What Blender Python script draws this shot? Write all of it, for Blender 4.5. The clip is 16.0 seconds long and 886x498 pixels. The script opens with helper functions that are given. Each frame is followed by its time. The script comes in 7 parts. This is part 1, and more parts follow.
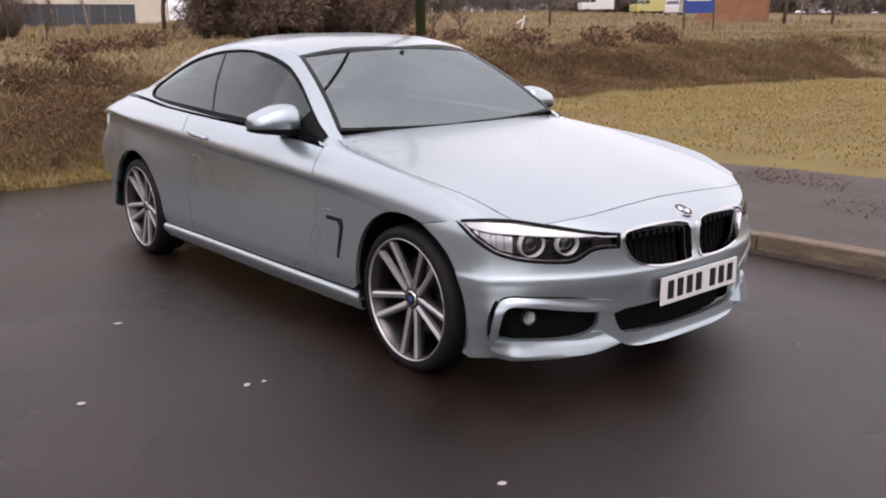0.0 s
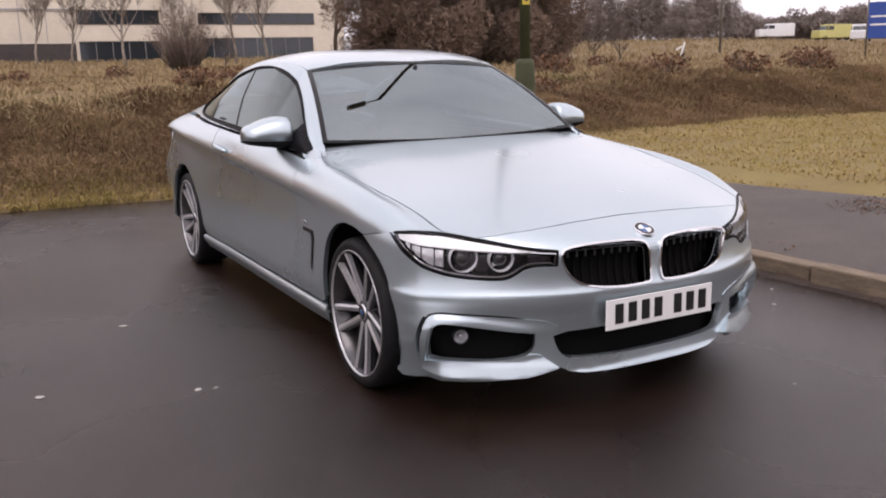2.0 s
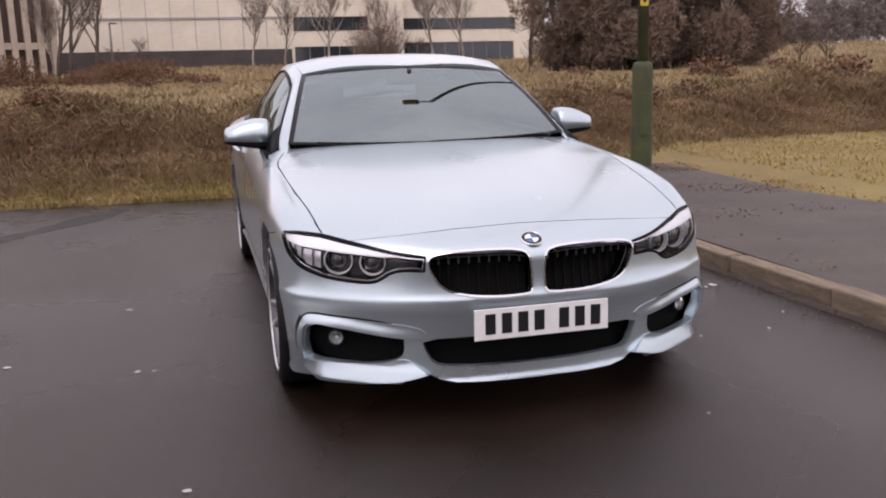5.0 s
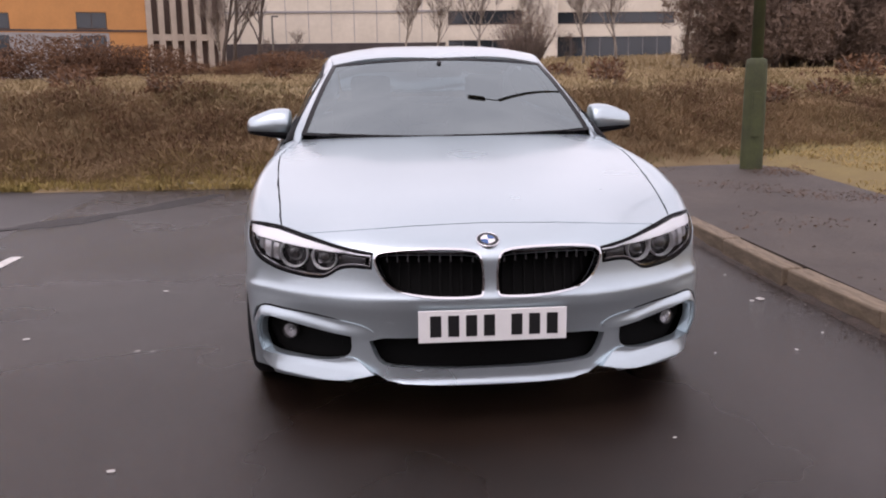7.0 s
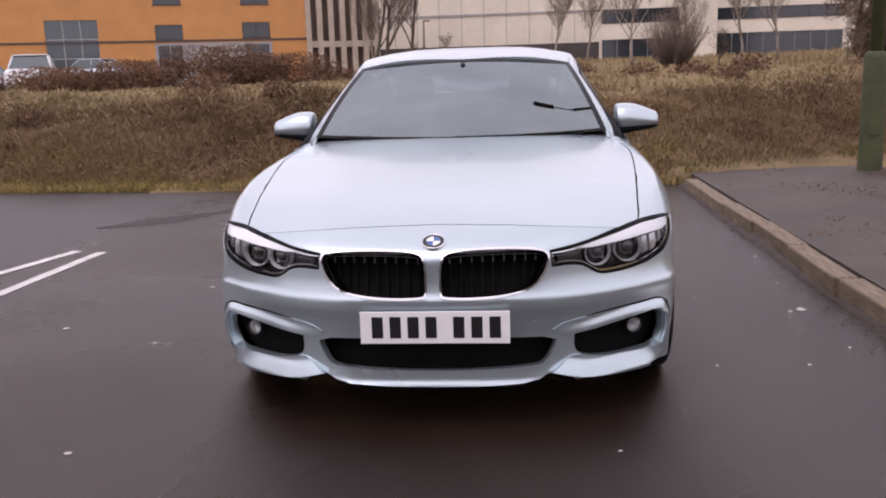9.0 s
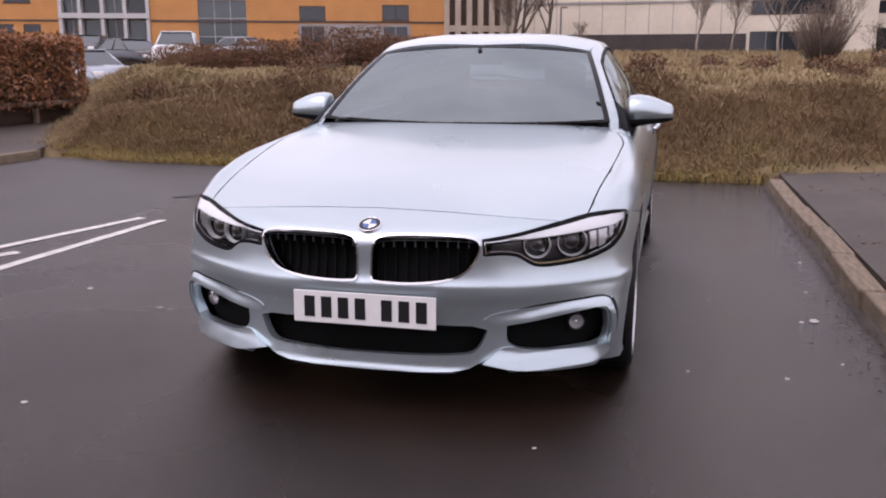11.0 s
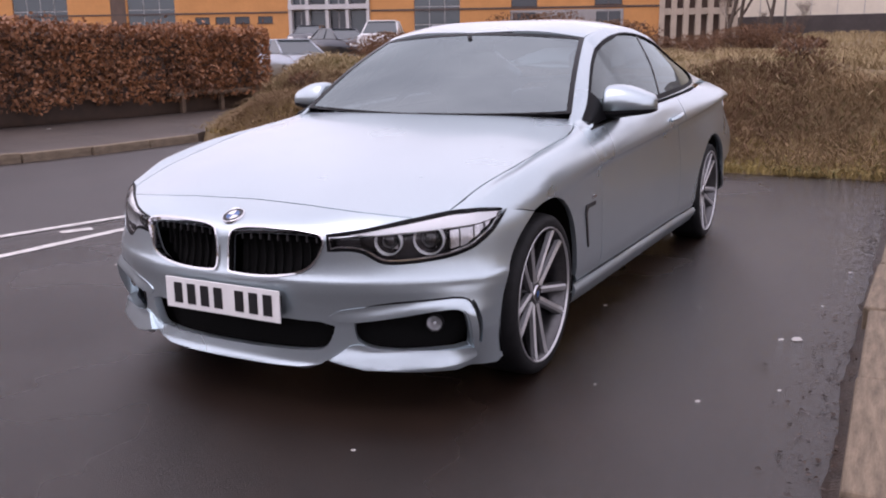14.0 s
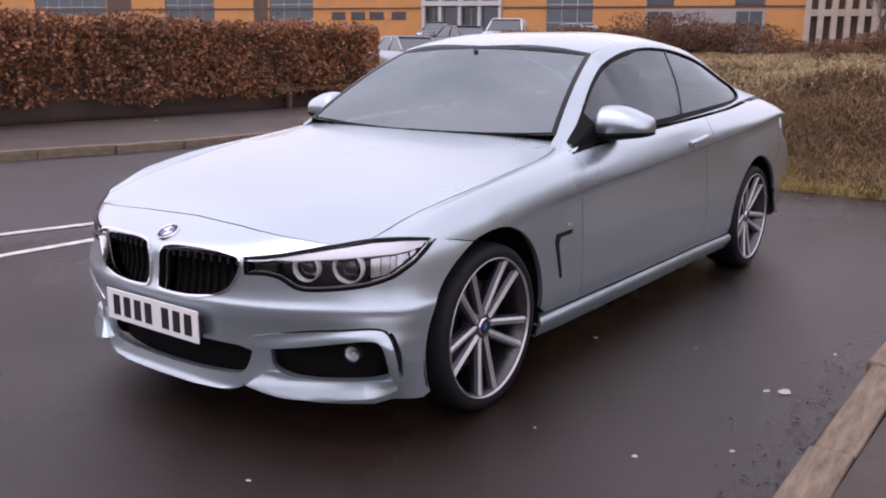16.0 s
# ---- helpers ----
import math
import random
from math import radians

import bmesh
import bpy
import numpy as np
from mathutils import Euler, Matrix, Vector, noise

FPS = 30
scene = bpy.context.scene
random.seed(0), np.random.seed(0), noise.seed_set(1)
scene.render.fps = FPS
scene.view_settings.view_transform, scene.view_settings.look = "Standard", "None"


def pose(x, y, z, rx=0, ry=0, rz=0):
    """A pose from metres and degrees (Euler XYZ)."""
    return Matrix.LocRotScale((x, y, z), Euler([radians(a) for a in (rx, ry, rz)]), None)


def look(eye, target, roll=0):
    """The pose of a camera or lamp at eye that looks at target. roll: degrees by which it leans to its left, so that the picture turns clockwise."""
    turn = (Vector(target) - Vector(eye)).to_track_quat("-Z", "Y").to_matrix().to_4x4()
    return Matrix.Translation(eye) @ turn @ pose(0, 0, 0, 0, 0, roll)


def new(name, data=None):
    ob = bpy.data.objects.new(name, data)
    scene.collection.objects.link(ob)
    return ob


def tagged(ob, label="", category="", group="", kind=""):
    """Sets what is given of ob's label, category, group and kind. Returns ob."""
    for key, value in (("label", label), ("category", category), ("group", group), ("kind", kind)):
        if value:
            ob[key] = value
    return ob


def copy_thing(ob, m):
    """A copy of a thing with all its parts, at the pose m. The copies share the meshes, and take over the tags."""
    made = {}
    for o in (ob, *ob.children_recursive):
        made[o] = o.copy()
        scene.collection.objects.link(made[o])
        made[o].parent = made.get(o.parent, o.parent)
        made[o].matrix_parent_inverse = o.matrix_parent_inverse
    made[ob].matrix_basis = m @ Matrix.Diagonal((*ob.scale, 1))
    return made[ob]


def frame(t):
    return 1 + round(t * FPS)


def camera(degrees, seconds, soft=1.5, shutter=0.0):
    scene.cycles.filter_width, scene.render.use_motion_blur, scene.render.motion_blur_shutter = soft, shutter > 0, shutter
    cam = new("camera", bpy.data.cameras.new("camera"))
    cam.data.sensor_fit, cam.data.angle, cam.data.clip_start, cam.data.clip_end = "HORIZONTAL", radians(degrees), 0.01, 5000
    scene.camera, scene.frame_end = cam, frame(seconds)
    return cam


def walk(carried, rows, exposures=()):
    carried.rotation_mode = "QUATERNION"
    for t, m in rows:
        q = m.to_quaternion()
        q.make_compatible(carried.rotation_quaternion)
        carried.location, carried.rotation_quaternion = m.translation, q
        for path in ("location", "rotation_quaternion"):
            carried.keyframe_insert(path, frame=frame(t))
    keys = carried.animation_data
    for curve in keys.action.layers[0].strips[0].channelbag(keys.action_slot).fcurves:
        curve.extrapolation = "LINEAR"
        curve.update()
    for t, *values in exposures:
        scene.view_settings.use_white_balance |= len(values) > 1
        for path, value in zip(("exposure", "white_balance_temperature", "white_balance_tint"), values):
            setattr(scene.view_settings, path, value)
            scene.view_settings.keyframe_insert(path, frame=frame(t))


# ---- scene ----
cam = camera(53.0, 16.0, soft=2.0)
PATH = [
    (0, (-2.979, -2.85, 1.381), (-1.763, -1.335, 0.906), -1.0),
    (0.5, (-2.809, -2.872, 1.319), (-1.644, -1.304, 0.889), -2.2),
    (1, (-2.612, -2.927, 1.285), (-1.509, -1.306, 0.893), -0.7),
    (1.5, (-2.427, -3.05, 1.286), (-1.401, -1.381, 0.887), -1.7),
    (2, (-2.201, -3.248, 1.28), (-1.289, -1.515, 0.876), -1.4),
    (2.5, (-2.0, -3.31, 1.252), (-1.16, -1.541, 0.849), -2.0),
    (3, (-1.806, -3.357, 1.26), (-1.031, -1.56, 0.845), -0.6),
    (3.5, (-1.62, -3.441, 1.259), (-0.922, -1.61, 0.856), -1.1),
    (6, (-0.762, -3.739, 1.239), (-0.429, -1.804, 0.859), -1.4),
    (6.5, (-0.574, -3.732, 1.221), (-0.337, -1.781, 0.849), -1.5),
    (7, (-0.414, -3.691, 1.234), (-0.254, -1.736, 0.842), -0.7),
    (7.5, (-0.247, -3.693, 1.234), (-0.161, -1.734, 0.84), -1.7),
    (8, (-0.028, -3.76, 1.227), (-0.05, -1.794, 0.858), -2.2),
    (8.5, (0.137, -3.738, 1.219), (0.029, -1.776, 0.845), -2.9),
    (9, (0.305, -3.682, 1.218), (0.115, -1.727, 0.837), -1.8),
    (9.5, (0.444, -3.654, 1.222), (0.19, -1.712, 0.814), -1.4),
    (12, (1.388, -3.451, 1.188), (0.723, -1.609, 0.785), -0.2),
    (12.5, (1.582, -3.36, 1.186), (0.841, -1.549, 0.771), -0.5),
    (13, (1.694, -3.226, 1.182), (0.961, -1.415, 0.755), 1.3),
    (13.5, (1.841, -3.121, 1.188), (1.049, -1.334, 0.765), -0.4),
    (14, (2.079, -3.046, 1.212), (1.148, -1.33, 0.779), -0.7),
    (14.5, (2.205, -2.921, 1.224), (1.19, -1.251, 0.798), -0.7),
    (15, (2.316, -2.769, 1.257), (1.255, -1.129, 0.825), 0.5),
    (15.5, (2.401, -2.654, 1.284), (1.314, -1.04, 0.82), 0.8),
    (16, (2.565, -2.557, 1.291), (1.393, -0.997, 0.851), 0.4),
]
walk(cam, [(t, look(eye, target, roll)) for t, eye, target, roll in PATH], exposures=[(0, 0.52, 6830, 25), (3.5, 0.51, 6770, 26), (9, 0.47, 6640, 30), (16, 0.54, 6350, 32)])

# ---- world and light ----
world = bpy.data.worlds.new("overcast_sky")
scene.world = world
world.use_nodes = True
wn, wl = world.node_tree.nodes, world.node_tree.links
sky = wn.new("ShaderNodeTexSky")
sky.sky_type = "NISHITA"
sky.sun_disc = False
sky.sun_elevation, sky.sun_rotation = radians(60), radians(215)
sky.air_density, sky.dust_density, sky.ozone_density = 1.0, 6.0, 1.0
veil = wn.new("ShaderNodeHueSaturation")
veil.inputs["Saturation"].default_value = 0.22
wl.new(sky.outputs[0], veil.inputs["Color"])
# an even cloud layer over the clear sky
cloud = wn.new("ShaderNodeMix")
cloud.data_type = "RGBA"
cloud.inputs["Factor"].default_value = 0.80
puff, tone = wn.new("ShaderNodeTexNoise"), wn.new("ShaderNodeMix")
puff.inputs["Scale"].default_value, puff.inputs["Detail"].default_value, puff.inputs["Roughness"].default_value = 2.6, 5, 0.55
where = wn.new("ShaderNodeTexCoord")
spread = wn.new("ShaderNodeMapRange")
spread.inputs["From Min"].default_value, spread.inputs["From Max"].default_value = 0.32, 0.68
tone.data_type = "RGBA"
tone.inputs["A"].default_value, tone.inputs["B"].default_value = (6.95, 7.25, 7.7, 1), (9.95, 10.2, 10.5, 1)
wl.new(where.outputs["Generated"], puff.inputs["Vector"])
wl.new(puff.outputs["Fac"], spread.inputs["Value"])
wl.new(spread.outputs[0], tone.inputs["Factor"])
wl.new(tone.outputs["Result"], cloud.inputs["B"])
wl.new(veil.outputs[0], cloud.inputs["A"])
wl.new(cloud.outputs["Result"], wn["Background"].inputs["Color"])
wn["Background"].inputs["Strength"].default_value = 0.11
sun = new("sun", bpy.data.lights.new("sun", "SUN"))
sun.data.energy, sun.data.angle, sun.data.color = 0.5, radians(40), (1.0, 0.97, 0.93)
sun.matrix_world = look((0, 0, 30), (10.0, 14.0, 0))

# ---- materials ----


def mat(name, color, rough=0.5, metal=0.0, coat=0.0, spec=0.5, var=0.0, scale=8.0, bump=0.0, bscale=60.0, color2=None, obj_var=0.0, coord="Object", detail=5.0):
    """A procedural surface: base colour with variation at two scales, roughness and fine relief."""
    m = bpy.data.materials.new(name)
    m.use_nodes = True
    n, l = m.node_tree.nodes, m.node_tree.links
    b = n["Principled BSDF"]
    b.inputs["Roughness"].default_value, b.inputs["Metallic"].default_value = rough, metal
    b.inputs["Coat Weight"].default_value, b.inputs["Specular IOR Level"].default_value = coat, spec
    b.inputs["Coat Roughness"].default_value = 0.06
    b.inputs["Base Color"].default_value = (*color, 1)
    tc = n.new("ShaderNodeTexCoord")
    out = None
    if var or color2:
        big, fine = n.new("ShaderNodeTexNoise"), n.new("ShaderNodeTexNoise")
        big.inputs["Scale"].default_value, fine.inputs["Scale"].default_value = scale, scale * 7.3
        big.inputs["Detail"].default_value = fine.inputs["Detail"].default_value = detail
        for t in (big, fine):
            l.new(tc.outputs[coord], t.inputs["Vector"])
        add = n.new("ShaderNodeMath")
        add.operation = "MULTIPLY_ADD"
        add.inputs[1].default_value = 0.45
        l.new(fine.outputs["Fac"], add.inputs[0])
        l.new(big.outputs["Fac"], add.inputs[2])
        ramp = n.new("ShaderNodeMapRange")
        ramp.inputs["From Min"].default_value, ramp.inputs["From Max"].default_value = 0.5, 0.95
        l.new(add.outputs[0], ramp.inputs["Value"])
        mix = n.new("ShaderNodeMix")
        mix.data_type = "RGBA"
        other = color2 or tuple(c * (1 + var) for c in color)
        first = color if color2 else tuple(c * (1 - var) for c in color)
        mix.inputs["A"].default_value, mix.inputs["B"].default_value = (*first, 1), (*other, 1)
        l.new(ramp.outputs[0], mix.inputs["Factor"])
        out = mix.outputs["Result"]
    if obj_var:
        info, hs = n.new("ShaderNodeNewGeometry"), n.new("ShaderNodeHueSaturation")
        mr = n.new("ShaderNodeMapRange")
        mr.inputs["To Min"].default_value, mr.inputs["To Max"].default_value = 1 - obj_var, 1 + obj_var
        l.new(info.outputs["Random Per Island"], mr.inputs["Value"])
        l.new(mr.outputs[0], hs.inputs["Value"])
        if out:
            l.new(out, hs.inputs["Color"])
        else:
            hs.inputs["Color"].default_value = (*color, 1)
        out = hs.outputs[0]
    if out:
        l.new(out, b.inputs["Base Color"])
    if bump:
        t, bp = n.new("ShaderNodeTexNoise"), n.new("ShaderNodeBump")
        t.inputs["Scale"].default_value, t.inputs["Detail"].default_value = bscale, 6
        bp.inputs["Strength"].default_value, bp.inputs["Distance"].default_value = bump, 0.01
        l.new(tc.outputs[coord], t.inputs["Vector"])
        l.new(t.outputs["Fac"], bp.inputs["Height"])
        l.new(bp.outputs[0], b.inputs["Normal"])
    return m


def glass(name, tint, rough=0.0, ior=1.5, shine=(1, 1, 1)):
    """Thin glazing: a clear tinted sheet that mirrors by its angle."""
    m = bpy.data.materials.new(name)
    m.use_nodes = True
    n, l = m.node_tree.nodes, m.node_tree.links
    n.remove(n["Principled BSDF"])
    tr, gl, fr, mx = n.new("ShaderNodeBsdfTransparent"), n.new("ShaderNodeBsdfGlossy"), n.new("ShaderNodeFresnel"), n.new("ShaderNodeMixShader")
    tr.inputs["Color"].default_value = (*tint, 1)
    gl.inputs["Roughness"].default_value = rough
    gl.inputs["Color"].default_value = (*shine, 1)
    fr.inputs["IOR"].default_value = ior
    l.new(fr.outputs[0], mx.inputs["Fac"])
    l.new(tr.outputs[0], mx.inputs[1])
    l.new(gl.outputs[0], mx.inputs[2])
    l.new(mx.outputs[0], n["Material Output"].inputs["Surface"])
    return m


PAINT = mat("silver_paint", (0.507, 0.596, 0.637), 0.34, 0.85, coat=0.7, var=0.07, scale=420, bump=0.035, bscale=230)
PAINT.node_tree.nodes["Principled BSDF"].inputs["Coat Roughness"].default_value = 0.10
_n, _l = PAINT.node_tree.nodes, PAINT.node_tree.links
_w, _r = _n.new("ShaderNodeTexNoise"), _n.new("ShaderNodeMapRange")
_w.inputs["Scale"].default_value, _w.inputs["Detail"].default_value = 2.2, 2
_r.inputs["From Min"].default_value, _r.inputs["From Max"].default_value = 0.35, 0.70
_r.inputs["To Min"].default_value, _r.inputs["To Max"].default_value = 0.27, 0.35
_l.new(_n["Texture Coordinate"].outputs["Object"], _w.inputs["Vector"])
_l.new(_w.outputs["Fac"], _r.inputs["Value"])
_l.new(_r.outputs[0], _n["Principled BSDF"].inputs["Roughness"])
BLACK_GLOSS = mat("gloss_black_trim", (0.007, 0.007, 0.008), 0.28, spec=0.25)
BLACK = mat("black_plastic", (0.014, 0.014, 0.015), 0.55, var=0.15, scale=40, bump=0.15, bscale=500)
TRIM = mat("satin_black_trim", (0.005, 0.005, 0.006), 0.5, spec=0.08, var=0.1, scale=40)
# near-black for dark parts, and for the shade in gaps given as colour
VOID = mat("black_parts_and_gap_shade", (0.006, 0.006, 0.006), 0.9, spec=0.1)
CHROME = mat("chrome", (0.75, 0.75, 0.77), 0.08, 1.0)
ALLOY = mat("machined_alloy", (0.56, 0.56, 0.57), 0.30, 0.75, var=0.06, scale=60)
# silver barrel, darkened in colour for the shade behind the spokes
BARREL = mat("shade_darkened_barrel", (0.115, 0.113, 0.116), 0.30, 0.95, var=0.12, scale=40)
ALLOY_DARK = mat("grey_painted_alloy", (0.10, 0.10, 0.105), 0.35, 0.8, var=0.1, scale=50)
RUBBER = mat("tyre_rubber", (0.010, 0.010, 0.011), 0.62, spec=0.22, var=0.3, scale=30, bump=0.2, bscale=300)
DISC = mat("brake_steel", (0.12, 0.115, 0.11), 0.45, 0.9, var=0.2, scale=60)
WINDSCREEN = glass("windscreen_glass", (0.11, 0.125, 0.13), ior=3.2, shine=(0.84, 0.96, 0.98))
TINT = glass("tinted_side_glass", (0.05, 0.055, 0.058), ior=1.85, shine=(0.88, 0.98, 0.98))
LENS = glass("headlamp_lens", (0.96, 0.97, 0.98), ior=1.28)
HOUSING = mat("headlamp_housing", (0.022, 0.021, 0.023), 0.25, 0.3, var=0.1, scale=60)
SATIN = mat("satin_lamp_bowl", (0.040, 0.037, 0.040), 0.22, 0.6, var=0.5, scale=22)
REFLECT = mat("lamp_reflector", (0.62, 0.61, 0.62), 0.30, 0.9, var=0.35, scale=45)
BROW = mat("pale_light_guide", (0.92, 0.93, 0.94), 0.25, coat=0.8)
LAMP_GLASS = mat("projector_lens", (0.022, 0.020, 0.022), 0.06, coat=1.0)
RED_LENS = mat("red_lamp_lens", (0.30, 0.012, 0.012), 0.12, coat=1.0)
PLATE = mat("white_plate", (0.80, 0.80, 0.79), 0.4, var=0.03, scale=20)
INK = mat("black_ink", (0.008, 0.008, 0.009), 0.45)
BLUE = mat("blue_enamel", (0.02, 0.09, 0.28), 0.2, coat=1.0)
WHITE_ENAMEL = mat("white_enamel", (0.8, 0.8, 0.8), 0.2, coat=1.0)
LEATHER = mat("black_leather", (0.02, 0.019, 0.018), 0.5, var=0.2, scale=30)
DASH = mat("grey_dashboard", (0.05, 0.05, 0.052), 0.7, var=0.15, scale=50)
MIRROR = mat("mirror_glass", (0.8, 0.8, 0.8), 0.02, 1.0)

# ---- mesh helpers ----


def obj(name, verts, faces, material, parent=None, label="", smooth=True, normals=None, kind=""):
    me = bpy.data.meshes.new(name)
    me.from_pydata([tuple(v) for v in verts], [], faces)
    me.update()
    me.materials.append(material)
    if smooth:
        me.shade_smooth()
    if normals is not None:
        me.normals_split_custom_set_from_vertices([tuple(v) for v in normals])
    ob = new(name, me)
    if parent:
        ob.parent = parent
    return tagged(ob, label=label, kind=kind)


def part(name, bm, material, parent, label="", smooth=False, kind=""):
    me = bpy.data.meshes.new(name)
    bm.to_mesh(me)
    bm.free()
    me.materials.append(material)
    if smooth:
        me.shade_smooth()
    ob = new(name, me)
    if parent:
        ob.parent = parent
    return tagged(ob, label=label, kind=kind)


def empty(name, m, label, category, group="", kind=""):
    ob = new(name)
    ob.matrix_world = m
    return tagged(ob, label, category, group, kind)


def box_bm(size, at=(0, 0, 0), bevel=0.0, seg=2, bm=None, turn=None):
    own = bm or bmesh.new()
    m = Matrix.Translation(at) @ (turn or Matrix()) @ Matrix.Diagonal((*size, 1))
    made = bmesh.ops.create_cube(own, size=1, matrix=m)
    if bevel:
        edges = {e for v in made["verts"] for e in v.link_edges}
        bmesh.ops.bevel(own, geom=list(edges), offset=bevel, segments=seg, affect="EDGES", profile=0.5)
    return own


def revolve(profile, n, axis="x", mid=(0, 0, 0), close=False):
    """Vertices and faces of a profile of (along, radius) turned about an axis through mid."""
    verts, faces = [], []
    for k in range(n):
        a = 2 * math.pi * k / n
        c, s = math.cos(a), math.sin(a)
        for u, r in profile:
            p = (u, r * c, r * s) if axis == "x" else (r * c, u, r * s) if axis == "y" else (r * c, r * s, u)
            verts.append((p[0] + mid[0], p[1] + mid[1], p[2] + mid[2]))
    q = len(profile)
    for k in range(n):
        for j in range(q if close else q - 1):
            a, b = k * q + j, k * q + (j + 1) % q
            c, d = ((k + 1) % n) * q + (j + 1) % q, ((k + 1) % n) * q + j
            faces.append((a, b, c, d))
    return verts, faces


def tube(path, radius, n=8):
    """Vertices and faces of a tube along a path; radius is one number or one for each point."""
    pts = [Vector(p) for p in path]
    rad = radius if isinstance(radius, (list, tuple)) else [radius] * len(pts)
    verts, faces = [], []
    up = Vector((0.13, 0.27, 0.95))
    for i, p in enumerate(pts):
        d = (pts[min(i + 1, len(pts) - 1)] - pts[max(i - 1, 0)]).normalized()
        a = d.cross(up)
        a = a.normalized() if a.length > 1e-4 else Vector((1, 0, 0))
        b = d.cross(a)
        for k in range(n):
            t = 2 * math.pi * k / n
            verts.append(p + rad[i] * (math.cos(t) * a + math.sin(t) * b))
    for i in range(len(pts) - 1):
        for k in range(n):
            faces.append((i * n + k, i * n + (k + 1) % n, (i + 1) * n + (k + 1) % n, (i + 1) * n + k))
    faces.append(tuple(range(n))[::-1])
    faces.append(tuple(range((len(pts) - 1) * n, len(pts) * n)))
    return verts, faces


class Curve:
    """A smooth monotone curve through (t, value) pairs."""

    def __init__(self, *rows):
        self.t = np.array([r[0] for r in rows], float)
        self.v = np.array([r[1:] for r in rows], float)
        h = np.diff(self.t)[:, None]
        d = np.diff(self.v, axis=0) / h
        m = np.zeros_like(self.v)
        m[0], m[-1] = d[0], d[-1]
        for i in range(1, len(self.t) - 1):
            ok = d[i - 1] * d[i] > 0
            w1, w2 = 2 * h[i] + h[i - 1], h[i] + 2 * h[i - 1]
            with np.errstate(divide="ignore", invalid="ignore"):
                hm = (w1 + w2) / (w1 / d[i - 1] + w2 / d[i])
            m[i] = np.where(ok, hm, 0)
        self.m = m

    def __call__(self, t):
        t = min(max(float(t), self.t[0]), self.t[-1])
        i = min(max(int(np.searchsorted(self.t, t)) - 1, 0), len(self.t) - 2)
        h = self.t[i + 1] - self.t[i]
        s = (t - self.t[i]) / h
        a, b, c, d = 2 * s**3 - 3 * s**2 + 1, s**3 - 2 * s**2 + s, -2 * s**3 + 3 * s**2, s**3 - s**2
        r = a * self.v[i] + b * h * self.m[i] + c * self.v[i + 1] + d * h * self.m[i + 1]
        return r if len(r) > 1 else float(r[0])


def catmull(points, v):
    """A point at v (0 .. len-1) of a smooth line through the points."""
    n = len(points)
    i = min(max(int(v), 0), n - 2)
    s = v - i
    p1, p2 = points[i], points[i + 1]
    p0 = points[i - 1] if i else 2 * p1 - p2
    p3 = points[i + 2] if i + 2 < n else 2 * p2 - p1
    span = math.hypot(*(p2 - p1))
    m1, m2 = 0.5 * (p2 - p0), 0.5 * (p3 - p1)
    m1 = m1 * min(1, span / (math.hypot(*m1) + 1e-9))
    m2 = m2 * min(1, span / (math.hypot(*m2) + 1e-9))
    return (2 * s**3 - 3 * s * s + 1) * p1 + (s**3 - 2 * s * s + s) * m1 + (3 * s * s - 2 * s**3) * p2 + (s**3 - s * s) * m2


def inside(poly, p):
    """Which points of p lie in the polygon."""
    x, y = p[:, 0], p[:, 1]
    res = np.zeros(len(p), bool)
    q = np.asarray(poly)
    for (x0, y0), (x1, y1) in zip(q, np.roll(q, -1, 0)):
        if y0 != y1:
            hit = (y0 > y) != (y1 > y)
            res ^= hit & (x < (x1 - x0) * (y - y0) / (y1 - y0) + x0)
    return res


def dense(poly, step):
    out = []
    q = np.asarray(poly, float)
    for a, b in zip(q, np.roll(q, -1, 0)):
        k = max(1, int(math.ceil(np.linalg.norm(b - a) / step)))
        out += [a + (b - a) * j / k for j in range(k)]
    return np.array(out)


def rounded(poly, times=2, keep=()):
    """Corner cutting, which rounds the polygon; keep: indices of corners that stay sharp."""
    q = [(np.asarray(p, float), i in keep) for i, p in enumerate(poly)]
    for _ in range(times):
        out = []
        n = len(q)
        for i in range(n):
            (p0, _), (p1, k), (p2, _) = q[i - 1], q[i], q[(i + 1) % n]
            if k:
                out.append((p1, True))
            else:
                out += [(p1 + 0.25 * (p0 - p1), False), (p1 + 0.25 * (p2 - p1), False)]
        q = out
    return [p for p, _ in q]


from mathutils import geometry  # noqa: E402


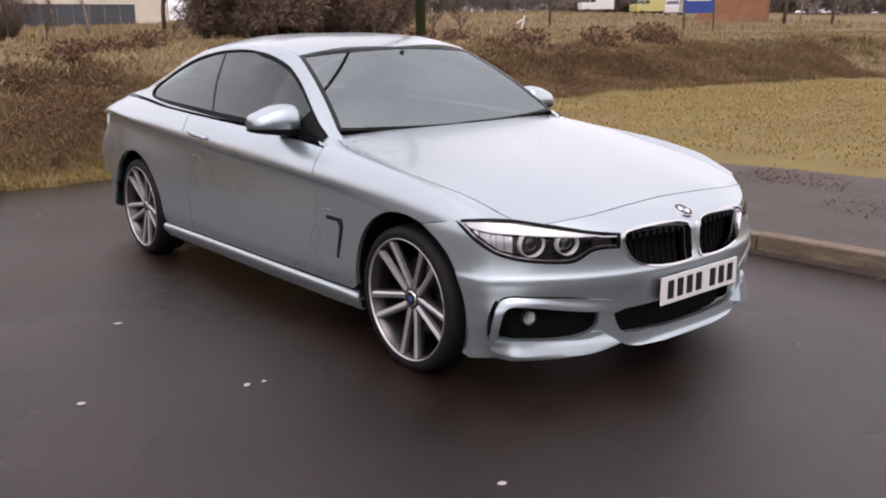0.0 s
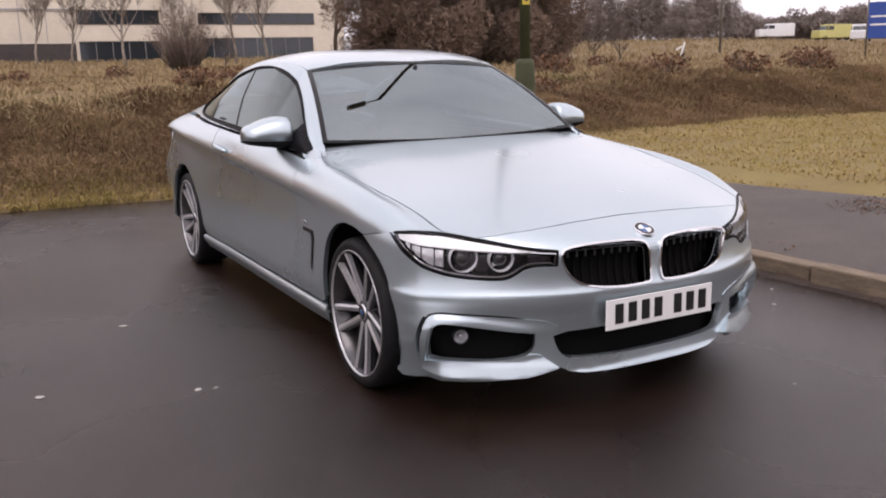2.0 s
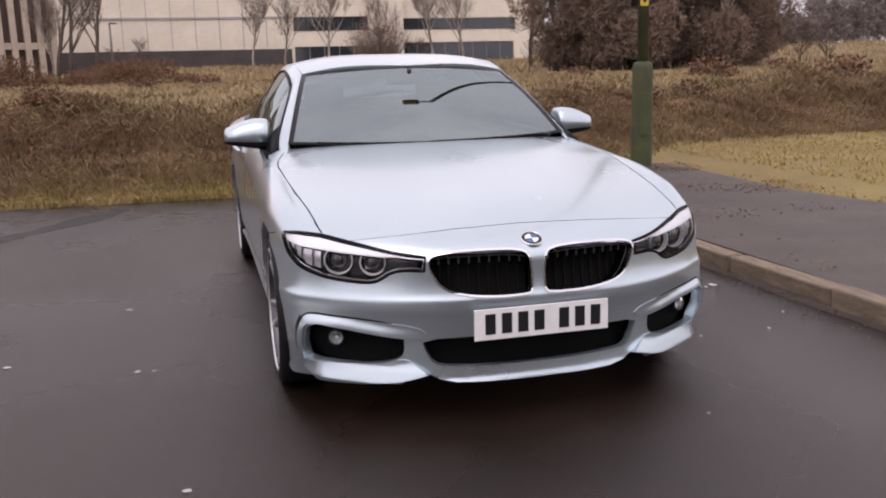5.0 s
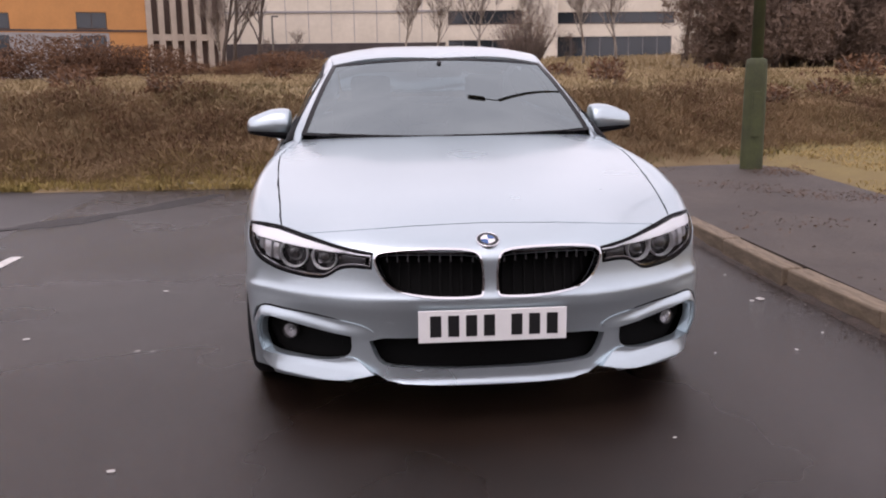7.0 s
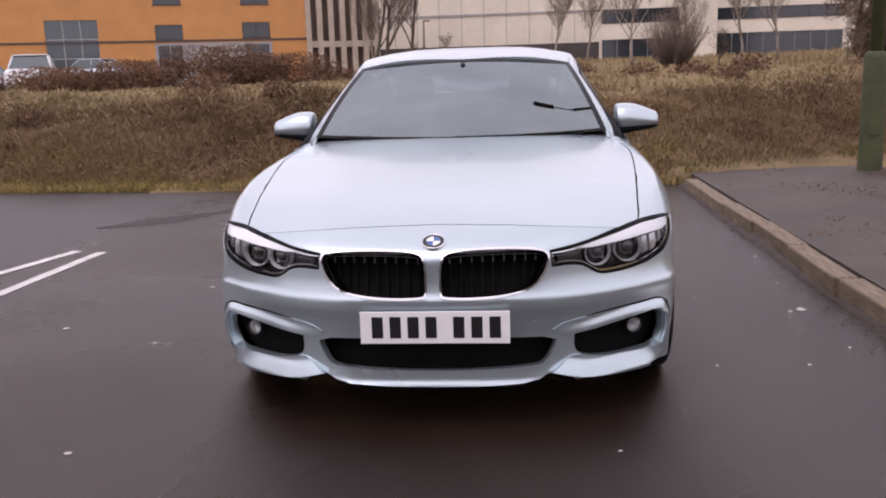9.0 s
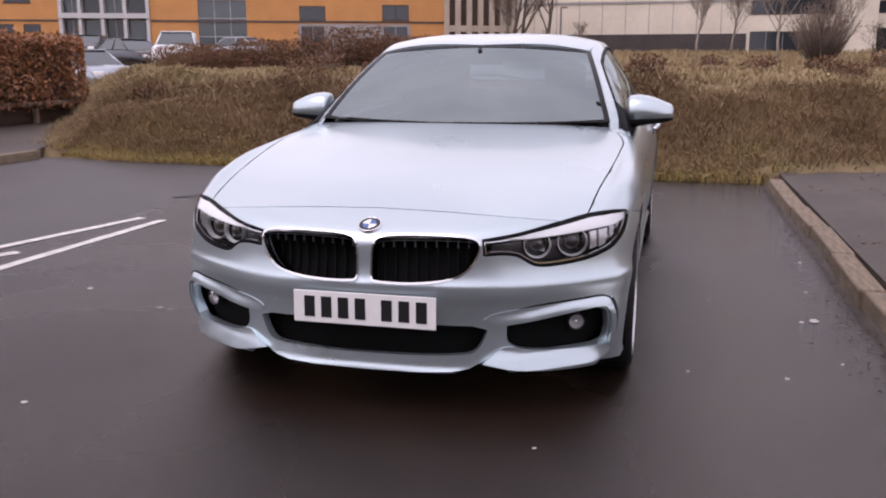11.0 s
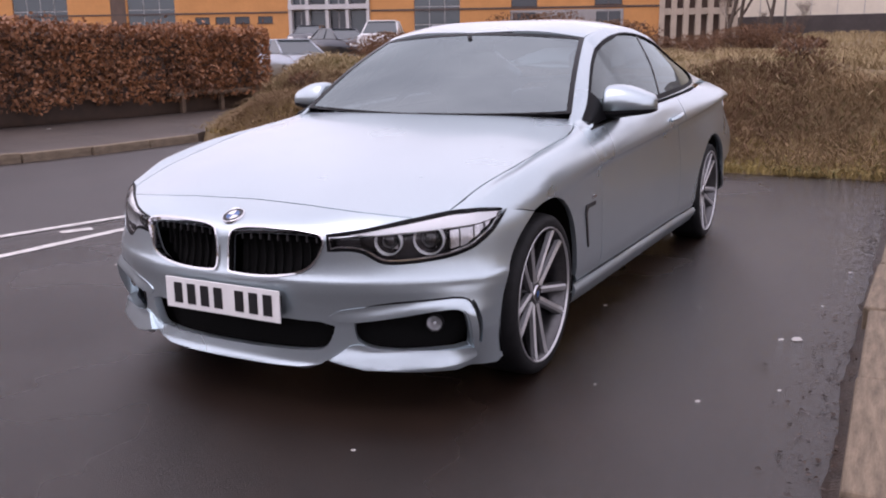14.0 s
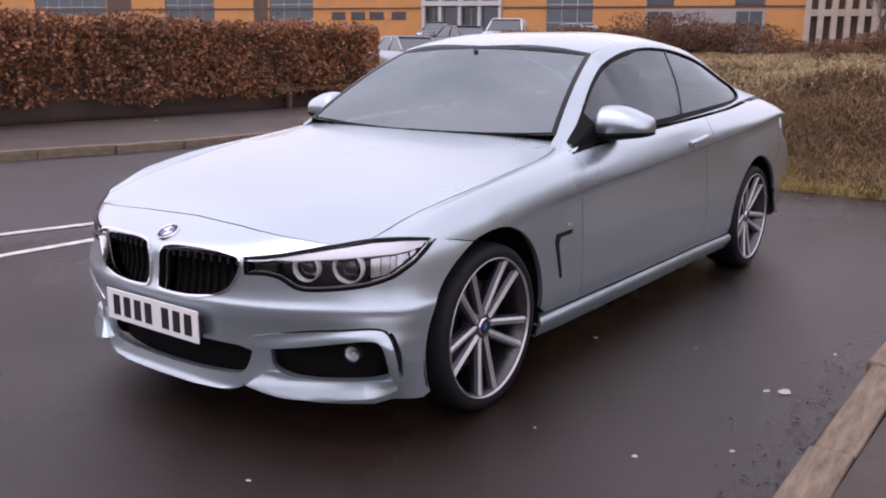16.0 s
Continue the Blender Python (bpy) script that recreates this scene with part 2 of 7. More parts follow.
def sheet(name, surface, outline, material, parent, holes=(), step=0.03, depth=0.012, lift=0.0, label="", grid=None, side=1):
    """A body panel: the region of a curved surface that an outline bounds, less its holes, with folded edges. surface(p, q) gives the
    point and the outward normal; side = -1 builds its mirror on the other side; lip rounds the edge."""
    loops = [dense(outline, step * 0.5)] + [dense(h, step * 0.5) for h in holes]
    lo, hi = loops[0].min(0), loops[0].max(0)
    st = grid or step
    gx, gy = np.meshgrid(np.arange(lo[0] + st / 2, hi[0], st), np.arange(lo[1] + st / 2, hi[1], st))
    pts = np.stack([gx.ravel(), gy.ravel()], 1)
    ok = inside(loops[0], pts)
    for h in loops[1:]:
        ok &= ~inside(h, pts)
    pts = pts[ok]
    ring = np.concatenate(loops)
    if len(pts):
        near = np.array([np.min((ring[:, 0] - p[0]) ** 2 + (ring[:, 1] - p[1]) ** 2) for p in pts])
        pts = pts[near > (st * 0.4) ** 2]
    allp = np.concatenate([ring, pts])
    edges, at = [], 0
    for lp in loops:
        edges += [(at + i, at + (i + 1) % len(lp)) for i in range(len(lp))]
        at += len(lp)
    v2, _, f2, _, _, _ = geometry.delaunay_2d_cdt([Vector(p) for p in allp], edges, [], 0, 1e-6)
    v2 = np.array([(p[0], p[1]) for p in v2])
    tri = np.array([f for f in f2 if len(f) == 3])
    mid = v2[tri].mean(1)
    ok = inside(loops[0], mid)
    for h in loops[1:]:
        ok &= ~inside(h, mid)
    tri = tri[ok]
    places, normals = [], []
    for p in v2:
        a, n = surface(p[0], p[1])
        places.append(a + n * lift)
        normals.append(n)
    verts, norms = list(places), list(normals)
    faces = []
    count = {}
    for a, b, c in tri:
        fn = np.cross(places[b] - places[a], places[c] - places[a])
        f = (a, b, c) if fn @ normals[a] > 0 else (a, c, b)
        faces.append(tuple(int(i) for i in f))
        for e in ((f[0], f[1]), (f[1], f[2]), (f[2], f[0])):
            count[e] = count.get(e, 0) + 1
    rim = [e for e in count if (e[1], e[0]) not in count]
    for a, b in rim:
        d = places[b] - places[a]
        out = np.cross(d, normals[a])
        out = out / (np.linalg.norm(out) + 1e-9)
        k = len(verts)
        verts += [places[a], places[b], places[b] - normals[b] * depth, places[a] - normals[a] * depth]
        soft = (out + 0.15 * normals[a])
        soft = soft / np.linalg.norm(soft)
        norms += [soft, soft, out, out]
        faces.append((k, k + 3, k + 2, k + 1))
    if side < 0:
        verts = [(-v[0], v[1], v[2]) for v in verts]
        norms = [(-v[0], v[1], v[2]) for v in norms]
        faces = [f[::-1] for f in faces]
    return obj(name, verts, faces, material, parent, label, normals=norms)


def with_normal(point, h=0.004, flip=1):
    """A surface with its normal, from a function that gives its points."""

    def surface(p, q):
        a = point(p, q)
        n = np.cross(point(p + h, q) - point(p - h, q), point(p, q + h) - point(p, q - h)) * flip
        return a, n / (np.linalg.norm(n) + 1e-12)

    return surface

# ---- the parked coupe: surfaces ----
# Its own frame: x to the side, y from the front axle to the rear, z up from the road.
CAR = empty("car", pose(-0.020, 0, 0, 0, 0, 0.35), "metallic silver two-door coupe parked on wet tarmac", "car")
BASE = 2.84
YS = np.arange(-0.75, 3.9001, 0.005)


def table(*rows):
    """Lines of the body, (y, x, z), laid out at even steps of y."""
    c = Curve(*rows)
    return np.array([c(y) for y in YS])


L0 = table((-0.75, 0, 0.640), (-0.62, 0, 0.694), (-0.5, 0, 0.732), (-0.3, 0, 0.782), (0, 0, 0.834), (0.3, 0, 0.880), (0.65, 0, 0.930), (0.8, 0, 0.952), (1.1, 0, 0.99), (2.9, 0, 1.03), (3.2, 0, 1.05), (3.5, 0, 1.04), (3.7, 0, 0.99), (3.9, 0, 0.92))
L1 = table((-0.75, 0.30, 0.648), (-0.631, 0.32, 0.697), (-0.5, 0.34, 0.732), (-0.3, 0.37, 0.776), (0, 0.41, 0.828), (0.3, 0.45, 0.873), (0.65, 0.48, 0.923), (0.8, 0.48, 0.945), (1.1, 0.46, 0.985), (2.9, 0.4, 1.03), (3.5, 0.4, 1.028), (3.7, 0.4, 0.98), (3.9, 0.4, 0.91))
L2 = table((-0.75, 0.60, 0.62), (-0.56, 0.655, 0.672), (-0.476, 0.712, 0.692), (-0.3, 0.745, 0.734), (0, 0.768, 0.788), (0.3, 0.770, 0.840), (0.5, 0.760, 0.871), (0.65, 0.745, 0.898), (0.8, 0.73, 0.93), (2.9, 0.70, 1.005), (3.2, 0.68, 1.015), (3.42, 0.67, 1.000), (3.66, 0.63, 0.955), (3.9, 0.54, 0.88))
L3 = table((-0.75, 0.70, 0.60), (-0.476, 0.765, 0.682), (-0.3, 0.79, 0.712), (0, 0.815, 0.765), (0.3, 0.820, 0.815), (0.65, 0.808, 0.876), (1.2, 0.825, 0.914), (1.8, 0.838, 0.938), (2.4, 0.830, 0.963), (2.9, 0.79, 0.992), (3.2, 0.755, 0.995), (3.4, 0.715, 0.968), (3.65, 0.64, 0.915), (3.9, 0.54, 0.85))
L4 = table((-0.75, 0.76, 0.58), (-0.476, 0.80, 0.655), (-0.3, 0.833, 0.672), (0, 0.862, 0.718), (0.3, 0.862, 0.765), (0.65, 0.860, 0.812), (1.2, 0.870, 0.842), (1.8, 0.880, 0.868), (2.4, 0.888, 0.90), (2.84, 0.885, 0.925), (3.2, 0.862, 0.945), (3.4, 0.822, 0.924), (3.65, 0.725, 0.872), (3.9, 0.62, 0.80))
L5 = table((-0.75, 0.78, 0.54), (-0.476, 0.82, 0.61), (-0.3, 0.850, 0.630), (0, 0.882, 0.675), (0.3, 0.884, 0.722), (0.65, 0.884, 0.742), (1.2, 0.889, 0.768), (1.8, 0.897, 0.802), (2.4, 0.906, 0.840), (2.84, 0.908, 0.874), (3.2, 0.898, 0.905), (3.4, 0.866, 0.892), (3.65, 0.775, 0.845), (3.9, 0.66, 0.77))
# a hollow runs under the shoulder crease and dies out over the front wheel
_hollow = np.clip((YS - 0.30) / 0.65, 0, 1)
L6 = L5 + np.stack([-0.004 - 0.033 * _hollow, -0.040 + 0.010 * _hollow], 1)
L7 = table((-0.75, 0.78, 0.46), (-0.3, 0.860, 0.50), (0, 0.884, 0.52), (0.35, 0.872, 0.54), (0.65, 0.866, 0.54), (1.2, 0.868, 0.55), (1.8, 0.873, 0.57), (2.3, 0.882, 0.59), (2.84, 0.904, 0.62), (3.2, 0.902, 0.62), (3.45, 0.886, 0.62), (3.65, 0.85, 0.62), (3.9, 0.76, 0.62))
L8 = table((-0.75, 0.77, 0.30), (-0.3, 0.852, 0.32), (0, 0.878, 0.32), (0.4, 0.864, 0.32), (0.65, 0.866, 0.32), (1.8, 0.872, 0.32), (2.4, 0.878, 0.32), (2.84, 0.90, 0.33), (3.2, 0.892, 0.33), (3.6, 0.85, 0.34), (3.9, 0.75, 0.34))
# the flanks swell towards the wheels; the door's foot tucks in above a proud sill that turns under the body
for _line in (L3, L4, L5, L6, L7, L8):
    _line[:, 0] *= 1.013 + 0.010 * np.clip((YS - 2.0) / 0.8, 0, 1)
L9 = L8 + np.array([-0.016, -0.066])
L10 = L8 + np.array([-0.006, -0.094])
L11 = L8 + np.array([-0.045, -0.168])
for _line in (L6, L7, L8, L9, L10, L11):
    _line[:, 0] += 0.008 * np.clip((0.5 - YS) / 0.5, 0, 1)
# the crown of the front wing stands above the bonnet's edge
_crown = np.clip((YS + 0.50) / 0.32, 0, 1) * np.clip((0.74 - YS) / 0.74, 0, 1)
_crown = _crown * _crown * (3 - 2 * _crown)
for _line, _up, _out in ((L2, 0.010, 0.004), (L3, 0.043, 0.012), (L4, 0.034, 0.010), (L5, 0.014, 0.006)):
    _line += _crown[:, None] * np.array([_out, _up])
BODY = np.stack([L0, L1, L2, L3, L4, L5, L6, L7, L8, L9, L10, L11], 1)
K = 0.1


def lined(lines, y):
    f = (min(max(y, YS[0]), YS[-1] - 1e-6) - YS[0]) / 0.005
    i = int(f)
    a = f - i
    return lines[i] * (1 - a) + lines[i + 1] * a


def body_point(y, q):
    sec = lined(BODY, y)
    v = abs(q) / K
    pts = np.concatenate([sec[1:2] * (-1, 1), sec])
    x, z = catmull(pts, min(v + 1, len(pts) - 1.0001))
    return np.array([math.copysign(x, q) if q else 0.0, y, z])


BODY_S = with_normal(body_point, 0.006, -1)


def body_q(y, z):
    """The section parameter at which the flank has the height z."""
    lo, hi = 2 * K, 10.99 * K
    for _ in range(26):
        m = (lo + hi) / 2
        if body_point(y, m)[2] > z:
            lo = m
        else:
            hi = m
    return lo


def flank(*rows):
    return [(y, body_q(y, z)) for y, z in rows]


# windscreen, a bowed sheet between the cowl and the roof's header
def screen_point(p, q):
    u, v = p / 0.64, q / 0.66
    a = np.array([0.715 * u, 0.635 + 0.085 * u * u, 0.925 + 0.020 * u * u])
    b = np.array([0.568 * u, 1.205 + 0.085 * u * u, 1.304 - 0.030 * u * u])
    up = np.array([0, -0.55, 0.83])
    return a + (b - a) * v + up * 0.022 * 4 * v * (1 - v)


SCREEN_S = with_normal(screen_point, 0.004, 1)
_edge = np.array([screen_point(0.64, 0.66 * k / 40) for k in range(41)])
G0 = table((-0.75, 0.80, 0.87), (0.65, 0.800, 0.884), (1.2, 0.816, 0.922), (1.8, 0.828, 0.946), (2.4, 0.820, 0.970), (2.9, 0.775, 1.0), (3.2, 0.735, 1.01), (3.9, 0.64, 0.97))
_r = table((-0.75, 0.57, 1.27), (1.25, 0.568, 1.266), (1.35, 0.572, 1.292), (1.6, 0.580, 1.330), (1.9, 0.585, 1.334), (2.3, 0.585, 1.302), (2.6, 0.582, 1.245), (2.9, 0.58, 1.162), (3.15, 0.585, 1.088), (3.4, 0.6, 1.02), (3.9, 0.56, 0.96))
G3 = np.array([[np.interp(y, _edge[:, 1], _edge[:, 0]), np.interp(y, _edge[:, 1], _edge[:, 2])] if y < _edge[-1, 1] else r for y, r in zip(YS, _r)])
G2 = G3 + np.array([0.042, -0.040])
G1 = 0.5 * (G0 + G2) + np.array([0.016, 0.006])
G5z = table((-0.75, 0, 1.27), (1.1, 0, 1.270), (1.205, 0, 1.306), (1.35, 0, 1.340), (1.6, 0, 1.374), (1.9, 0, 1.386), (2.3, 0, 1.368), (2.6, 0, 1.322), (2.9, 0, 1.228), (3.15, 0, 1.13), (3.3, 0, 1.06), (3.9, 0, 1.0))
G4 = np.stack([np.full(len(YS), 0.34), 0.24 * (G3[:, 1]) + 0.76 * G5z[:, 1] + 0.006], 1)
G4[:, 1] = np.where(YS < 1.3, G5z[:, 1] - 0.006, G4[:, 1])
# the pillar's root sinks into the wing
_root = np.clip((0.72 - YS) / 0.10, 0, 1)[:, None]
for _g in (G1, G2, G3):
    _g -= _root * np.array([-0.014, 0.055])
CABIN = np.stack([G0, G1, G2, G3, G4, G5z], 1)


def cabin_point(y, q):
    sec = lined(CABIN, y)
    far = q > 5 * K
    v = (10 * K - q if far else q) / K
    pts = np.concatenate([sec, sec[4:5] * (-1, 1)])
    x, z = catmull(pts, min(max(v, 0.0), 5.0))
    return np.array([-x if far else x, y, z])


CABIN_S = with_normal(cabin_point, 0.006, 1)


def cabin_q(y, z):
    lo, hi = 0.0, 3.6 * K
    for _ in range(26):
        m = (lo + hi) / 2
        if cabin_point(y, m)[2] < z:
            lo = m
        else:
            hi = m
    return lo


# nose: a plan line bent round the front, with a profile by height
_plan = Curve((0, 0, -0.782), (0.15, 0.15, -0.779), (0.30, 0.298, -0.764), (0.43, 0.422, -0.730), (0.56, 0.535, -0.680), (0.67, 0.628, -0.622), (0.77, 0.708, -0.563), (0.86, 0.774, -0.500), (0.93, 0.815, -0.452), (1.02, 0.842, -0.373), (1.11, 0.857, -0.284), (1.20, 0.868, -0.190), (1.40, 0.884, 0.02))
_st = np.arange(0, 1.4001, 0.005)
_pt = np.array([_plan(s) for s in _st])
_pt[:, 0] += 0.011 * np.clip((_pt[:, 0] - 0.50) / 0.32, 0, 1) ** 1.5 + 0.012 * np.clip((_st - 0.84) / 0.16, 0, 1)
_tg = np.gradient(_pt, axis=0)
_tg /= np.linalg.norm(_tg, axis=1)[:, None]
for _ in range(12):
    _tg[1:-1] = 0.25 * _tg[:-2] + 0.5 * _tg[1:-1] + 0.25 * _tg[2:]
_tg[0] = (1, 0)
_nm = np.stack([_tg[:, 1], -_tg[:, 0]], 1)
_prof = Curve((0.10, 0.04), (0.145, 0.010), (0.162, 0.005), (0.167, 0.005), (0.176, 0.011), (0.19, 0.015), (0.21, 0.017), (0.23, 0.018), (0.245, 0.018), (0.33, 0.014), (0.40, 0.003), (0.445, -0.008), (0.468, -0.010), (0.50, 0.002), (0.55, 0.010), (0.60, 0.012), (0.80, 0.016))
_top = Curve((0, 0.155), (0.30, 0.125), (0.50, 0.085), (0.70, 0.062), (0.85, 0.045), (1.0, 0.026), (1.15, 0.018), (1.4, 0.010))


def nose_point(s, z):
    a = abs(s)
    f = min(a, 1.3999) / 0.005
    i = int(f)
    t = f - i
    p, n = _pt[i] * (1 - t) + _pt[i + 1] * t, _nm[i] * (1 - t) + _nm[i + 1] * t
    ramp = min(max((z - 0.60) / 0.098, 0), 1.25)
    low = min(max((0.45 - z) / 0.09, 0), 1)
    pz = _prof(z)
    if z < 0.30:
        f = min(max((a - 0.84) / 0.06, 0), 1)
        pz = pz * (1 - f) + (0.014 * max(0.0, min(1.0, 1 - (a - 0.95) / 0.25)) + (0.30 - z) * (0.24 - 0.18 * min(max((a - 0.92) / 0.10, 0.0), 1.0))) * f
    d = pz * (1 if a < 0.95 or z < 0.30 else max(0.0, 1 - (a - 0.95) / 0.25)) + _top(a) * ramp**2.2
    d -= 0.034 * low * min(max((z - 0.15) / 0.17, 0), 1) * math.exp(-(((a - 0.86) / 0.13) ** 2))
    x, y = p - n * d
    return np.array([math.copysign(x, s) if s else 0.0, y, z])


NOSE_S = with_normal(nose_point, 0.005, 1)


def nose(*rows):
    """(x, y, z) near the nose, as its own parameters."""
    out = []
    for x, y, z in rows:
        k = int(np.argmin((_pt[:, 0] - x) ** 2 + (_pt[:, 1] - y) ** 2))
        out.append((_st[k], z))
    return out


def nose_x(*rows):
    """(x, z) on the front, as the nose's parameters."""
    return [(float(np.interp(abs(x), _pt[:, 0], _st)) * (1 if x >= 0 else -1), z) for x, z in rows]


def grow(poly, d):
    """The polygon, widened by d all round."""
    q = np.asarray(poly, float)
    area = 0.5 * np.sum(q[:, 0] * np.roll(q[:, 1], -1) - np.roll(q[:, 0], -1) * q[:, 1])
    t = np.roll(q, -1, 0) - np.roll(q, 1, 0)
    n = np.stack([t[:, 1], -t[:, 0]], 1) * math.copysign(1, area)
    return list(q + d * n / (np.linalg.norm(n, axis=1)[:, None] + 1e-9))


def mirrored(poly):
    return [(-a, b) for a, b in poly][::-1]


# ---- the coupe: outlines ----
HOOD_X = Curve((-0.60, 0.70), (-0.476, 0.720), (-0.3, 0.738), (0, 0.768), (0.25, 0.788), (0.42, 0.795), (0.50, 0.788), (0.58, 0.772), (0.66, 0.748))


def top_q(y, x):
    """The section parameter at which the upper body lies x from the middle."""
    lo, hi = 0.0, 5.0 * K
    for _ in range(26):
        m = (lo + hi) / 2
        if body_point(y, m)[0] < x:
            lo = m
        else:
            hi = m
    return lo


HOOD_BACK = [(0.622 + 0.085 * (x / 0.715) ** 2, math.copysign(top_q(0.622 + 0.085 * (x / 0.715) ** 2, abs(x)), x)) for x in (-0.72, -0.6, -0.45, -0.25, 0.0, 0.25, 0.45, 0.6, 0.72)]
LAMP = rounded([(0.41, 0.628), (0.51, 0.638), (0.60, 0.653), (0.72, 0.675), (0.84, 0.693), (0.95, 0.698), (1.04, 0.690), (1.085, 0.684), (1.04, 0.656), (0.983, 0.619), (0.93, 0.591), (0.88, 0.569), (0.82, 0.551), (0.74, 0.541), (0.65, 0.535), (0.605, 0.538), (0.575, 0.552), (0.545, 0.572), (0.51, 0.581), (0.46, 0.583), (0.415, 0.578)], 2, keep=(0, 7, 20))
KIDNEY = rounded(nose_x((0.024, 0.492), (0.040, 0.482), (0.16, 0.481), (0.27, 0.491), (0.342, 0.516), (0.380, 0.565), (0.399, 0.624), (0.34, 0.638), (0.20, 0.641), (0.060, 0.636), (0.026, 0.614)), 2)
LOWER = rounded(nose_x((-0.424, 0.332), (-0.410, 0.28), (-0.384, 0.238), (-0.34, 0.228), (0, 0.219), (0.34, 0.228), (0.384, 0.238), (0.410, 0.28), (0.424, 0.332), (0.2, 0.338), (-0.2, 0.338)), 1)
INTAKE = rounded([(0.500, 0.332), (0.64, 0.351), (0.77, 0.371), (0.838, 0.378), (0.866, 0.358), (0.881, 0.29), (0.892, 0.232), (0.72, 0.229), (0.60, 0.231), (0.500, 0.262)], 2, keep=(0, 6))
FRAME = rounded([(0.412, 0.356), (0.45, 0.380), (0.60, 0.396), (0.76, 0.408), (0.842, 0.414), (0.884, 0.400), (0.906, 0.33), (0.922, 0.230), (0.898, 0.230), (0.887, 0.29), (0.872, 0.360), (0.841, 0.382), (0.77, 0.374), (0.64, 0.354), (0.500, 0.335), (0.425, 0.332)], 2, keep=(0, 7, 8, 14))
BLADE = rounded([(0.915, 0.228), (0.918, 0.196), (0.84, 0.184), (0.73, 0.174), (0.62, 0.168), (0.55, 0.170), (0.48, 0.183), (0.408, 0.203), (0.445, 0.229), (0.496, 0.262), (0.60, 0.235), (0.72, 0.232), (0.88, 0.232)], 2, keep=(0, 1, 7))


_blade_low = Curve((0.40, 0.204), (0.48, 0.183), (0.55, 0.170), (0.62, 0.168), (0.73, 0.174), (0.85, 0.184), (0.92, 0.196))


_band_low = Curve((0.39, 0.328), (0.505, 0.335), (0.64, 0.354), (0.77, 0.374), (0.82, 0.378), (0.95, 0.378))
_limb_in = Curve((0.20, 0.902), (0.23, 0.898), (0.29, 0.887), (0.345, 0.875), (0.375, 0.852), (0.42, 0.842))


def frame_point(s, z):
    """The bright frame: proud at the intake, falling back to the bumper's skin."""
    p, n = NOSE_S(s, z)
    a = abs(s)
    up = max(0.0, (z - _band_low(min(max(a, 0.39), 0.949))) / 0.042)
    out = max(0.0, (a - _limb_in(min(max(z, 0.20), 0.419))) / 0.042)
    ease = min(max((a - 0.41) / 0.16, 0), 1)
    return p + n * (0.0025 + 0.0115 * ease * (0.5 + 0.5 * math.cos(math.pi * min(1.0, math.hypot(up, out) ** 1.4))))


def blade_point(s, z):
    """The lower blade: proud along its lower edge."""
    p, n = NOSE_S(s, max(z, 0.212))
    p = np.array([p[0], p[1], z])
    a = abs(s)
    k = min(max((z - _blade_low(min(max(a, 0.40), 0.92))) / 0.062, 0), 1)
    tip = min(max((0.93 - a) / 0.12, 0.15), 1)
    return p + n * (0.006 + 0.022 * tip * (1 - k))


FRAME_S = with_normal(frame_point, 0.004, 1)
BLADE_S = with_normal(blade_point, 0.004, 1)


SLOT = [(0.886, 0.397), (0.906, 0.33), (0.921, 0.240), (0.940, 0.240), (0.926, 0.33), (0.905, 0.389), (0.893, 0.404)]


def ring(cy, cz, r, a0, a1, n=22):
    return [(cy + r * math.cos(radians(a0 + (a1 - a0) * k / n)), cz + r * math.sin(radians(a0 + (a1 - a0) * k / n))) for k in range(n + 1)]


ARCH, AZ = 0.366, 0.312
# fascia outline: the bonnet's front edge, round the lamps, the wheel arch and the lower edge
_half = [(0.0, 0.7035), (0.15, 0.703), (0.30, 0.7015), (0.45, 0.697), (0.58, 0.689), (0.695, 0.6775)]
_lamp_out = grow(LAMP, 0.006)
_hi = max(range(len(_lamp_out)), key=lambda k: _lamp_out[k][0])
_lo = min(range(len(_lamp_out)), key=lambda k: abs(_lamp_out[k][0] - _half[-1][0]) + 10 * (_lamp_out[k][1] < 0.63))
_walk = [_lamp_out[(k) % len(_lamp_out)] for k in range(_lo, -1, -1)] + [_lamp_out[k] for k in range(len(_lamp_out) - 1, _hi, -1)] + [_lamp_out[_hi]]
_arch_s = [(float(np.interp(y, _pt[:, 1], _st)), z) for y, z in ring(0, AZ, ARCH, 112, 204)]
_low = nose((0.845, -0.36, 0.150), (0.80, -0.465, 0.152), (0.62, -0.628, 0.158), (0.50, -0.70, 0.172)) + nose_x((0.435, 0.205), (0.415, 0.208), (0.385, 0.195), (0.36, 0.182), (0.30, 0.172), (0.15, 0.167))
_right = _half + _walk + _arch_s + _low
FASCIA = _right + [(0.0, 0.166)] + [(-a, b) for a, b in _right[::-1] if a > 1e-6]

# ---- the coupe: panels ----
_front_edge = []
for k in range(-12, 13):
    s = k / 12 * 0.695
    z = float(np.interp(abs(s), [a for a, _ in _half], [b for _, b in _half]))
    p = nose_point(s, z)
    _front_edge.append((p[1] + 0.009, math.copysign(top_q(p[1] + 0.009, abs(p[0])), s)))
